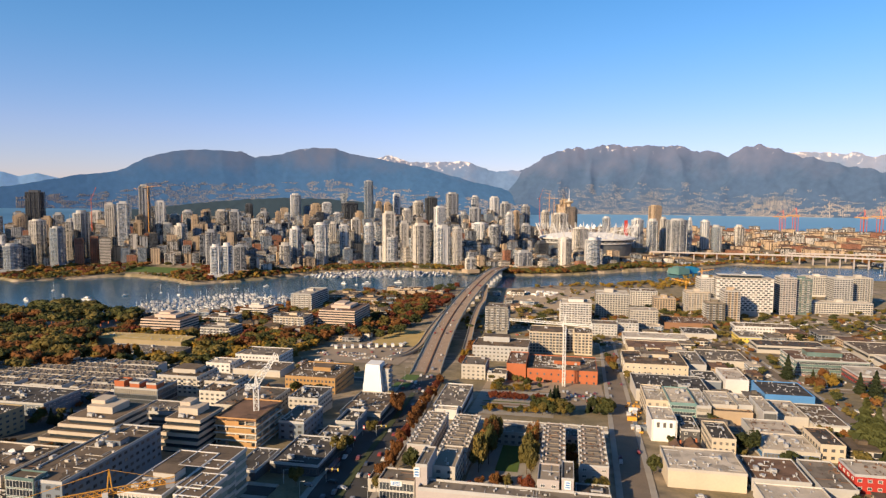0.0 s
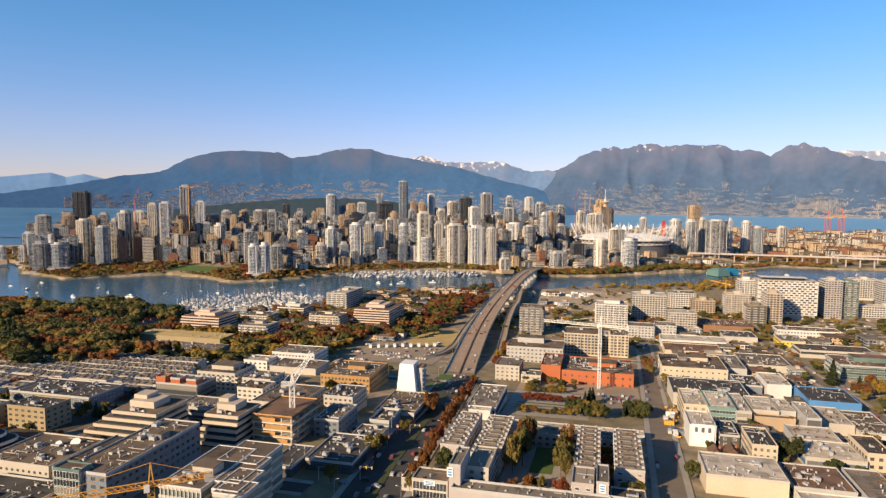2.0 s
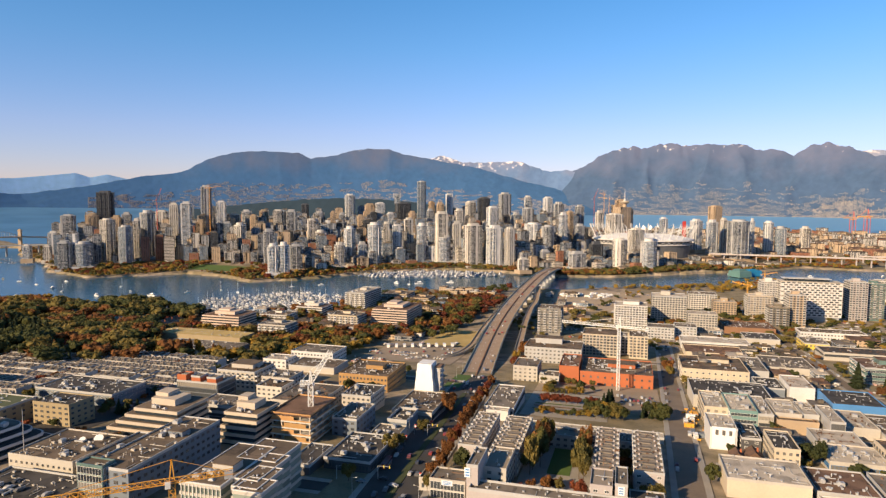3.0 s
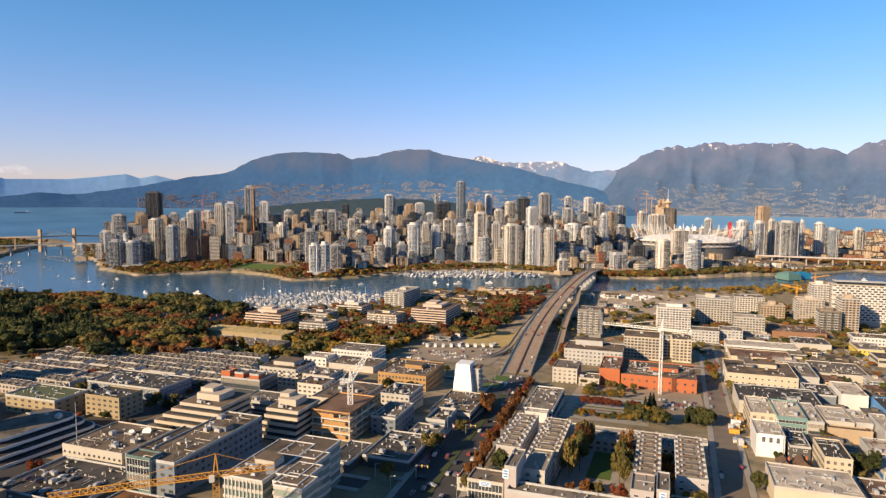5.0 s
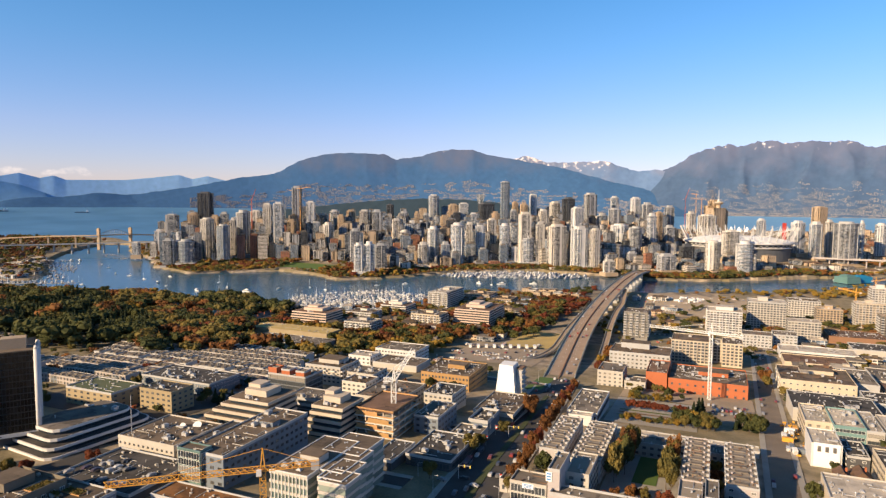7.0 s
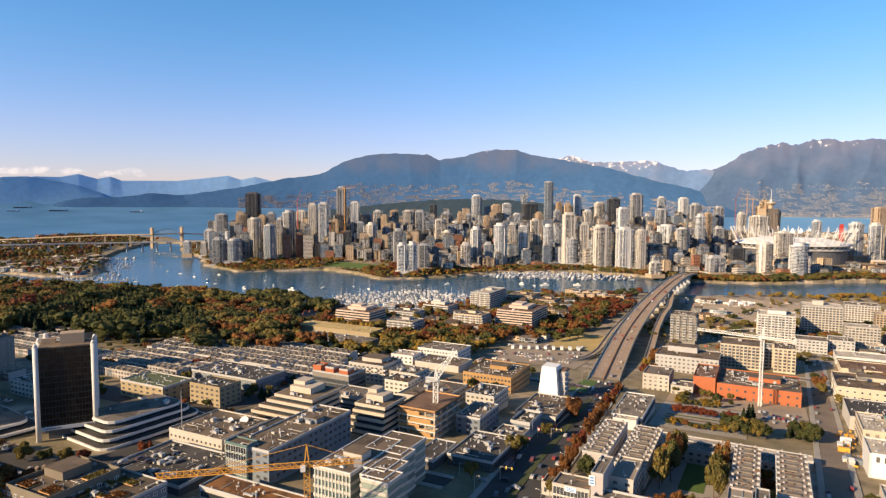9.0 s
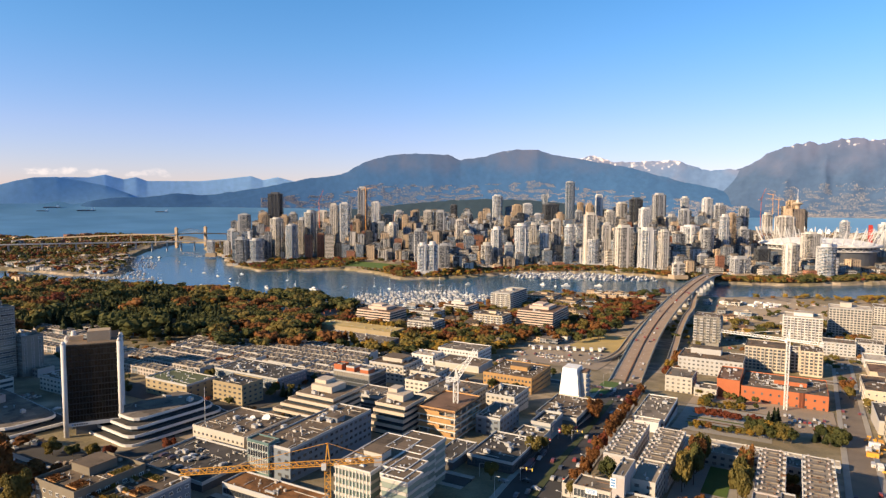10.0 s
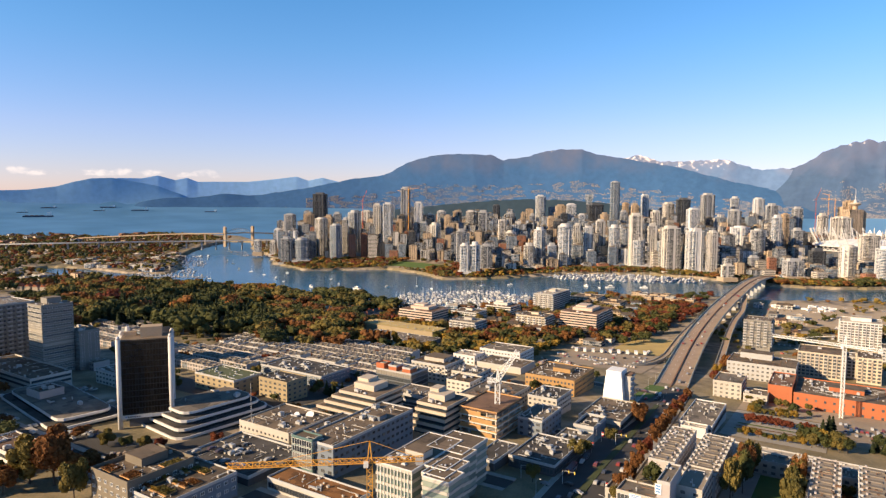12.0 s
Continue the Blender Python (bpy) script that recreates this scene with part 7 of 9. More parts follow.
for x, y, h, tone in ((-118, 262, 9, "olive"), (-112, 300, 11, "olive"), (-111, 310, 9, "olive"), (-108, 345, 8, "olive"), (-106, 392, 11, "orange"), (-108, 402, 12, "orange"), (-110, 412, 10, "orange"), (-118, 420, 9, "olive"),
                     (-88, 560, 10, "orange"), (-92, 575, 11, "red"), (-86, 590, 9, "orange"), (-96, 610, 10, "gold"), (-95, 640, 9, "orange"), (-92, 670, 10, "orange"), (-96, 655, 11, "orange")):
    tree(x, y, h, tone, 0.95, True, "beside the road")
# garden with red rows north of the court, and the lot beside it
for i in range(7):
    tree(-51 + i * 4, 450 + trng.uniform(-0.6, 0.6), 6.4, "red", 1.1, True, "in a planted row")
    tree(-53 + i * 4.4, 478 + i * 0.7, trng.uniform(4.5, 6.5), pick(("gold", 2), ("olive", 2)), 1.0, True, "in a planted row")
for x in (-18.5, -14.5):
    tree(x, 452, 6.2, "red", 1.1, True, "in a planted row")
for i in range(11):
    tree(-51 + i * 3.3, 416 + trng.uniform(-2, 4), trng.uniform(3.5, 6), pick(("olive", 3), ("gold", 2), ("green", 2), ("orange", 1)), 1.1, True, "at the garden's edge")
for i in range(13):
    tree(-19 + i * 1.9, 417 + trng.uniform(-3, 7), trng.uniform(7, 11), pick(("green", 4), ("olive", 3), ("gold", 1)), 0.95, True, "in the small park")
for x, y, h in ((-9, 448, 11), (-6, 453, 13), (-4, 459, 12), (-12, 440, 9)):
    tree(x, y, h, "fir", 1.0, True, "beside the parking lot")
for i in range(9):
    tree(16 + i * 1.9, 428 + trng.uniform(-4, 8), trng.uniform(7, 12), pick(("green", 3), ("fir", 3), ("olive", 1)), 0.95, True, "in the small park")
for i in range(16):
    tree(trng.uniform(-60, -8), trng.uniform(486, 516), trng.uniform(3.5, 7), pick(("green", 2), ("olive", 3), ("gold", 1)), 1.0, True, "by the warehouse yard")
# big trees by the west street
for x, y, h, tone, w in ((-282, 133, 24, "orange", 0.85), (-292, 128, 20, "olive", 0.9), (-262, 131, 16, "olive", 0.7), (-275, 142, 14, "orange", 1.1), (-264, 146, 12, "orange", 1.1), (-300, 140, 15, "orange", 0.9), (-290, 117, 13, "orange", 1.0),
                         (-300, 116, 12, "olive", 1.0), (-292, 181, 7, "olive", 1.2), (-310, 172, 8, "olive", 1.2), (-284, 184, 7, "red", 1.1), (-300, 176, 6, "green", 1.2), (-268, 206, 7, "red", 1.1)):
    tree(x, y, h, tone, w, 2, "by the street")
# dark gardens between the apartment houses and the stepped offices
for i in range(34):
    x, y = trng.uniform(-400, -284), trng.choice((trng.uniform(300, 324), trng.uniform(256, 268)))
    if free(x, y, 2.0):
        tree(x, y, trng.uniform(5, 10), pick(("green", 4), ("fir", 2), ("olive", 2), ("orange", 1)), 1.0, True, "between the apartment houses")
for i in range(20):
    x, y = trng.uniform(-284, -214), trng.choice((trng.uniform(308, 328), trng.uniform(262, 271)))
    if free(x, y, 2.0):
        tree(x, y, trng.uniform(4, 8), pick(("green", 3), ("olive", 2), ("orange", 2)), 1.0, True, "beside the stepped offices")
for i in range(26):
    x, y = trng.uniform(-240, -112), trng.choice((trng.uniform(340, 352), trng.uniform(412, 432), trng.uniform(484, 512)))
    if free(x, y, 2.0) and not on_street(x, y):
        tree(x, y, trng.uniform(5, 9), pick(("green", 3), ("olive", 2), ("orange", 3)), 1.0, True, "between the low blocks")
# conifers and garden trees in the eastern blocks
for x, y, h, tone, w in ((165, 384, 31, "cedar", 1.15), (169, 378, 27, "cedar", 1.1), (192, 595, 23, "fir", 1.0), (236, 536, 22, "fir", 1.1), (207, 580, 13, "fir", 1.0), (98, 359, 13, "green", 1.2), (44, 316, 9, "green", 1.0), (230, 548, 18, "fir", 1.0), (216, 566, 12, "gold", 1.0),
                         (222, 600, 11, "orange", 1.0), (198, 560, 10, "orange", 0.9), (203, 552, 11, "orange", 0.9), (240, 500, 12, "olive", 1.0), (43, 600, 13, "orange", 1.0), (44, 585, 10, "olive", 1.0), (118, 560, 9, "green", 1.2), (150, 400, 9, "olive", 1.1),
                         (158, 345, 8, "green", 1.2), (150, 350, 7, "olive", 1.2), (126, 345, 6, "green", 1.3), (178, 400, 8, "orange", 1.0), (290, 625, 13, "gold", 0.9), (284, 632, 12, "orange", 0.9), (42, 640, 8, "green", 1.0), (60, 366, 6, "green", 1.0), (72, 344, 6, "orange", 1.2), (64, 340, 5, "olive", 1.2)):
    tree(x, y, h, tone, w, True, "between the workshops")
FOOTPRINTS.append((-935, -815, 1200, 1318))
for i in range(10):
    tree(-436 + 8.4 * i + trng.uniform(-2, 2), 512 + trng.uniform(-6, 8), trng.uniform(11, 16), pick(("gold", 3), ("olive", 2), ("orange", 2)), 0.5, True, "before the grass-roofed building")
# belt between the slope and the riverside flats
placed = []


def scatter(n, where, hs, tones, gap, note, sep=6.0, clear=False):
    """Trees at random spots inside a plan outline, keeping apart."""
    xs, ys = [p[0] for p in where], [p[1] for p in where]
    done = 0
    for _ in range(n * 14):
        x, y = trng.uniform(min(xs), max(xs)), trng.uniform(min(ys), max(ys))
        if not inside(x, y, where) or not free(x, y, gap) or (clear and on_street(x, y)) or any((x - u) ** 2 + (y - v) ** 2 < sep * sep for u, v in placed):
            continue
        placed.append((x, y))
        tree(x, y, trng.uniform(*hs), pick(*tones), trng.uniform(0.95, 1.3), False, note)
        done += 1
        if done >= n:
            return


scatter(95, [(-420, 512), (-345, 590), (-230, 660), (-190, 720), (-186, 820), (-200, 940), (-250, 900), (-250, 810), (-310, 700), (-360, 630), (-400, 600), (-470, 540)], (9, 15), (("green", 3), ("olive", 3), ("orange", 3), ("red", 1.5)), 2, "beside the riverside flats", 6)
# the wooded park and far green belts: past counting, one object for each tone
def woods(name, label, outline, n, hs, tones, seed, sep=7.0, leaves=190, gap=2.0):
    r = random.Random(seed)
    xs, ys = [p[0] for p in outline], [p[1] for p in outline]
    groups, cells = {}, set()
    tries = 0
    while n and tries < 60000:
        tries += 1
        x, y = r.uniform(min(xs), max(xs)), r.uniform(min(ys), max(ys))
        cell = (int(x / sep), int(y / sep))
        if cell in cells or not inside(x, y, outline) or not free(x, y, gap):
            continue
        cells.add(cell)
        n -= 1
        patch = noise.noise(Vector((x * 0.012, y * 0.012, seed)))
        v = min(0.999, max(0.0, r.random() * 0.8 + 0.1 + patch * 0.3))
        total, acc, tone = sum(w for _, w in tones), 0.0, tones[-1][0]
        for t, w in tones:
            acc += w / total
            if v < acc:
                tone = t
                break
        groups.setdefault(tone, []).append((x, y, r.uniform(*hs), r.uniform(0, 6.28), r.uniform(0.85, 1.1) * (1.0 if tone == "fir" else 1.42), r.randrange(3)))
    for tone, items in groups.items():
        protos = [crown_mesh("conifer" if tone == "fir" else "round", leaves, 50 + k, 1.5 if leaves > 60 else 1.9) for k in range(3)]
        protos = [(np.array(p.v), np.array(p.f)) for p in protos]
        vs, fs, off = [], [], 0
        for x, y, h, t, w, k in items:
            v, f = protos[k]
            c, s2 = math.cos(t), math.sin(t)
            vs.append(np.stack([x + h * w * (c * v[:, 0] - s2 * v[:, 1]), y + h * w * (s2 * v[:, 0] + c * v[:, 1]), slope(x, y) + h * v[:, 2] - 0.1 * h], 1))
            fs.append(f + off)
            off += len(v)
        me = bpy.data.meshes.new(name)
        me.from_pydata(np.concatenate(vs).tolist(), [], np.concatenate(fs).tolist())
        me.materials.append(LEAVES[tone])
        tagged(new(name, me), label.replace("TONE", {"fir": "dark conifer", "green": "green leafy", "olive": "olive-yellow", "orange": "orange autumn", "red": "red autumn", "gold": "golden autumn"}[tone]), "woods", kind="stuff")


PARK_HOUSES = [(-594, 638, "teal"), (-588, 654, "teal"), (-580, 668, "teal"), (-604, 652, "teal"), (-634, 630, "red"), (-642, 650, "red"), (-626, 644, "red"), (-524, 622, "white"), (-530, 640, "white"), (-536, 660, "white"), (-540, 678, "white")]
for x, y, tone in PARK_HOUSES:
    FOOTPRINTS.append((x - 8, x + 13, y - 16, y + 7))
PARK = "TONE trees of the wooded waterside park"
woods("woods", PARK, [(-690, 350), (-863, 520), (-955, 677), (-879, 699), (-720, 610), (-591, 536), (-500, 461), (-555, 392), (-634, 363)], 330, (18, 27), (("fir", 6.0), ("green", 2.0), ("olive", 1.0), ("orange", 0.5)), 3, 12.0, 130)
woods("woods", PARK, [(-833, 690), (-862, 768), (-772, 749), (-682, 696), (-645, 604), (-719, 610)], 60, (17, 24), (("green", 2), ("olive", 3), ("gold", 0.8), ("orange", 1.6)), 30, 14.0, 130)
woods("woods", PARK, [(-682, 696), (-645, 604), (-632, 572), (-540, 640), (-560, 668), (-633, 670)], 40, (14, 20), (("fir", 1), ("green", 2), ("orange", 2.0), ("red", 1.2)), 31, 13.0, 130)
woods("woods", PARK, [(-768, 800), (-665, 796), (-560, 750), (-526, 690), (-536, 645), (-633, 670), (-682, 700)], 64, (17, 24), (("fir", 2), ("green", 4), ("olive", 1.6), ("orange", 0.8)), 32, 13.5, 130)
woods("woods", PARK, [(-496, 420), (-591, 530), (-632, 572), (-553, 655), (-398, 530), (-380, 480), (-451, 408)], 104, (15, 22), (("fir", 1.2), ("green", 3.0), ("olive", 2.6), ("orange", 2.0), ("red", 0.9)), 4, 13.0, 130)
woods("woods", PARK, [(-955, 677), (-1110, 690), (-1011, 735), (-889, 745), (-862, 768), (-833, 690), (-879, 699)], 70, (12, 19), (("green", 2), ("olive", 3), ("gold", 1), ("orange", 2)), 33, 11.0, 120)
woods("woods", PARK, [(-690, 350), (-640, 330), (-660, 290), (-820, 330), (-1120, 560), (-1110, 690), (-955, 677), (-863, 520)], 200, (13, 20), (("green", 2.6), ("olive", 2), ("orange", 2.6), ("red", 1.0)), 34, 13.0, 120)
NORTH = CREEK[34:52]
woods("woods", "TONE trees along the northern sea wall", [(x * 1.002, y * 1.002) for x, y in NORTH] + [(x * 1.035, y * 1.035) for x, y in reversed(NORTH)], 1000, (5, 10), (("green", 3), ("olive", 2.5), ("gold", 1.5), ("orange", 2), ("red", 1)), 35, 7.0, 34, 1.0)
WEST = (("green", 3), ("olive", 3), ("orange", 2.4), ("red", 0.7), ("fir", 1.6))
woods("woods", "TONE trees between the far western houses", [(-900, 250), (-1150, 560), (-1130, 690), (-1314, 725), (-1620, 690), (-1720, 650), (-1700, 250), (-1500, 200)], 520, (12, 20), WEST, 5, 11.0, 60)
woods("woods", "TONE trees on the island and its banks", [(-1290, 840), (-1340, 815), (-1480, 815), (-1610, 790), (-1620, 690), (-1740, 680), (-1800, 1250), (-1560, 1080), (-1350, 935)], 420, (9, 16), WEST, 6, 10.0, 45, 0.0)
woods("woods", "TONE trees between the far western houses", [(-1740, 680), (-1740, 1180), (-1890, 1420), (-1970, 1600), (-2500, 1700), (-3050, 1350), (-2900, 700), (-1900, 500)], 1800, (12, 20), WEST, 7, 12.0, 30, 0.0)
woods("woods", "TONE trees on the far northern bank", [(-1230, 1140), (-1390, 1275), (-1560, 1372), (-1690, 1465), (-1790, 1620), (-1600, 1640), (-1450, 1480), (-1260, 1330)], 150, (8, 14), WEST, 26, 9.0, 70, 2.0)
woods("woods", "TONE trees of the north shore park", [(-1190, 1110), (-1060, 1090), (-930, 1215), (-815, 1190), (-720, 1130), (-650, 1175), (-560, 1360), (-680, 1300), (-800, 1330), (-960, 1330), (-1200, 1240)], 400, (9, 14),
      (("gold", 3), ("olive", 3), ("orange", 2.5), ("red", 1.6), ("green", 2)), 8, 6.5, 80, 4.0)
woods("woods", "TONE trees along the northern quay", [(-560, 1350), (-380, 1450), (-230, 1435), (-115, 1398), (-2, 1432), (126, 1530), (240, 1600), (220, 1640), (100, 1570), (-120, 1440), (-380, 1480), (-560, 1400)], 330, (9, 14),
      (("green", 3), ("olive", 2.5), ("orange", 2), ("gold", 1)), 9, 6.5, 80, 4.0)
woods("woods", "TONE trees on the yards by the water", [(-90, 1160), (0, 1240), (110, 1285), (200, 1350), (290, 1470), (330, 1400), (250, 1280), (140, 1200), (60, 1230), (-40, 1200)], 130, (5, 10),
      (("gold", 4), ("olive", 3), ("orange", 1)), 10, 6.5, 110)
woods("woods", "TONE trees below the elevated road", [(300, 1870), (560, 1840), (800, 1770), (1200, 1650), (1300, 1900), (900, 2060), (400, 2060)], 420, (9, 15), (("olive", 3), ("orange", 3), ("green", 2)), 11, 9.0, 70)
woods("woods", "TONE trees around the workshops", [(50, 250), (280, 250), (520, 700), (520, 960), (200, 990), (60, 990)], 430, (4, 9), (("green", 3), ("olive", 3), ("orange", 1.5), ("fir", 1)), 12, 7.0, 110, 1.0)
woods("woods", "TONE trees among the terraced houses", [(-470, 262), (-300, 262), (-290, 330), (-310, 450), (-420, 520), (-680, 420), (-660, 240), (-560, 262)], 190, (4, 8), (("green", 3), ("olive", 2), ("orange", 2), ("red", 1.5)), 13, 7.0, 115, -1.0)
woods("woods", "TONE trees on the downtown streets", [(-1500, 1400), (-1200, 1330), (-900, 1400), (-600, 1440), (-200, 1480), (100, 1600), (100, 1900), (-600, 1900), (-1300, 1900)], 700, (7, 12), (("green", 3), ("olive", 2), ("orange", 1.4), ("red", 0.7)), 14, 9.0, 60, 3.0)
woods("woods", "TONE trees of the forested far park", [(-1900, 2300), (-1350, 2400), (-900, 2800), (-1000, 3050), (-1600, 3020), (-2100, 2500)], 500, (20, 30), (("fir", 5), ("green", 3)), 15, 16.0, 70, 0.0)
woods("woods", "TONE trees beside the bridge", [(-186, 820), (-180, 1000), (-200, 1190), (-260, 1090), (-250, 900)], 90, (8, 13), (("green", 1), ("orange", 2), ("red", 3)), 16, 7.0, 190)
woods("woods", "TONE trees at the park's edge", [(-520, 470), (-400, 520), (-480, 640), (-640, 740), (-700, 640)], 140, (10, 16), (("green", 2), ("olive", 2), ("orange", 3), ("red", 2)), 17, 8.0, 150)
woods("woods", "TONE trees between the riverside flats", [(-560, 640), (-420, 560), (-230, 680), (-200, 760), (-210, 1000), (-330, 1090), (-440, 1000), (-520, 830)], 330, (7, 13), (("green", 3), ("olive", 3), ("orange", 3), ("red", 1.0)), 18, 8.0, 140)
woods("woods", "TONE trees along the yards", [(-110, 760), (60, 700), (200, 780), (500, 900), (520, 1100), (200, 1100), (0, 960)], 160, (5, 10), (("green", 2), ("olive", 3), ("orange", 1), ("gold", 1)), 19, 9.0, 130)
woods("woods", "TONE trees on the western slope", [(-300, 100), (-420, 100), (-700, 200), (-900, 330), (-700, 330), (-480, 200), (-300, 165)], 120, (6, 12), (("green", 2), ("olive", 2), ("orange", 2), ("red", 1)), 20, 9.0, 190)
woods("woods", "TONE shrubs and small trees between the yards", [(-110, 760), (40, 700), (500, 700), (520, 1150), (300, 1180), (0, 1180)], 300, (3, 8), (("olive", 3), ("gold", 2), ("green", 2), ("orange", 1)), 27, 8.0, 70, 1.0)
woods("woods", "TONE trees round the grass-roofed building", [(-500, 500), (-330, 478), (-250, 560), (-262, 660), (-380, 640), (-500, 640)], 110, (9, 16), (("olive", 3), ("gold", 1.6), ("green", 3), ("orange", 2)), 28, 8.0, 150, 1.0)
woods("woods", "TONE trees along the yard's edge", [(-150, 800), (-100, 760), (60, 940), (200, 960), (190, 1000), (40, 990), (-110, 960)], 70, (5, 10), (("olive", 3), ("gold", 1), ("green", 2)), 29, 9.0, 130, 1.0)


# ---- the far quarters: low houses, warehouses, suburbs, clouds ----
frng = random.Random(31)
FAR_KINDS = [(F_CREAM, ROOFT), (F_TAN, ROOFB), (F_WHITE, ROOFW), (F_GREY, ROOFG), (F_OFFICE, ROOFG)]
FAR_WORDS = {"tower_cream": "cream low-rise building with a flat roof", "tower_tan": "tan brick low-rise building with a flat roof", "tower_white": "white low-rise building with a pale roof",
             "block_red_brick": "red brick low-rise building with a flat roof", "tower_grey": "grey low-rise building with a flat roof", "office_bands": "pale low-rise office with window strips"}


FAR_PACK = {}


def low_quarter(outline, n, size, heights, group, turn, kinds=FAR_KINDS, gap=26.0, near=None):
    """Plain low buildings with walls, roof and rooftop box, spread over a quarter."""
    xs, ys, spots = [p[0] for p in outline], [p[1] for p in outline], []
    for _ in range(n * 25):
        if len(spots) >= n:
            break
        x, y = frng.uniform(min(xs), max(xs)), frng.uniform(min(ys), max(ys))
        if not inside(x, y, outline) or not free(x, y, 6) or (near and on_street(x, y, 8)) or any((x - u) ** 2 + (y - v) ** 2 < gap * gap for u, v in spots):
            continue
        spots.append((x, y))
        face, roof = frng.choice(kinds)
        a, b, h = frng.uniform(*size), frng.uniform(*size), frng.uniform(*heights)
        wall, lid = Shape().box(0, 0, 0, a, b, h + 1), Shape().box(0, 0, h + 1, a + 0.6, b + 0.6, 0.6).box(a * 0.15, b * 0.1, h + 1.6, a * 0.3, b * 0.25, 2.0)
        m = pose(x, y, slope(x, y) - 1, 0, 0, turn)
        if math.hypot(x, y) > 1350:
            w2, l2 = FAR_PACK.setdefault(face.name, (Shape(), Shape(), face, roof))[:2]
            w2.box(x, y, slope(x, y) - 1, a, b, h + 1, turn)
            l2.box(x, y, slope(x, y) + h, a + 0.6, b + 0.6, 0.6, turn).box(x + a * 0.15, y + b * 0.1, slope(x, y) + h + 0.6, a * 0.3, b * 0.25, 2.0, turn)
        elif math.hypot(x, y) > 1100:
            tagged(part("low_building", two_tone("low_building", wall, lid, (face, roof)), None, m=m), FAR_WORDS[face.name], "building", group)
        else:
            t = thing("low_building", m, FAR_WORDS[face.name], "building", group)
            part("wall", wall, face, t)
            part("roof", lid, roof, t)


low_quarter([(-2120, 700), (-2200, 1400), (-2500, 1600), (-3000, 1250), (-2800, 700)], 44, (16, 34), (8, 18), "western quarter houses", 0, [(F_TAN, ROOFB), (F_BRICK, ROOFB), (F_GREY, ROOFG), (F_CREAM, ROOFT)], gap=30)
REDROOF = plain("red_tile_roof", (0.40, 0.13, 0.06), 0.9)
for i in range(9):
    x, y = -1120 + i * 9, 470 + i * 7
    t = thing("row_house", pose(x, y, slope(x, y) - 1, 0, 0, 38), "row house with a steep red tile roof", "house", "red roofed houses")
    part("wall", Shape().box(0, 0, 0, 8, 10, 7), STUCCO, t)
    r = Shape()
    r.v = [(-4.3, -5.3, 7), (4.3, -5.3, 7), (4.3, 5.3, 7), (-4.3, 5.3, 7), (0, -5.3, 10.6), (0, 5.3, 10.6)]
    r.f = [(0, 1, 4), (2, 3, 5), (1, 2, 5, 4), (3, 0, 4, 5), (0, 3, 2, 1)]
    part("roof", r, REDROOF, t)
PALEROOF = [(F_WHITE, ROOFW), (F_CREAM, ROOFW), (F_GREY, ROOFG), (F_WHITE, ROOFW)]
low_quarter([(-1300, 840), (-1480, 815), (-1620, 800), (-1680, 1160), (-1560, 1080), (-1350, 930)], 34, (18, 44), (5, 10), "island sheds", 20, PALEROOF, 30)
low_quarter([(-1720, 700), (-1720, 1180), (-1960, 1420), (-2120, 1500), (-2300, 1000), (-2000, 640)], 60, (12, 24), (6, 12), "western waterside houses", 20, [(F_TAN, ROOFB), (F_BRICK, ROOFB), (F_GREY, ROOFG), (F_CREAM, ROOFT)], gap=26)
low_quarter([(-940, 220), (-1250, 560), (-1250, 690), (-1700, 640), (-1700, 250)], 70, (14, 30), (7, 16), "western slope houses", 0, gap=26)
low_quarter([(-480, 700), (-460, 860), (-400, 960), (-440, 1010), (-520, 830), (-590, 770)], 14, (12, 24), (5, 10), "marina houses", 20, gap=18)
WARM = [(F_TAN, ROOFW), (F_CREAM, ROOFW), (F_TAN, ROOFB), (F_CREAM, ROOFW), (F_BRICK, ROOFW)]
low_quarter([(330, 1990), (700, 1930), (1500, 1740), (1900, 2500), (1500, 3200), (700, 3480), (250, 3300), (380, 2400)], 330, (24, 52), (9, 26), "eastern warehouses", 10, WARM, 38)
low_quarter([(60, 1620), (330, 1700), (420, 1790), (260, 1830), (60, 1720)], 14, (18, 40), (6, 12), "stadium quarter sheds", 0, gap=34)
low_quarter([(560, 1760), (800, 1790), (1100, 1660), (1100, 1600), (800, 1770)], 10, (20, 50), (5, 9), "quayside sheds", 0, gap=40)
low_quarter([(190, 260), (500, 500), (520, 960), (300, 930), (200, 920), (192, 400)], 34, (16, 36), (5, 9), "eastern workshops", 0, gap=34, near=True)
low_quarter([(54, 260), (180, 250), (184, 830), (60, 830)], 26, (10, 20), (4, 8), "eastern workshops", 0, gap=18, near=True)
low_quarter([(-300, 600), (-200, 680), (-220, 720), (-300, 660)], 5, (12, 26), (4, 6), "riverside sheds", 0, gap=22, near=True)
low_quarter([(-200, 1000), (-110, 1180), (-80, 780), (-20, 880), (-40, 1150)], 8, (10, 24), (4, 7), "yard sheds", 0, gap=24, near=True)


low_quarter([(-440, 640), (-262, 660), (-212, 900), (-330, 1050), (-430, 980), (-420, 760)], 34, (9, 19), (5, 11), "riverside houses", 20, [(F_CREAM, ROOFT), (F_TAN, ROOFT), (F_CREAM, ROOFB), (F_WHITE, ROOFT)], 15)
for wall, lid, face, roof in FAR_PACK.values():
    tagged(part("low_building", two_tone("low_building", wall, lid, (face, roof)), None), FAR_WORDS[face.name].replace("building", "buildings of the far quarters"), "buildings", kind="stuff")


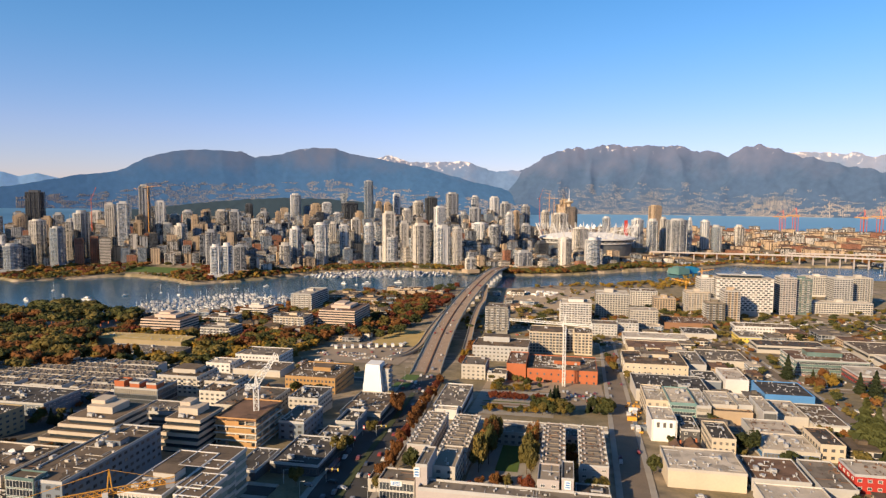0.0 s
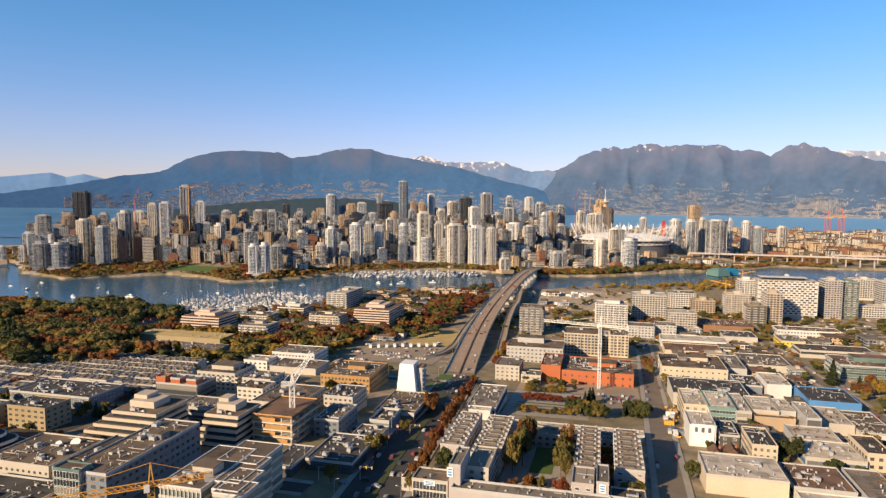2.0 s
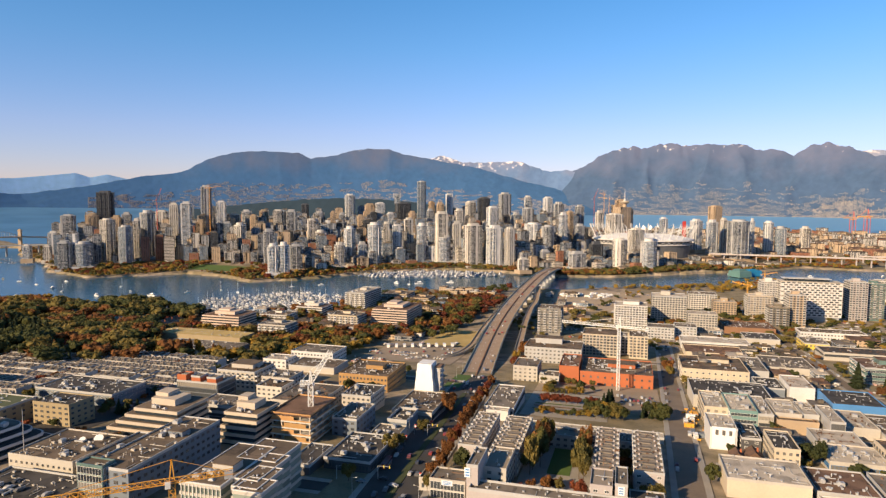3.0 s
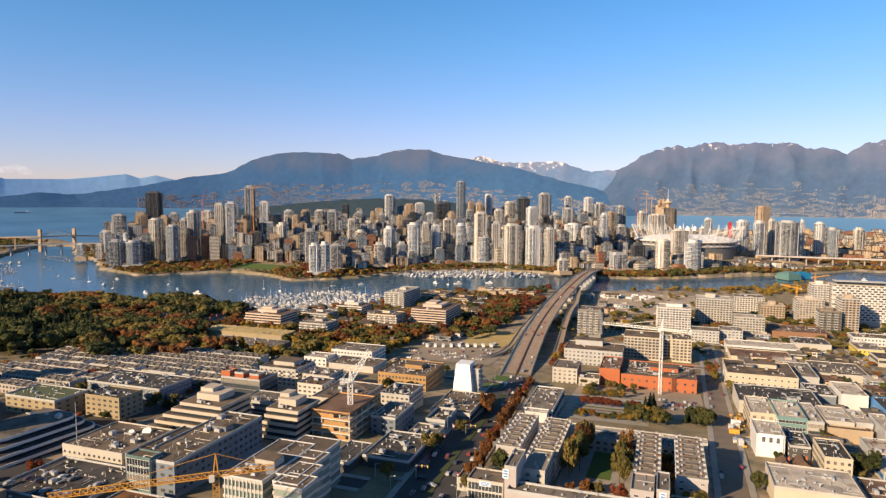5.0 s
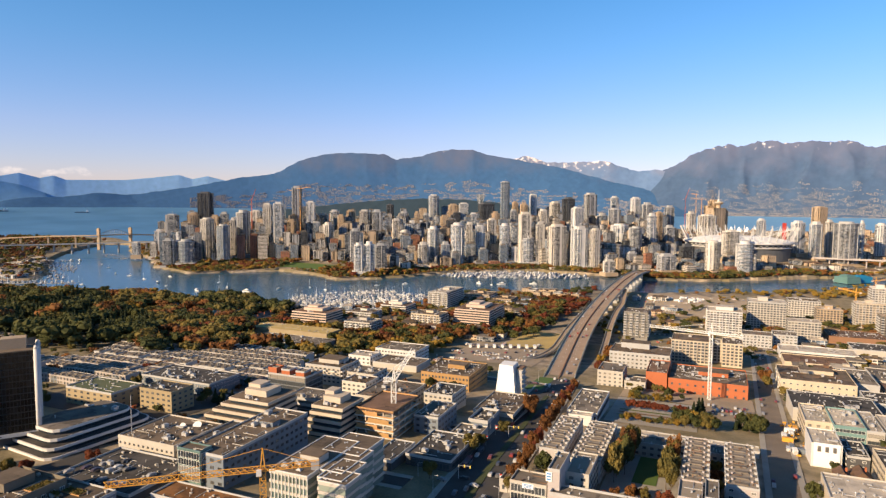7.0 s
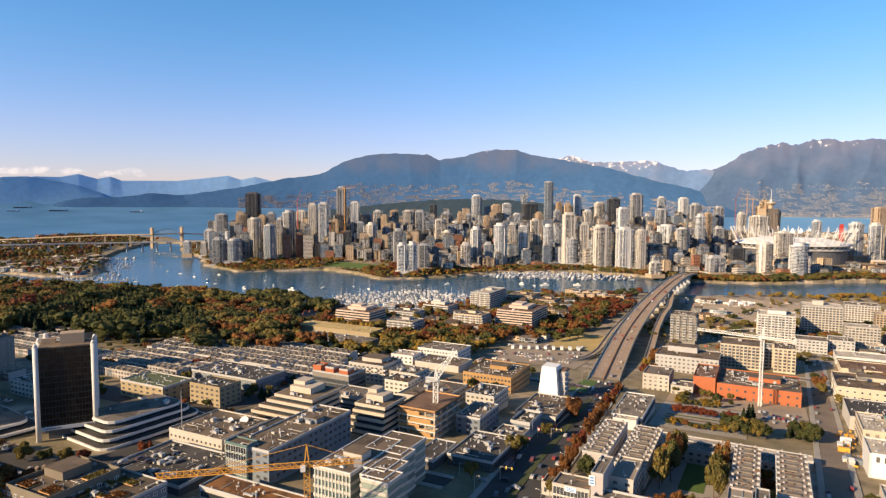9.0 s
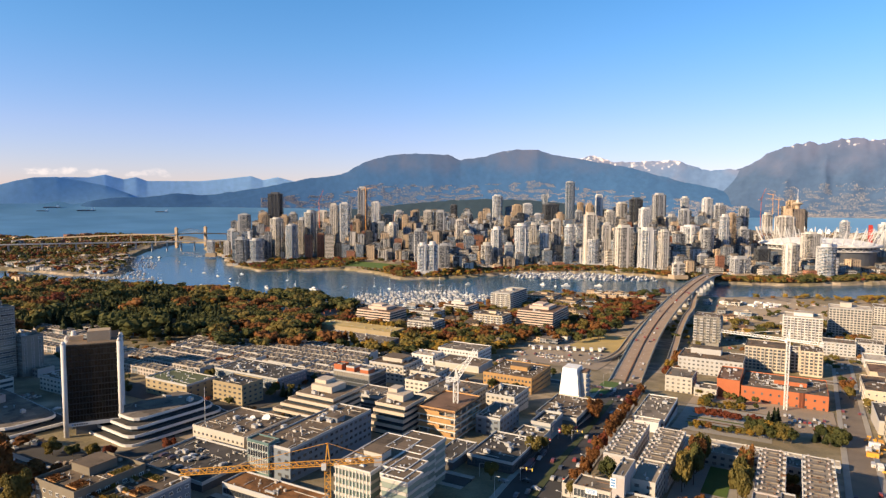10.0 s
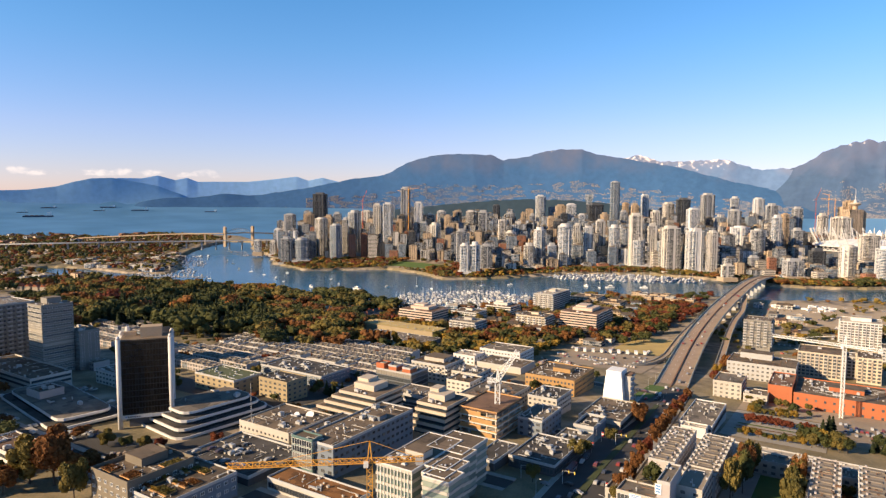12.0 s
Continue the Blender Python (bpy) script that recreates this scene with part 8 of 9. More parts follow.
def suburb(surface, n, low, high, span, words, size=1.0, tall=0.0):
    """Pale small houses past counting on the foot of a mountain."""
    pts, rows = SURFACES[surface]
    cols, s, r = len(pts) // rows, Shape(), random.Random(len(surface) + n)
    made = 0
    for _ in range(n * 6):
        i, j = r.randrange(int(cols * span[0]), int(cols * span[1])), r.randrange(low, high)
        x, y, z = pts[i * rows + j]
        u, v, w = pts[min(cols - 1, i + 1) * rows + j + 1]
        k, k2 = r.random(), r.random()
        x, y, z = x + (u - x) * k, y + (v - y) * k2, z + (w - z) * max(k, k2)
        if noise.noise(Vector((x * 0.016, y * 0.016, z * 0.06))) + 0.5 * noise.noise(Vector((x * 0.005, y * 0.005, 3))) < -0.3 + 0.03 * (j - low):
            continue
        a = r.uniform(1.6, 3.8) * size
        s.box(x, y, z - 4, a, 2.6, 4 + r.uniform(0.6, 1.2) * size + (r.random() < 0.03) * 8 * tall, -math.degrees(math.atan2(x, y)) + r.uniform(-12, 12))
        made += 1
        if made >= n:
            break
    tagged(part("suburb", s, HOUSES), words, "suburb", kind="stuff")


HOUSES = foliage("suburb_walls", (0.15, 0.155, 0.18), (0.29, 0.275, 0.275), (0.42, 0.38, 0.35), (0.58, 0.52, 0.46))
STEEP, DOUBLE = "steep forested mountain with grey rock and old snow on top", "blue-green forested mountain with a flat double summit"
suburb(STEEP, 15000, 0, 16, (0.02, 0.85), "pale suburb houses on the lower mountain slope", 0.85)
suburb(STEEP, 4000, 0, 10, (0.22, 0.50), "closely built pale town quarter at the mountain's foot", 1.4, 1.6)
suburb(STEEP, 900, 0, 3, (0.30, 0.99), "pale quayside sheds along the far shore", 1.6)
suburb(DOUBLE, 14000, 3, 18, (0.05, 0.85), "pale suburb houses on the lower mountain slope", 1.1)
suburb(DOUBLE, 700, 0, 3, (0.05, 0.95), "pale waterside houses at the mountain's foot")


# ---- boats, ships, cars, masts ----
vrng = random.Random(41)
HULLW = plain("white_hull", (0.78, 0.77, 0.74), 0.35, per_object=0.2)
HULLB = plain("dark_blue_hull", (0.03, 0.05, 0.10), 0.35)
CANVAS = plain("blue_canvas", (0.05, 0.10, 0.25), 0.8)
BOATS = {}


def hull_shape(l, w, h):
    """A pointed hull with flared sides and a flat deck."""
    s = Shape()
    deck = [(-w / 2, -l / 2), (w / 2, -l / 2), (w / 2, l * 0.15), (w * 0.3, l * 0.36), (0, l / 2), (-w * 0.3, l * 0.36), (-w / 2, l * 0.15)]
    keel = [(x * 0.6, y * 0.88) for x, y in deck]
    n = len(deck)
    s.v = [(x, y, -0.3) for x, y in keel] + [(x, y, h) for x, y in deck]
    s.f = [(i, (i + 1) % n, n + (i + 1) % n, n + i) for i in range(n)] + [tuple(range(n, 2 * n))]
    return s


def boat(x, y, kind, turn, scale=1.0, z=0.0, dark=False, where="moored in the marina"):
    """A sailing boat (hull, cabin, mast, boom) or a motor cruiser (hull, cabin, flybridge)."""
    if kind not in BOATS:
        if kind == "sail":
            BOATS[kind] = (two_tone("sailing_boat", hull_shape(10, 3.2, 1.1).box(0, 0.4, 1.1, 1.9, 4.0, 0.7, 0, 0.85), Shape().bar((0, 1.1, 2.6), (0, -3.4, 2.7), 0.2), (HULLW, CANVAS)), "mast", Shape().cyl(0, 1.2, 1.1, 14.5, 0.16, 6, 0.7).mesh("mast", FRAMEW))
        else:
            BOATS[kind] = (two_tone("motor_boat", hull_shape(13, 4.2, 1.7).box(0, -0.8, 1.7, 3.2, 6.6, 1.5, 0, 0.9), Shape().box(0, -0.7, 2.2, 3.24, 6.7, 0.55, 0, 0.97), (HULLW, GLASSM)), "flybridge", Shape().box(0, -1.4, 3.2, 2.4, 3.4, 1.0, 0, 0.85).mesh("flybridge", HULLW))
    words = "white sailing boat with a bare mast" if kind == "sail" else "white motor cruiser with a flybridge"
    t = tagged(part("sailing_boat" if kind == "sail" else "motor_boat", BOATS[kind][0], None, m=pose(x, y, z, 0, 0, turn)), words + " " + where, "boat", "boats")
    t.scale = (scale,) * 3
    part(BOATS[kind][1], BOATS[kind][2], None, t)


def boat_row(n, a, b, kinds, turn, where):
    for i in range(n):
        q = (i + 0.5) / n
        x, y = a[0] + (b[0] - a[0]) * q + vrng.uniform(-2, 2), a[1] + (b[1] - a[1]) * q + vrng.uniform(-2, 2)
        if wet(x, y):
            boat(x, y, vrng.choice(kinds), turn + vrng.uniform(-6, 6), vrng.uniform(0.8, 1.25), 0.0, where=where)


def dock(a, b):
    d = Vector((b[0] - a[0], b[1] - a[1], 0))
    t = thing("dock", pose((a[0] + b[0]) / 2, (a[1] + b[1]) / 2, 0, 0, 0, math.degrees(math.atan2(d.y, d.x))), "narrow floating timber dock in the water", "dock", "docks")
    part("walkway", Shape().box(0, 0, -0.2, d.length, 2.4, 0.8), PAVING, t)
    for i in range(4):
        part("pile", Shape().cyl(-d.length / 2 + d.length * (i + 0.5) / 4, 1.5, -3, 2.6, 0.25, 6), BARK, t)


# south marina, north marina, island marina
for k in range(5):
    a, b = (-610 + 26 * k, 812 - 5 * k), (-490 + 12 * k, 1000 - 24 * k)
    dock(a, b)
    boat_row(9, a, b, ("sail", "sail", "motor"), 45, "moored in the marina")
    boat_row(8, (a[0] + 11, a[1] - 4), (b[0] + 11, b[1] - 4), ("sail", "motor"), 225, "moored in the marina")
for k in range(3):
    a, b = (-575 + 26 * k, 1325 - 28 * k), (-370 + 16 * k, 1412 - 30 * k)
    dock(a, b)
    boat_row(8, a, b, ("motor", "motor", "sail"), -30, "at the northern docks")
    boat_row(7, (a[0] + 8, a[1] - 11), (b[0] + 8, b[1] - 11), ("motor",), 150, "at the northern docks")
dock((-1290, 780), (-1150, 860))
boat_row(16, (-1290, 790), (-1150, 872), ("sail", "motor"), 60, "by the island dock")
boat_row(10, (-1640, 1000), (-1540, 1180), ("motor", "sail"), 20, "by the island dock")
boat_row(9, (232, 1560), (300, 1600), ("motor",), 10, "by the waterfront hall")
for x, y, kind, s in ((-860, 880, "motor", 1.2), (-905, 985, "sail", 1.1), (-838, 932, "motor", 1.0), (-800, 890, "sail", 1.2), (-770, 905, "motor", 1.5), (-960, 905, "sail", 1.0), (-1010, 930, "motor", 0.9), (-1080, 960, "sail", 1.0),
                      (-1150, 985, "sail", 1.1), (-1210, 1000, "motor", 0.9), (-655, 985, "sail", 1.4), (-600, 1080, "sail", 1.1), (-560, 1120, "motor", 0.9), (-700, 1000, "sail", 1.2), (-1330, 1080, "sail", 1.0), (-1400, 1120, "motor", 0.8),
                      (-430, 1190, "motor", 1.2), (-400, 1180, "sail", 1.3), (-385, 1195, "motor", 1.4), (-330, 1230, "motor", 1.2), (-1480, 1120, "sail", 1.0), (-1240, 900, "sail", 1.5), (-1120, 850, "sail", 0.9), (-990, 840, "motor", 0.8),
                      (-740, 960, "motor", 0.8), (-880, 830, "sail", 1.0), (400, 1560, "motor", 1.3), (560, 1620, "motor", 1.0), (700, 1600, "sail", 1.0), (-1060, 1010, "motor", 0.8)):
    if wet(x, y):
        boat(x, y, kind, vrng.uniform(0, 360), s, 0.0, where="anchored in the inlet")


def freighter(a, d, l, words):
    """An anchored bulk carrier: long dark hull, hatches and a white bridge house aft."""
    x, y = -d * math.sin(radians(a)), d * math.cos(radians(a))
    t = thing("cargo_ship", pose(x, y, sea_rise(d) - 0.5, 0, 0, a), words, "ship", "cargo ships")
    h = l * 0.055
    part("hull", Shape().prism([(-l / 2, -l * 0.07), (l * 0.42, -l * 0.07), (l / 2, 0), (l * 0.42, l * 0.07), (-l / 2, l * 0.07)], -1, h), HULLB, t, "dark steel hull")
    part("bridge_house", Shape().box(l * 0.36, 0, h, l * 0.16, l * 0.14, l * 0.13), SHEET, t, "white bridge house")
    for i in range(4):
        part("hatch", Shape().box(-l * 0.36 + l * 0.16 * i, 0, h, l * 0.11, l * 0.09, h * 0.4), BROWNB, t)


for a, d, l in ((66.0, 4580, 58), (65.0, 4320, 150), (64.3, 4760, 88), (60.9, 4640, 66), (60.3, 4770, 96), (58.0, 4640, 104), (52.6, 4560, 78)):
    freighter(a, d, l, "dark cargo ship at anchor in the bay")
freighter(-10.5, 3150, 110, "ship with a white house crossing the far inlet")

# -- cars --
CARP = foliage("car_paint", (0.02, 0.02, 0.022), (0.30, 0.30, 0.31), (0.62, 0.62, 0.62), (0.05, 0.06, 0.09), (0.35, 0.05, 0.03), island=0.0)
CARP.node_tree.nodes["Principled BSDF"].inputs["Roughness"].default_value = 0.3
TYRE = plain("tyre_rubber", (0.02, 0.02, 0.02), 0.9)
CARS = {}


def car_meshes(kind):
    if kind not in CARS:
        l, w, h = ((4.5, 1.8, 1.45), (5.4, 2.0, 2.1), (11.5, 2.5, 3.1))[kind]
        side = [(-l / 2, 0.35), (l / 2, 0.35), (l / 2, 0.8), (l * 0.3, 0.95), (l * 0.14, h), (-l * 0.3, h), (-l * 0.46, 0.98), (-l / 2, 0.9)] if kind == 0 else \
               [(-l / 2, 0.4), (l / 2, 0.4), (l / 2, 1.1), (l * 0.42, h), (-l / 2, h)]
        n, s = len(side), Shape()
        s.v = [(-w / 2 * (0.86 if z > 1.2 and kind == 0 else 1), y, z) for y, z in side] + [(w / 2 * (0.86 if z > 1.2 and kind == 0 else 1), y, z) for y, z in side]
        s.f = [(i, (i + 1) % n, n + (i + 1) % n, n + i) for i in range(n)] + [tuple(reversed(range(n))), tuple(range(n, 2 * n))]
        glass = Shape().box(0, -l * 0.07, 0.98, w * 0.99, l * 0.5, h * 0.26, 0, 0.86) if kind == 0 else Shape().box(0, l * 0.1, h * 0.55, w * 1.01, l * 0.7, h * 0.25)
        wheel = Shape()
        for i in range(10):
            wheel.v.append((-0.11, 0.33 * math.cos(i * 0.628), 0.33 + 0.33 * math.sin(i * 0.628)))
        wheel.v += [(0.11, y, z) for _, y, z in wheel.v]
        wheel.f = [(i, (i + 1) % 10, 10 + (i + 1) % 10, 10 + i) for i in range(10)] + [tuple(range(10)), tuple(range(10, 20))]
        CARS[kind] = (s.mesh("body", CARP), two_tone("car", s, glass, (CARP, GLASSM)), glass.mesh("windows", GLASSM), wheel.mesh("wheel", TYRE), l, w)
    return CARS[kind]


def car(x, y, z, turn, kind=0, wheels=True, where="on the road"):
    body, whole, glass, wheel, l, w = car_meshes(kind)
    t = part(("car", "van", "bus")[kind], None if wheels else whole, None, m=pose(x, y, z, 0, 0, turn))
    tagged(t, ("small passenger car with dark windows ", "boxy delivery van with dark windows ", "long city bus with window rows ")[kind] + where, ("car", "van", "bus")[kind], "vehicles")
    if wheels:
        part("body", body, None, t)
        part("glazing", glass, None, t)
        for sx in (-1, 1):
            for sy in (-1, 1):
                part("wheel", wheel, None, t, m=pose(sx * w * 0.45, sy * l * 0.31, 0))


def cars_along(pts, lanes, chance, wheels=True, where="on the road"):
    for p, q in zip(pts, pts[1:]):
        d = (q - p).normalized()
        for lane in lanes:
            if vrng.random() < chance:
                car(p.x + d.y * lane, p.y - d.x * lane, p.z + 0.02, math.degrees(math.atan2(-d.x, d.y)) + (0 if lane > 0 else 180), 1 if vrng.random() < 0.12 else 0, wheels, where)


cars_along(along(BRIDGE_LINE, 9.0), (-8.5, -5.2, -2.2, 2.2, 5.2, 8.5), 0.055, False, "driving on the bridge")
cars_along(STREETS[0][0][30:], (-10, -6.5, -3, 3, 6.5, 10), 0.13, True, "on the avenue")
cars_along(STREETS[1][0][8:], (-5, 5), 0.18, False, "parked along the street")
for pts, w in STREETS[2:]:
    cars_along(pts, (-w + 4, w - 4), 0.12, False, "parked along the street")
for x, y, t in ((-103, 268, 80), (-112, 262, 82), (-96, 262, 260)):
    car(x, y, slope(x, y) + 0.3, t, 0, True, "crossing the avenue")
car(-108, 285, slope(-108, 285) + 0.3, 5, 2, True, "waiting at the crossing")


def car_park(x0, x1, y0, y1, n, lift, where, turn=0):
    """Rows of parked cars on a lot or deck."""
    spots = [(x, y) for y in np.arange(y0, y1, 6.5) for x in np.arange(x0, x1, 2.9)]
    for x, y in vrng.sample(spots, min(n, len(spots))):
        car(float(x), float(y), slope(x, y) + lift, turn, 0, False, where)


car_park(-258, -220, 186, 212, 12, 4.7, "on the parking deck")
car_park(-236, -160, 590, 640, 22, 0.15, "on the parking lot")
car_park(-118, -40, 1000, 1100, 24, 0.15, "on the yard")
car_park(0, 27, 462, 492, 24, 0.3, "on the parking lot")
car_park(50, 180, 530, 545, 12, 0.15, "on the parking lot")
car_park(190, 280, 560, 610, 10, 0.15, "on the parking lot")
# white trailers and tents on the yards
for i in range(26):
    x, y = vrng.uniform(-100, -15), vrng.uniform(1095, 1140)
    t = thing("trailer", pose(x, y, slope(x, y), 0, 0, vrng.uniform(0, 180)), "white parked trailer on the dusty yard", "trailer", "trailers")
    part("box", Shape().box(0, 0, 0.6, 2.6, 8, 2.8), HULLW, t)
    part("axle", Shape().box(0, -1.5, 0, 2.2, 1.4, 0.6), TYRE, t)
for i in range(9):
    x = -236 + 8 * i
    t = thing("trailer", pose(x, 628 + i * 3, slope(x, 628), 0, 0, 20), "white parked trailer on the parking lot", "trailer", "trailers")
    part("box", Shape().box(0, 0, 0.5, 3.0, 7, 2.8), HULLW, t)
    part("axle", Shape().box(0, -1.5, 0, 2.4, 1.4, 0.5), TYRE, t)


# -- lawns, yards, sports ground --
def patch(name, label, x0, x1, y0, y1, mat, lift=0.3, kind="structure"):
    xs, ys = list(np.linspace(x0, x1, max(2, int((x1 - x0) / 10)))), list(np.linspace(y0, y1, max(2, int((y1 - y0) / 10))))
    tagged(sheet(name, lambda x, y: slope(x, y) + lift, mat, [float(v) for v in xs], [float(v) for v in ys]), label, name, kind=kind)


patch("lawn", "bright green mown lawn in the court", -32, -21, 300, 342, GRASS)
patch("paving", "pale paved court with garden beds", -44, -11, 264, 345, PAVING, 0.2)
patch("lawn", "green grass triangle beside the bridge end", -132, -119, 470, 520, GRASS)
patch("lawn", "dull grass bank under the bridge", -210, -160, 660, 760, DRYGRASS)
patch("yard", "dusty open building yard near the water", -110, 60, 960, 1180, plain("dusty_yard", (0.43, 0.34, 0.24), 0.95, vary=0.3, grain=0.1))
patch("yard", "pale asphalt parking lot below the slope", -240, -150, 560, 655, plain("pale_asphalt", (0.33, 0.262, 0.19), 0.95, vary=0.25, grain=0.15))
patch("yard", "paved yard beside the warehouse", -62, 30, 484, 522, plain("brown_yard", (0.38, 0.30, 0.215), 0.95, vary=0.3, grain=0.15))
patch("lawn", "wide green lawn of the far shore park", -960, -800, 1222, 1300, GRASS, 0.5)
patch("yard", "dark fenced storage yard", 330, 520, 890, 930, plain("dark_yard", (0.10, 0.10, 0.11), 0.95))
patch("road", "worn dark asphalt forecourt and street bend", -372, -262, 148, 182, ASPHALT, 0.2)
# two dark sheets over the tan ground paint the shade in these gaps
patch("road", "dark asphalt sheet laid for the shade between the apartment houses", -402, -288, 258, 326, ASPHALT, 0.2)
patch("road", "dark asphalt sheet laid for the shade behind the stepped offices", -300, -216, 306, 354, ASPHALT, 0.2)
patch("road", "worn dark asphalt forecourt beside the deck", -286, -262, 182, 222, ASPHALT, 0.2)
patch("paving", "pale paved paths of the small garden", -62, -6, 408, 482, PAVING, 0.22)
patch("yard", "worn pale parking lot beside the garden", -2, 30, 440, 498, plain("worn_lot", (0.30, 0.235, 0.17), 0.95, vary=0.3, grain=0.2), 0.22)
for y in (426, 434, 442, 458, 466):
    patch("planter", "low planted hedge strip in rows", -56, -24, y, y + 2.0, SEDUM if y in (434, 466) else GRASS, 0.7)


def street_lamp(x, y, z, turn):
    if "lamp" not in MESHES:
        MESHES["lamp"] = (Shape().cyl(0, 0, 0, 9.0, 0.11, 6, 0.6).mesh("pole", METAL), Shape().bar((0, 0, 8.9), (1.8, 0, 9.3), 0.06).mesh("arm", METAL), Shape().box(2.0, 0, 9.2, 0.8, 0.3, 0.16).mesh("lamp_head", FRAMEW))
    t = thing("street_lamp", pose(x, y, z, 0, 0, turn), "grey street lamp on a tall pole", "street lamp", "street lamps")
    pole, arm, head = MESHES["lamp"]
    part("pole", pole, None, t)
    part("lamp_head", head, None, part("arm", arm, None, t))


for p, q in list(zip(pts0 := along(BRIDGE_LINE, 8.0), pts0[1:]))[2::6]:
    d = (q - p).normalized()
    street_lamp(p.x - d.y * 12.6, p.y + d.x * 12.6, p.z, math.degrees(math.atan2(-d.x, d.y)))
for p in STREETS[0][0][34::7]:
    street_lamp(p.x - 15, p.y, p.z, 0)
    street_lamp(p.x + 15, p.y, p.z, 180)


def traffic_signal(x, y, turn):
    t = thing("traffic_signal", pose(x, y, slope(x, y) + 0.3, 0, 0, turn), "yellow traffic signal heads on a long arm", "traffic signal")
    part("pole", Shape().cyl(0, 0, 0, 6.5, 0.14, 6), METAL, t)
    arm = part("arm", Shape().bar((0, 0, 6.2), (6, 0, 6.5), 0.09), METAL, t)
    for u in (3.0, 5.8):
        part("signal_head", Shape().box(u, 0, 5.6, 0.45, 0.4, 1.3), YELLOWP, arm)


traffic_signal(-106, 268, 0)
traffic_signal(-104, 340, 0)
traffic_signal(-124, 262, 20)
for x, y in ((-86, 268), (-84, 290), (-88, 330), (-91, 372), (-112, 340), (-110, 318)):
    t = thing("banner_pole", pose(x, y, slope(x, y) + 0.3), "lamp pole with a red and white banner", "banner", "street banners")
    part("pole", Shape().cyl(0, 0, 0, 6, 0.1, 6), METAL, t)
    banner = part("banner", Shape().box(0.7, 0, 3.4, 1.0, 0.08, 2.2), REDP, t, "red and white cloth banner")
    part("banner_stripe", Shape().box(0.7, -0.05, 4.1, 1.0, 0.04, 0.8), SHEET, banner)
for x, y, h, words in ((-266, 226, 20, "tall bare flagpole beside the white building"),):
    t = thing("flagpole", pose(x, y, slope(x, y) + 9), words, "flagpole")
    part("pole", Shape().cyl(0, 0, 0, h, 0.22, 8, 0.6), METAL, t)
for x, y, r in ((-246, 250, 2.4), (-252, 246, 1.6)):
    t = thing("satellite_dish", pose(x, y, slope(x, y) + 9.2, 40, 0, 20), "white satellite dish on the roof", "satellite dish")
    part("dish", Shape().cyl(0, 0, 1.0, 1.6, r * 0.4, 14, 2.4), SHEET, t)
    part("stand", Shape().cyl(0, 0, -1, 1.2, 0.3, 6), METAL, t)
# rows of signs as plain shapes
for x, y, z, w, h in ((-60.5, 255.9, 11.5, 2.6, 4.2), (2.5, 261.9, 9.5, 2.6, 3.6), (-70, 257.8, 5.8, 5.0, 2.2)):
    t = thing("wall_sign", pose(x, y, slope(x, y) + z), "small blue and white wall sign", "sign")
    board = part("board", Shape().box(0, -0.1, 0, w, 0.2, h), SHEET, t)
    for i in range(3):
        part("bar", Shape().box(0, -0.22, h * (0.15 + 0.28 * i), w * 0.7, 0.05, h * 0.16), BLUEP, board)


def gabled_house(x, y, w, d, h, wall, roof, words):
    t = thing("house", pose(x, y, slope(x, y) - 0.5), words, "house")
    part("wall", Shape().box(0, 0, 0, w, d, h), wall, t)
    r = Shape()
    r.v = [(-w / 2 - 0.4, -d / 2 - 0.4, h), (w / 2 + 0.4, -d / 2 - 0.4, h), (w / 2 + 0.4, d / 2 + 0.4, h), (-w / 2 - 0.4, d / 2 + 0.4, h), (0, -d / 2 - 0.4, h + w * 0.42), (0, d / 2 + 0.4, h + w * 0.42)]
    r.f = [(0, 1, 4), (2, 3, 5), (1, 2, 5, 4), (3, 0, 4, 5), (0, 3, 2, 1)]
    part("roof", r, roof, t)
    part("chimney", Shape().box(w * 0.25, 1, h + 0.5, 0.8, 0.8, w * 0.42), BRICK, t)
    for c in (-w * 0.25, w * 0.25):
        part("window", window_mesh(1.3, 1.5, FRAMEW), None, t, m=pose(c, -d / 2 - 0.05, h - 2.4))


gabled_house(68, 350, 8, 10, 6, BROWNB, ROOFB, "small brown gabled house with a chimney")
gabled_house(60, 348, 7, 9, 5.5, OCHRE, ROOFB, "small ochre gabled house with a dark roof")
gabled_house(150, 400, 8, 10, 5, STUCCO, ROOFD, "small cream gabled house beside the conifer")
gabled_house(172, 392, 8, 9, 5, OFFWHITE, TEAL, "small white gabled house with a green roof")
gabled_house(160, 520, 9, 10, 6, STUCCO, ROOFD, "cream gabled house with a dark roof")
for x, y, tone in PARK_HOUSES:
    roof = {"teal": plain("teal_tile_roof", (0.15, 0.24, 0.22), 0.8), "red": REDROOF, "white": ROOFG}[tone]
    gabled_house(x, y, 11, 13, 7, OFFWHITE if tone == "white" else STUCCO, roof, {"teal": "cream park house with a teal roof", "red": "cream park house with a red tile roof", "white": "white waterside house with a grey roof"}[tone])
for i in range(34):
    x, y = 46 + vrng.uniform(-4, 7), vrng.uniform(385, 470)
    t = thing("site_barrier", pose(x, y, slope(x, y) + 0.3, 0, 0, vrng.uniform(0, 180)), "orange plastic barrier at the street works", "barrier", "street works")
    part("panel", Shape().box(0, 0, 0.2, 2.2, 0.12, 1.0), CRANEO, t)
    part("foot", Shape().box(-0.8, 0, 0, 0.2, 0.6, 0.2), TYRE, t)
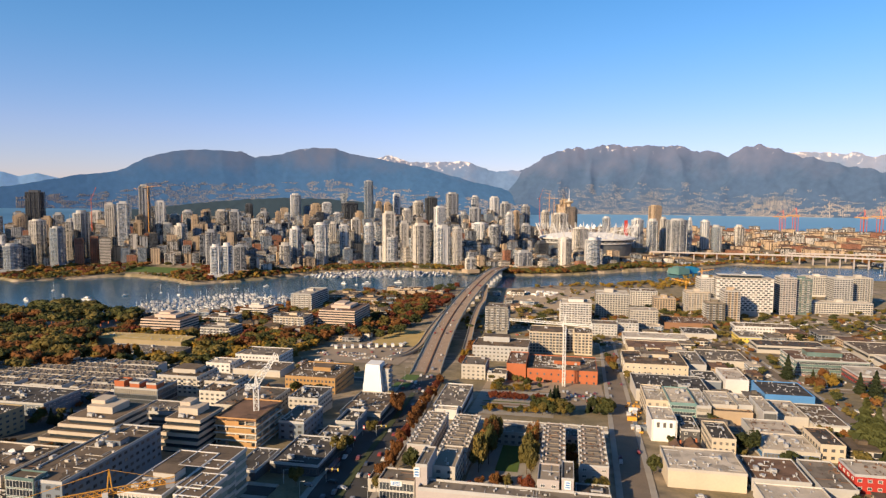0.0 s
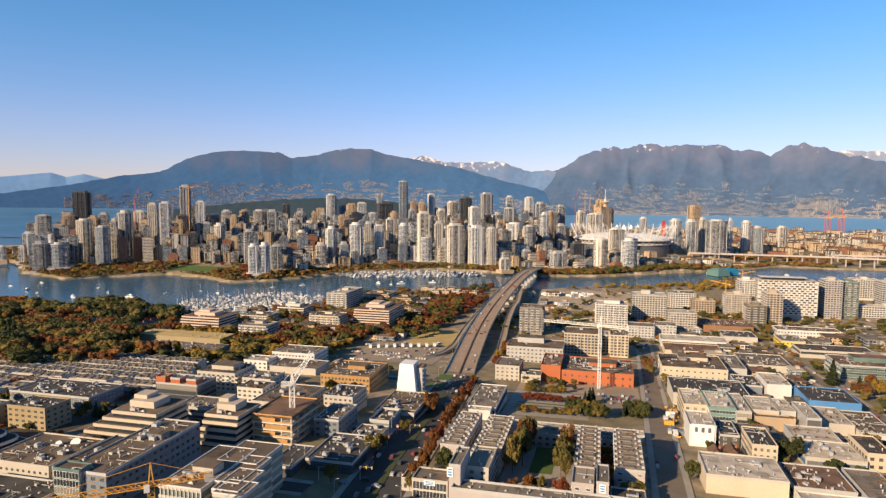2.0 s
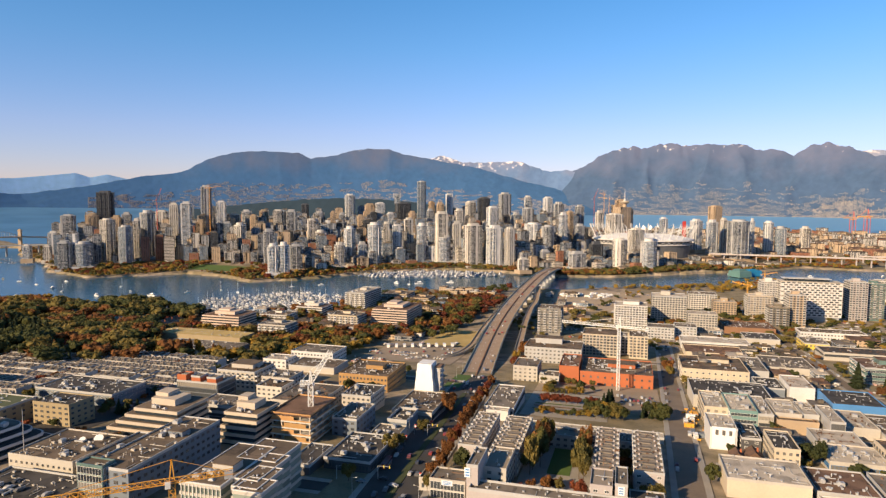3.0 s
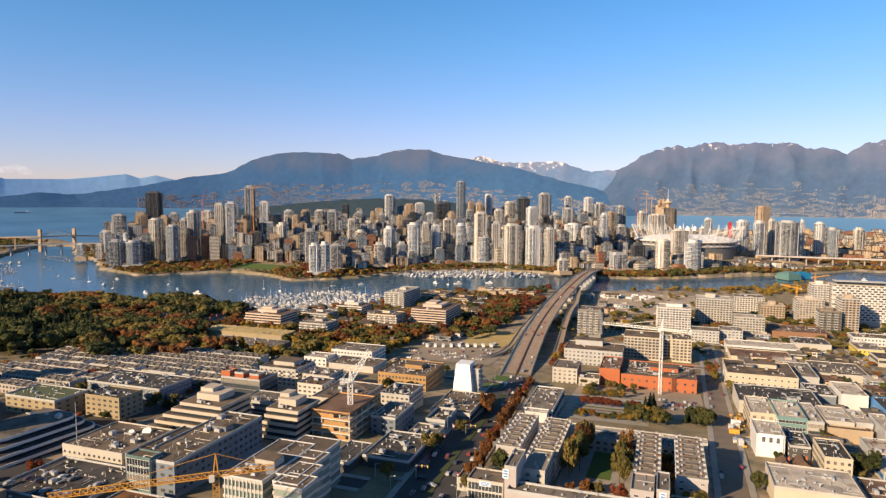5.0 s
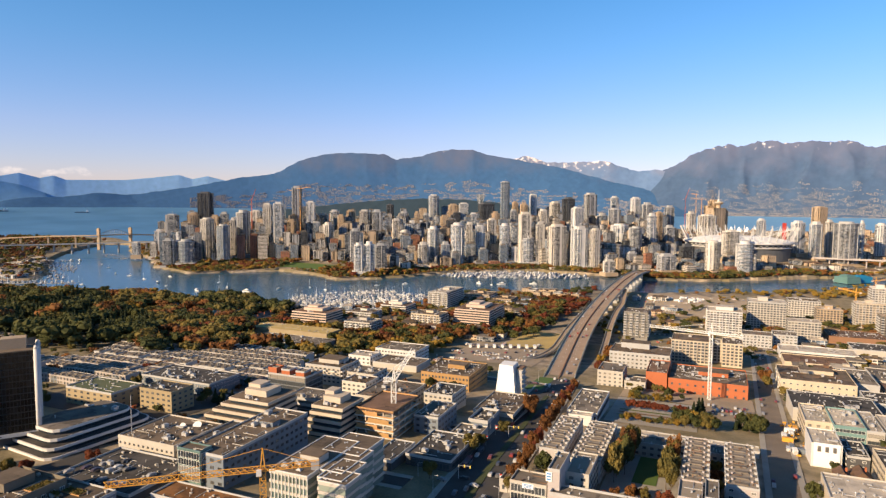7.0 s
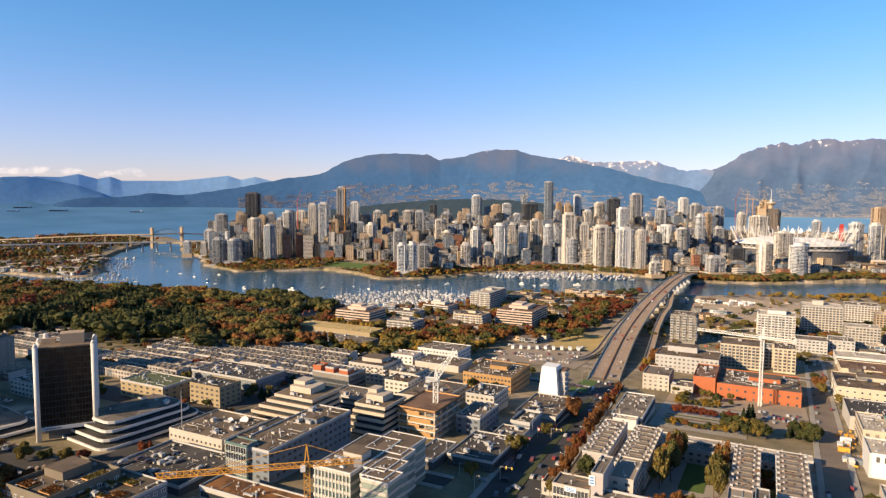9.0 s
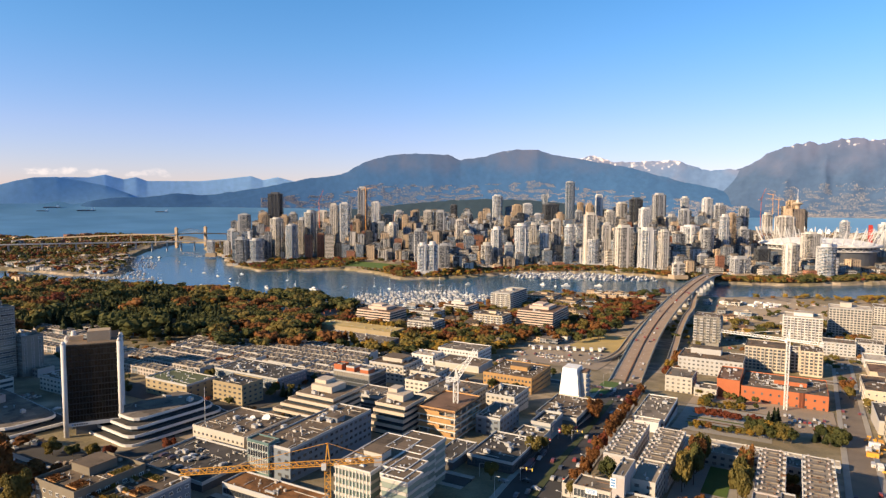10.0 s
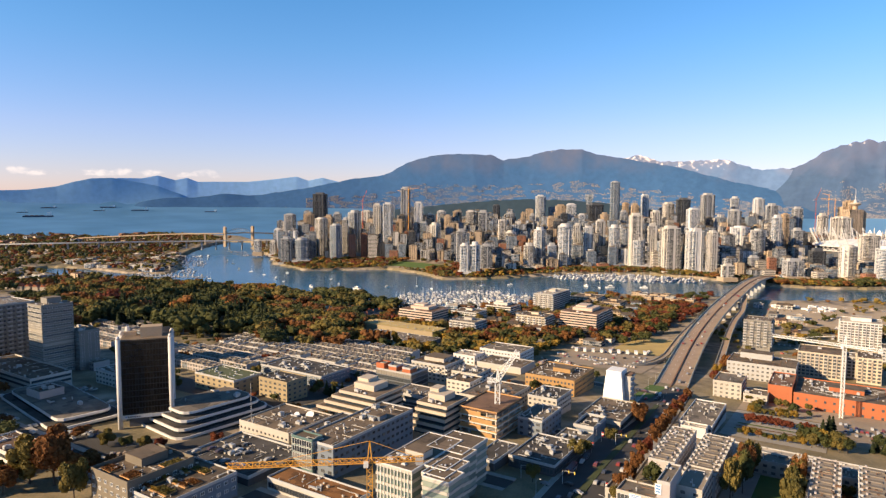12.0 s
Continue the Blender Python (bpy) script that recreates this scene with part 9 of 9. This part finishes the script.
for i in range(9):
    x, y = 45 + vrng.uniform(-3, 6), vrng.uniform(390, 460)
    t = thing("site_container", pose(x, y, slope(x, y) + 0.2, 0, 0, vrng.choice((0, 90))), "steel site container at the street works", "container", "street works")
    part("box", Shape().box(0, 0, 0.15, 2.4, 5.8, 2.5), vrng.choice((SHEET, CRANEO, SLATE)), t)
    part("door", Shape().box(0, -2.95, 0.2, 2.2, 0.08, 2.3), METAL, t)
arch = thing("arched_gable", pose(57, 372.6, slope(57, 372) + 0.5), "white arched shop gable facing the street", "gable")
part("panel", Shape().box(0, 0, 0, 12, 0.5, 12.5), SHEET, arch)
for i in range(3):
    part("opening", Shape().box(-3.5 + 3.5 * i, -0.3, 8, 1.6, 0.2, 2.8), FRAMED, arch)


# roof gardens on the low building by the big trees
roof_z = slope(-226, 155) + 9.3
bed = Shape().box(0, 0, 0, 5.0, 2.0, 0.5).mesh("planter", TIMBER)
for i in range(10):
    x, y = -236 + 5.6 * (i % 4), 143 + 8.5 * (i // 4)
    t = thing("roof_planter", pose(x, y, roof_z, 0, 0, 0), "timber planter with autumn shrubs on the roof", "planter", "roof planters")
    part("box", bed, None, t)
    k = ("olive", "orange", "gold")[i % 3]
    for u in (-1.4, 0.2, 1.6):
        s = part("shrub", TREES[next(q for q in TREES if q[0] == k)][1], None, t, m=pose(u, 0, -0.2, 0, 0, vrng.uniform(0, 360)))
        s.scale = (2.0, 2.0, 1.9)


# -- moored boats past counting --
MOORED = foliage("mixed_boat_paint", (0.70, 0.69, 0.66), (0.42, 0.42, 0.43), (0.72, 0.70, 0.67), (0.08, 0.12, 0.22), (0.5, 0.44, 0.38), island=0.9)


def moored(outline, n, sail, heading, words, seed, big=1.0):
    r, s, done, taken = random.Random(seed), Shape(), 0, set()
    xs, ys = [p[0] for p in outline], [p[1] for p in outline]
    for _ in range(n * 30):
        x, y = r.uniform(min(xs), max(xs)), r.uniform(min(ys), max(ys))
        t = radians(heading + r.choice((0, 180)) + r.uniform(-5, 5))
        u, v = x * math.cos(-t) - y * math.sin(-t), x * math.sin(-t) + y * math.cos(-t)
        cell = (round(x / (6.5 * big)), round(y / (6.5 * big)))
        if cell in taken or not inside(x, y, outline) or not wet(x, y):
            continue
        taken.add(cell)
        k = r.uniform(0.55, 1.0) * big
        h = hull_shape(10 * k, 3.4 * k, 1.2 * k)
        if r.random() < sail:
            h.box(0, 0.3, 1.2 * k, 1.9 * k, 3.6 * k, 0.7 * k, 0, 0.85).cyl(0, 1.0, 1.2 * k, r.uniform(10, 16) * k, 0.15, 4, 0.7)
        else:
            h.box(0, -0.6, 1.2 * k, 2.6 * k, 5.2 * k, 1.4 * k, 0, 0.9).box(0, -1.0, 2.6 * k, 1.9 * k, 2.8 * k, 0.9 * k, 0, 0.85)
        s.add([(x + a * math.cos(t) - b * math.sin(t), y + a * math.sin(t) + b * math.cos(t), c) for a, b, c in h.v], h.f)
        done += 1
        if done >= n:
            break
    tagged(part("moored_boat", s, MOORED), words, "boats", kind="stuff")


moored([(-640, 800), (-660, 900), (-630, 960), (-560, 1030), (-450, 1010), (-440, 900), (-500, 790)], 380, 0.5, 45, "closely moored sailing and motor boats in the marina", 3, 1.2)
moored([(-580, 1290), (-560, 1345), (-380, 1430), (-260, 1420), (-240, 1370), (-330, 1320), (-480, 1270)], 240, 0.2, -30, "closely moored white cruisers at the northern docks", 4, 1.55)
moored([(-1330, 800), (-1260, 850), (-1330, 930), (-1450, 1010), (-1580, 1110), (-1560, 1150), (-1400, 1060), (-1260, 930), (-1180, 840), (-1200, 770)], 120, 0.6, 40, "closely moored boats round the island", 5)
moored([(-1640, 1310), (-1560, 1355), (-1400, 1265), (-1460, 1225), (-1620, 1290)], 50, 0.4, 30, "moored boats under the far bridges", 6)

# -- parked cars and goods past counting between the workshops --
GOODS = foliage("mixed_goods_paint", (0.04, 0.04, 0.045), (0.45, 0.44, 0.42), (0.7, 0.69, 0.66), (0.07, 0.10, 0.18), (0.30, 0.20, 0.12), (0.62, 0.6, 0.56), (0.3, 0.05, 0.03), island=1.0)


def littered(outline, n, words, seed):
    r, s, done = random.Random(seed), Shape(), 0
    xs, ys = [p[0] for p in outline], [p[1] for p in outline]
    for _ in range(n * 12):
        x, y = r.uniform(min(xs), max(xs)), r.uniform(min(ys), max(ys))
        if not inside(x, y, outline) or not free(x, y, 1.0):
            continue
        z, t = slope(x, y), r.choice((0, 0, 90, 45))
        for i in range(r.choice((1, 2, 4, 6))):
            a = x + 2.8 * i * math.cos(radians(t))
            b = y + 2.8 * i * math.sin(radians(t))
            if not free(a, b, 1.0):
                break
            if r.random() < 0.7:
                s.box(a, b, z + 0.25, 1.8, 4.4, 0.75, t).box(a, b, z + 1.0, 1.7, 2.4, 0.55, t, 0.8)
            else:
                s.box(a, b, z, r.uniform(1, 2.5), r.uniform(1.5, 4.5), r.uniform(0.8, 2.2), t)
            done += 1
        if done >= n:
            break
    tagged(part("parked_car", s, GOODS), words, "cars", kind="stuff")


littered([(46, 250), (290, 250), (540, 620), (540, 1100), (180, 1100), (46, 900)], 900, "cars and goods standing between the eastern workshops", 7)
littered([(-110, 700), (40, 700), (180, 900), (180, 1100), (60, 1180), (-110, 1150)], 420, "cars and goods on the dusty yards", 8)
littered([(-300, 500), (-150, 480), (-160, 660), (-240, 660)], 120, "cars parked below the slope", 9)
littered([(-460, 120), (-330, 120), (-220, 150), (-225, 270), (-330, 260), (-450, 220)], 90, "cars parked by the western street", 10)


# -- planted beds on the roofs by the crane --
def planted_bed(x, y, z, w, d, tone, seed):
    """A shallow timber-edged bed full of low rust or green clumps."""
    r = random.Random(seed)
    t = thing("roof_bed", pose(x, y, z), "timber-edged roof bed with rust and green clumps", "roof garden", "roof beds")
    part("edge", ring(Shape(), -w / 2, w / 2, -d / 2, d / 2, 0, 0.25, 0.5), TIMBER, t)
    s = Shape()
    for i in range(int(w * d * 9)):
        spray(s, Vector((r.uniform(-0.47, 0.47) * w, r.uniform(-0.47, 0.47) * d, r.uniform(0.25, 0.75))), r.uniform(0.2, 0.45), r)
    tagged(part("planting", s, tone, t), kind="stuff")


for i, (x, y, w, d, tone) in enumerate(((-222, 145, 9, 5, LEAF_OLIVE), (-233, 150, 6, 8, LEAF_ORANGE), (-219, 156, 7, 4, LEAF_ORANGE), (-226, 165, 10, 4, LEAF_OLIVE), (-235, 163, 4, 5, LEAF_RED))):
    planted_bed(x, y, slope(-226, 155) + 9.2, w, d, tone, i)
for i, (x, y, w, d, tone) in enumerate(((-252, 141, 8, 5, LEAF_ORANGE), (-239, 142, 7, 6, LEAF_ORANGE), (-236, 158, 5, 9, LEAF_OLIVE))):
    planted_bed(x, y, slope(-245, 151) + 12.2, w, d, tone, i + 9)
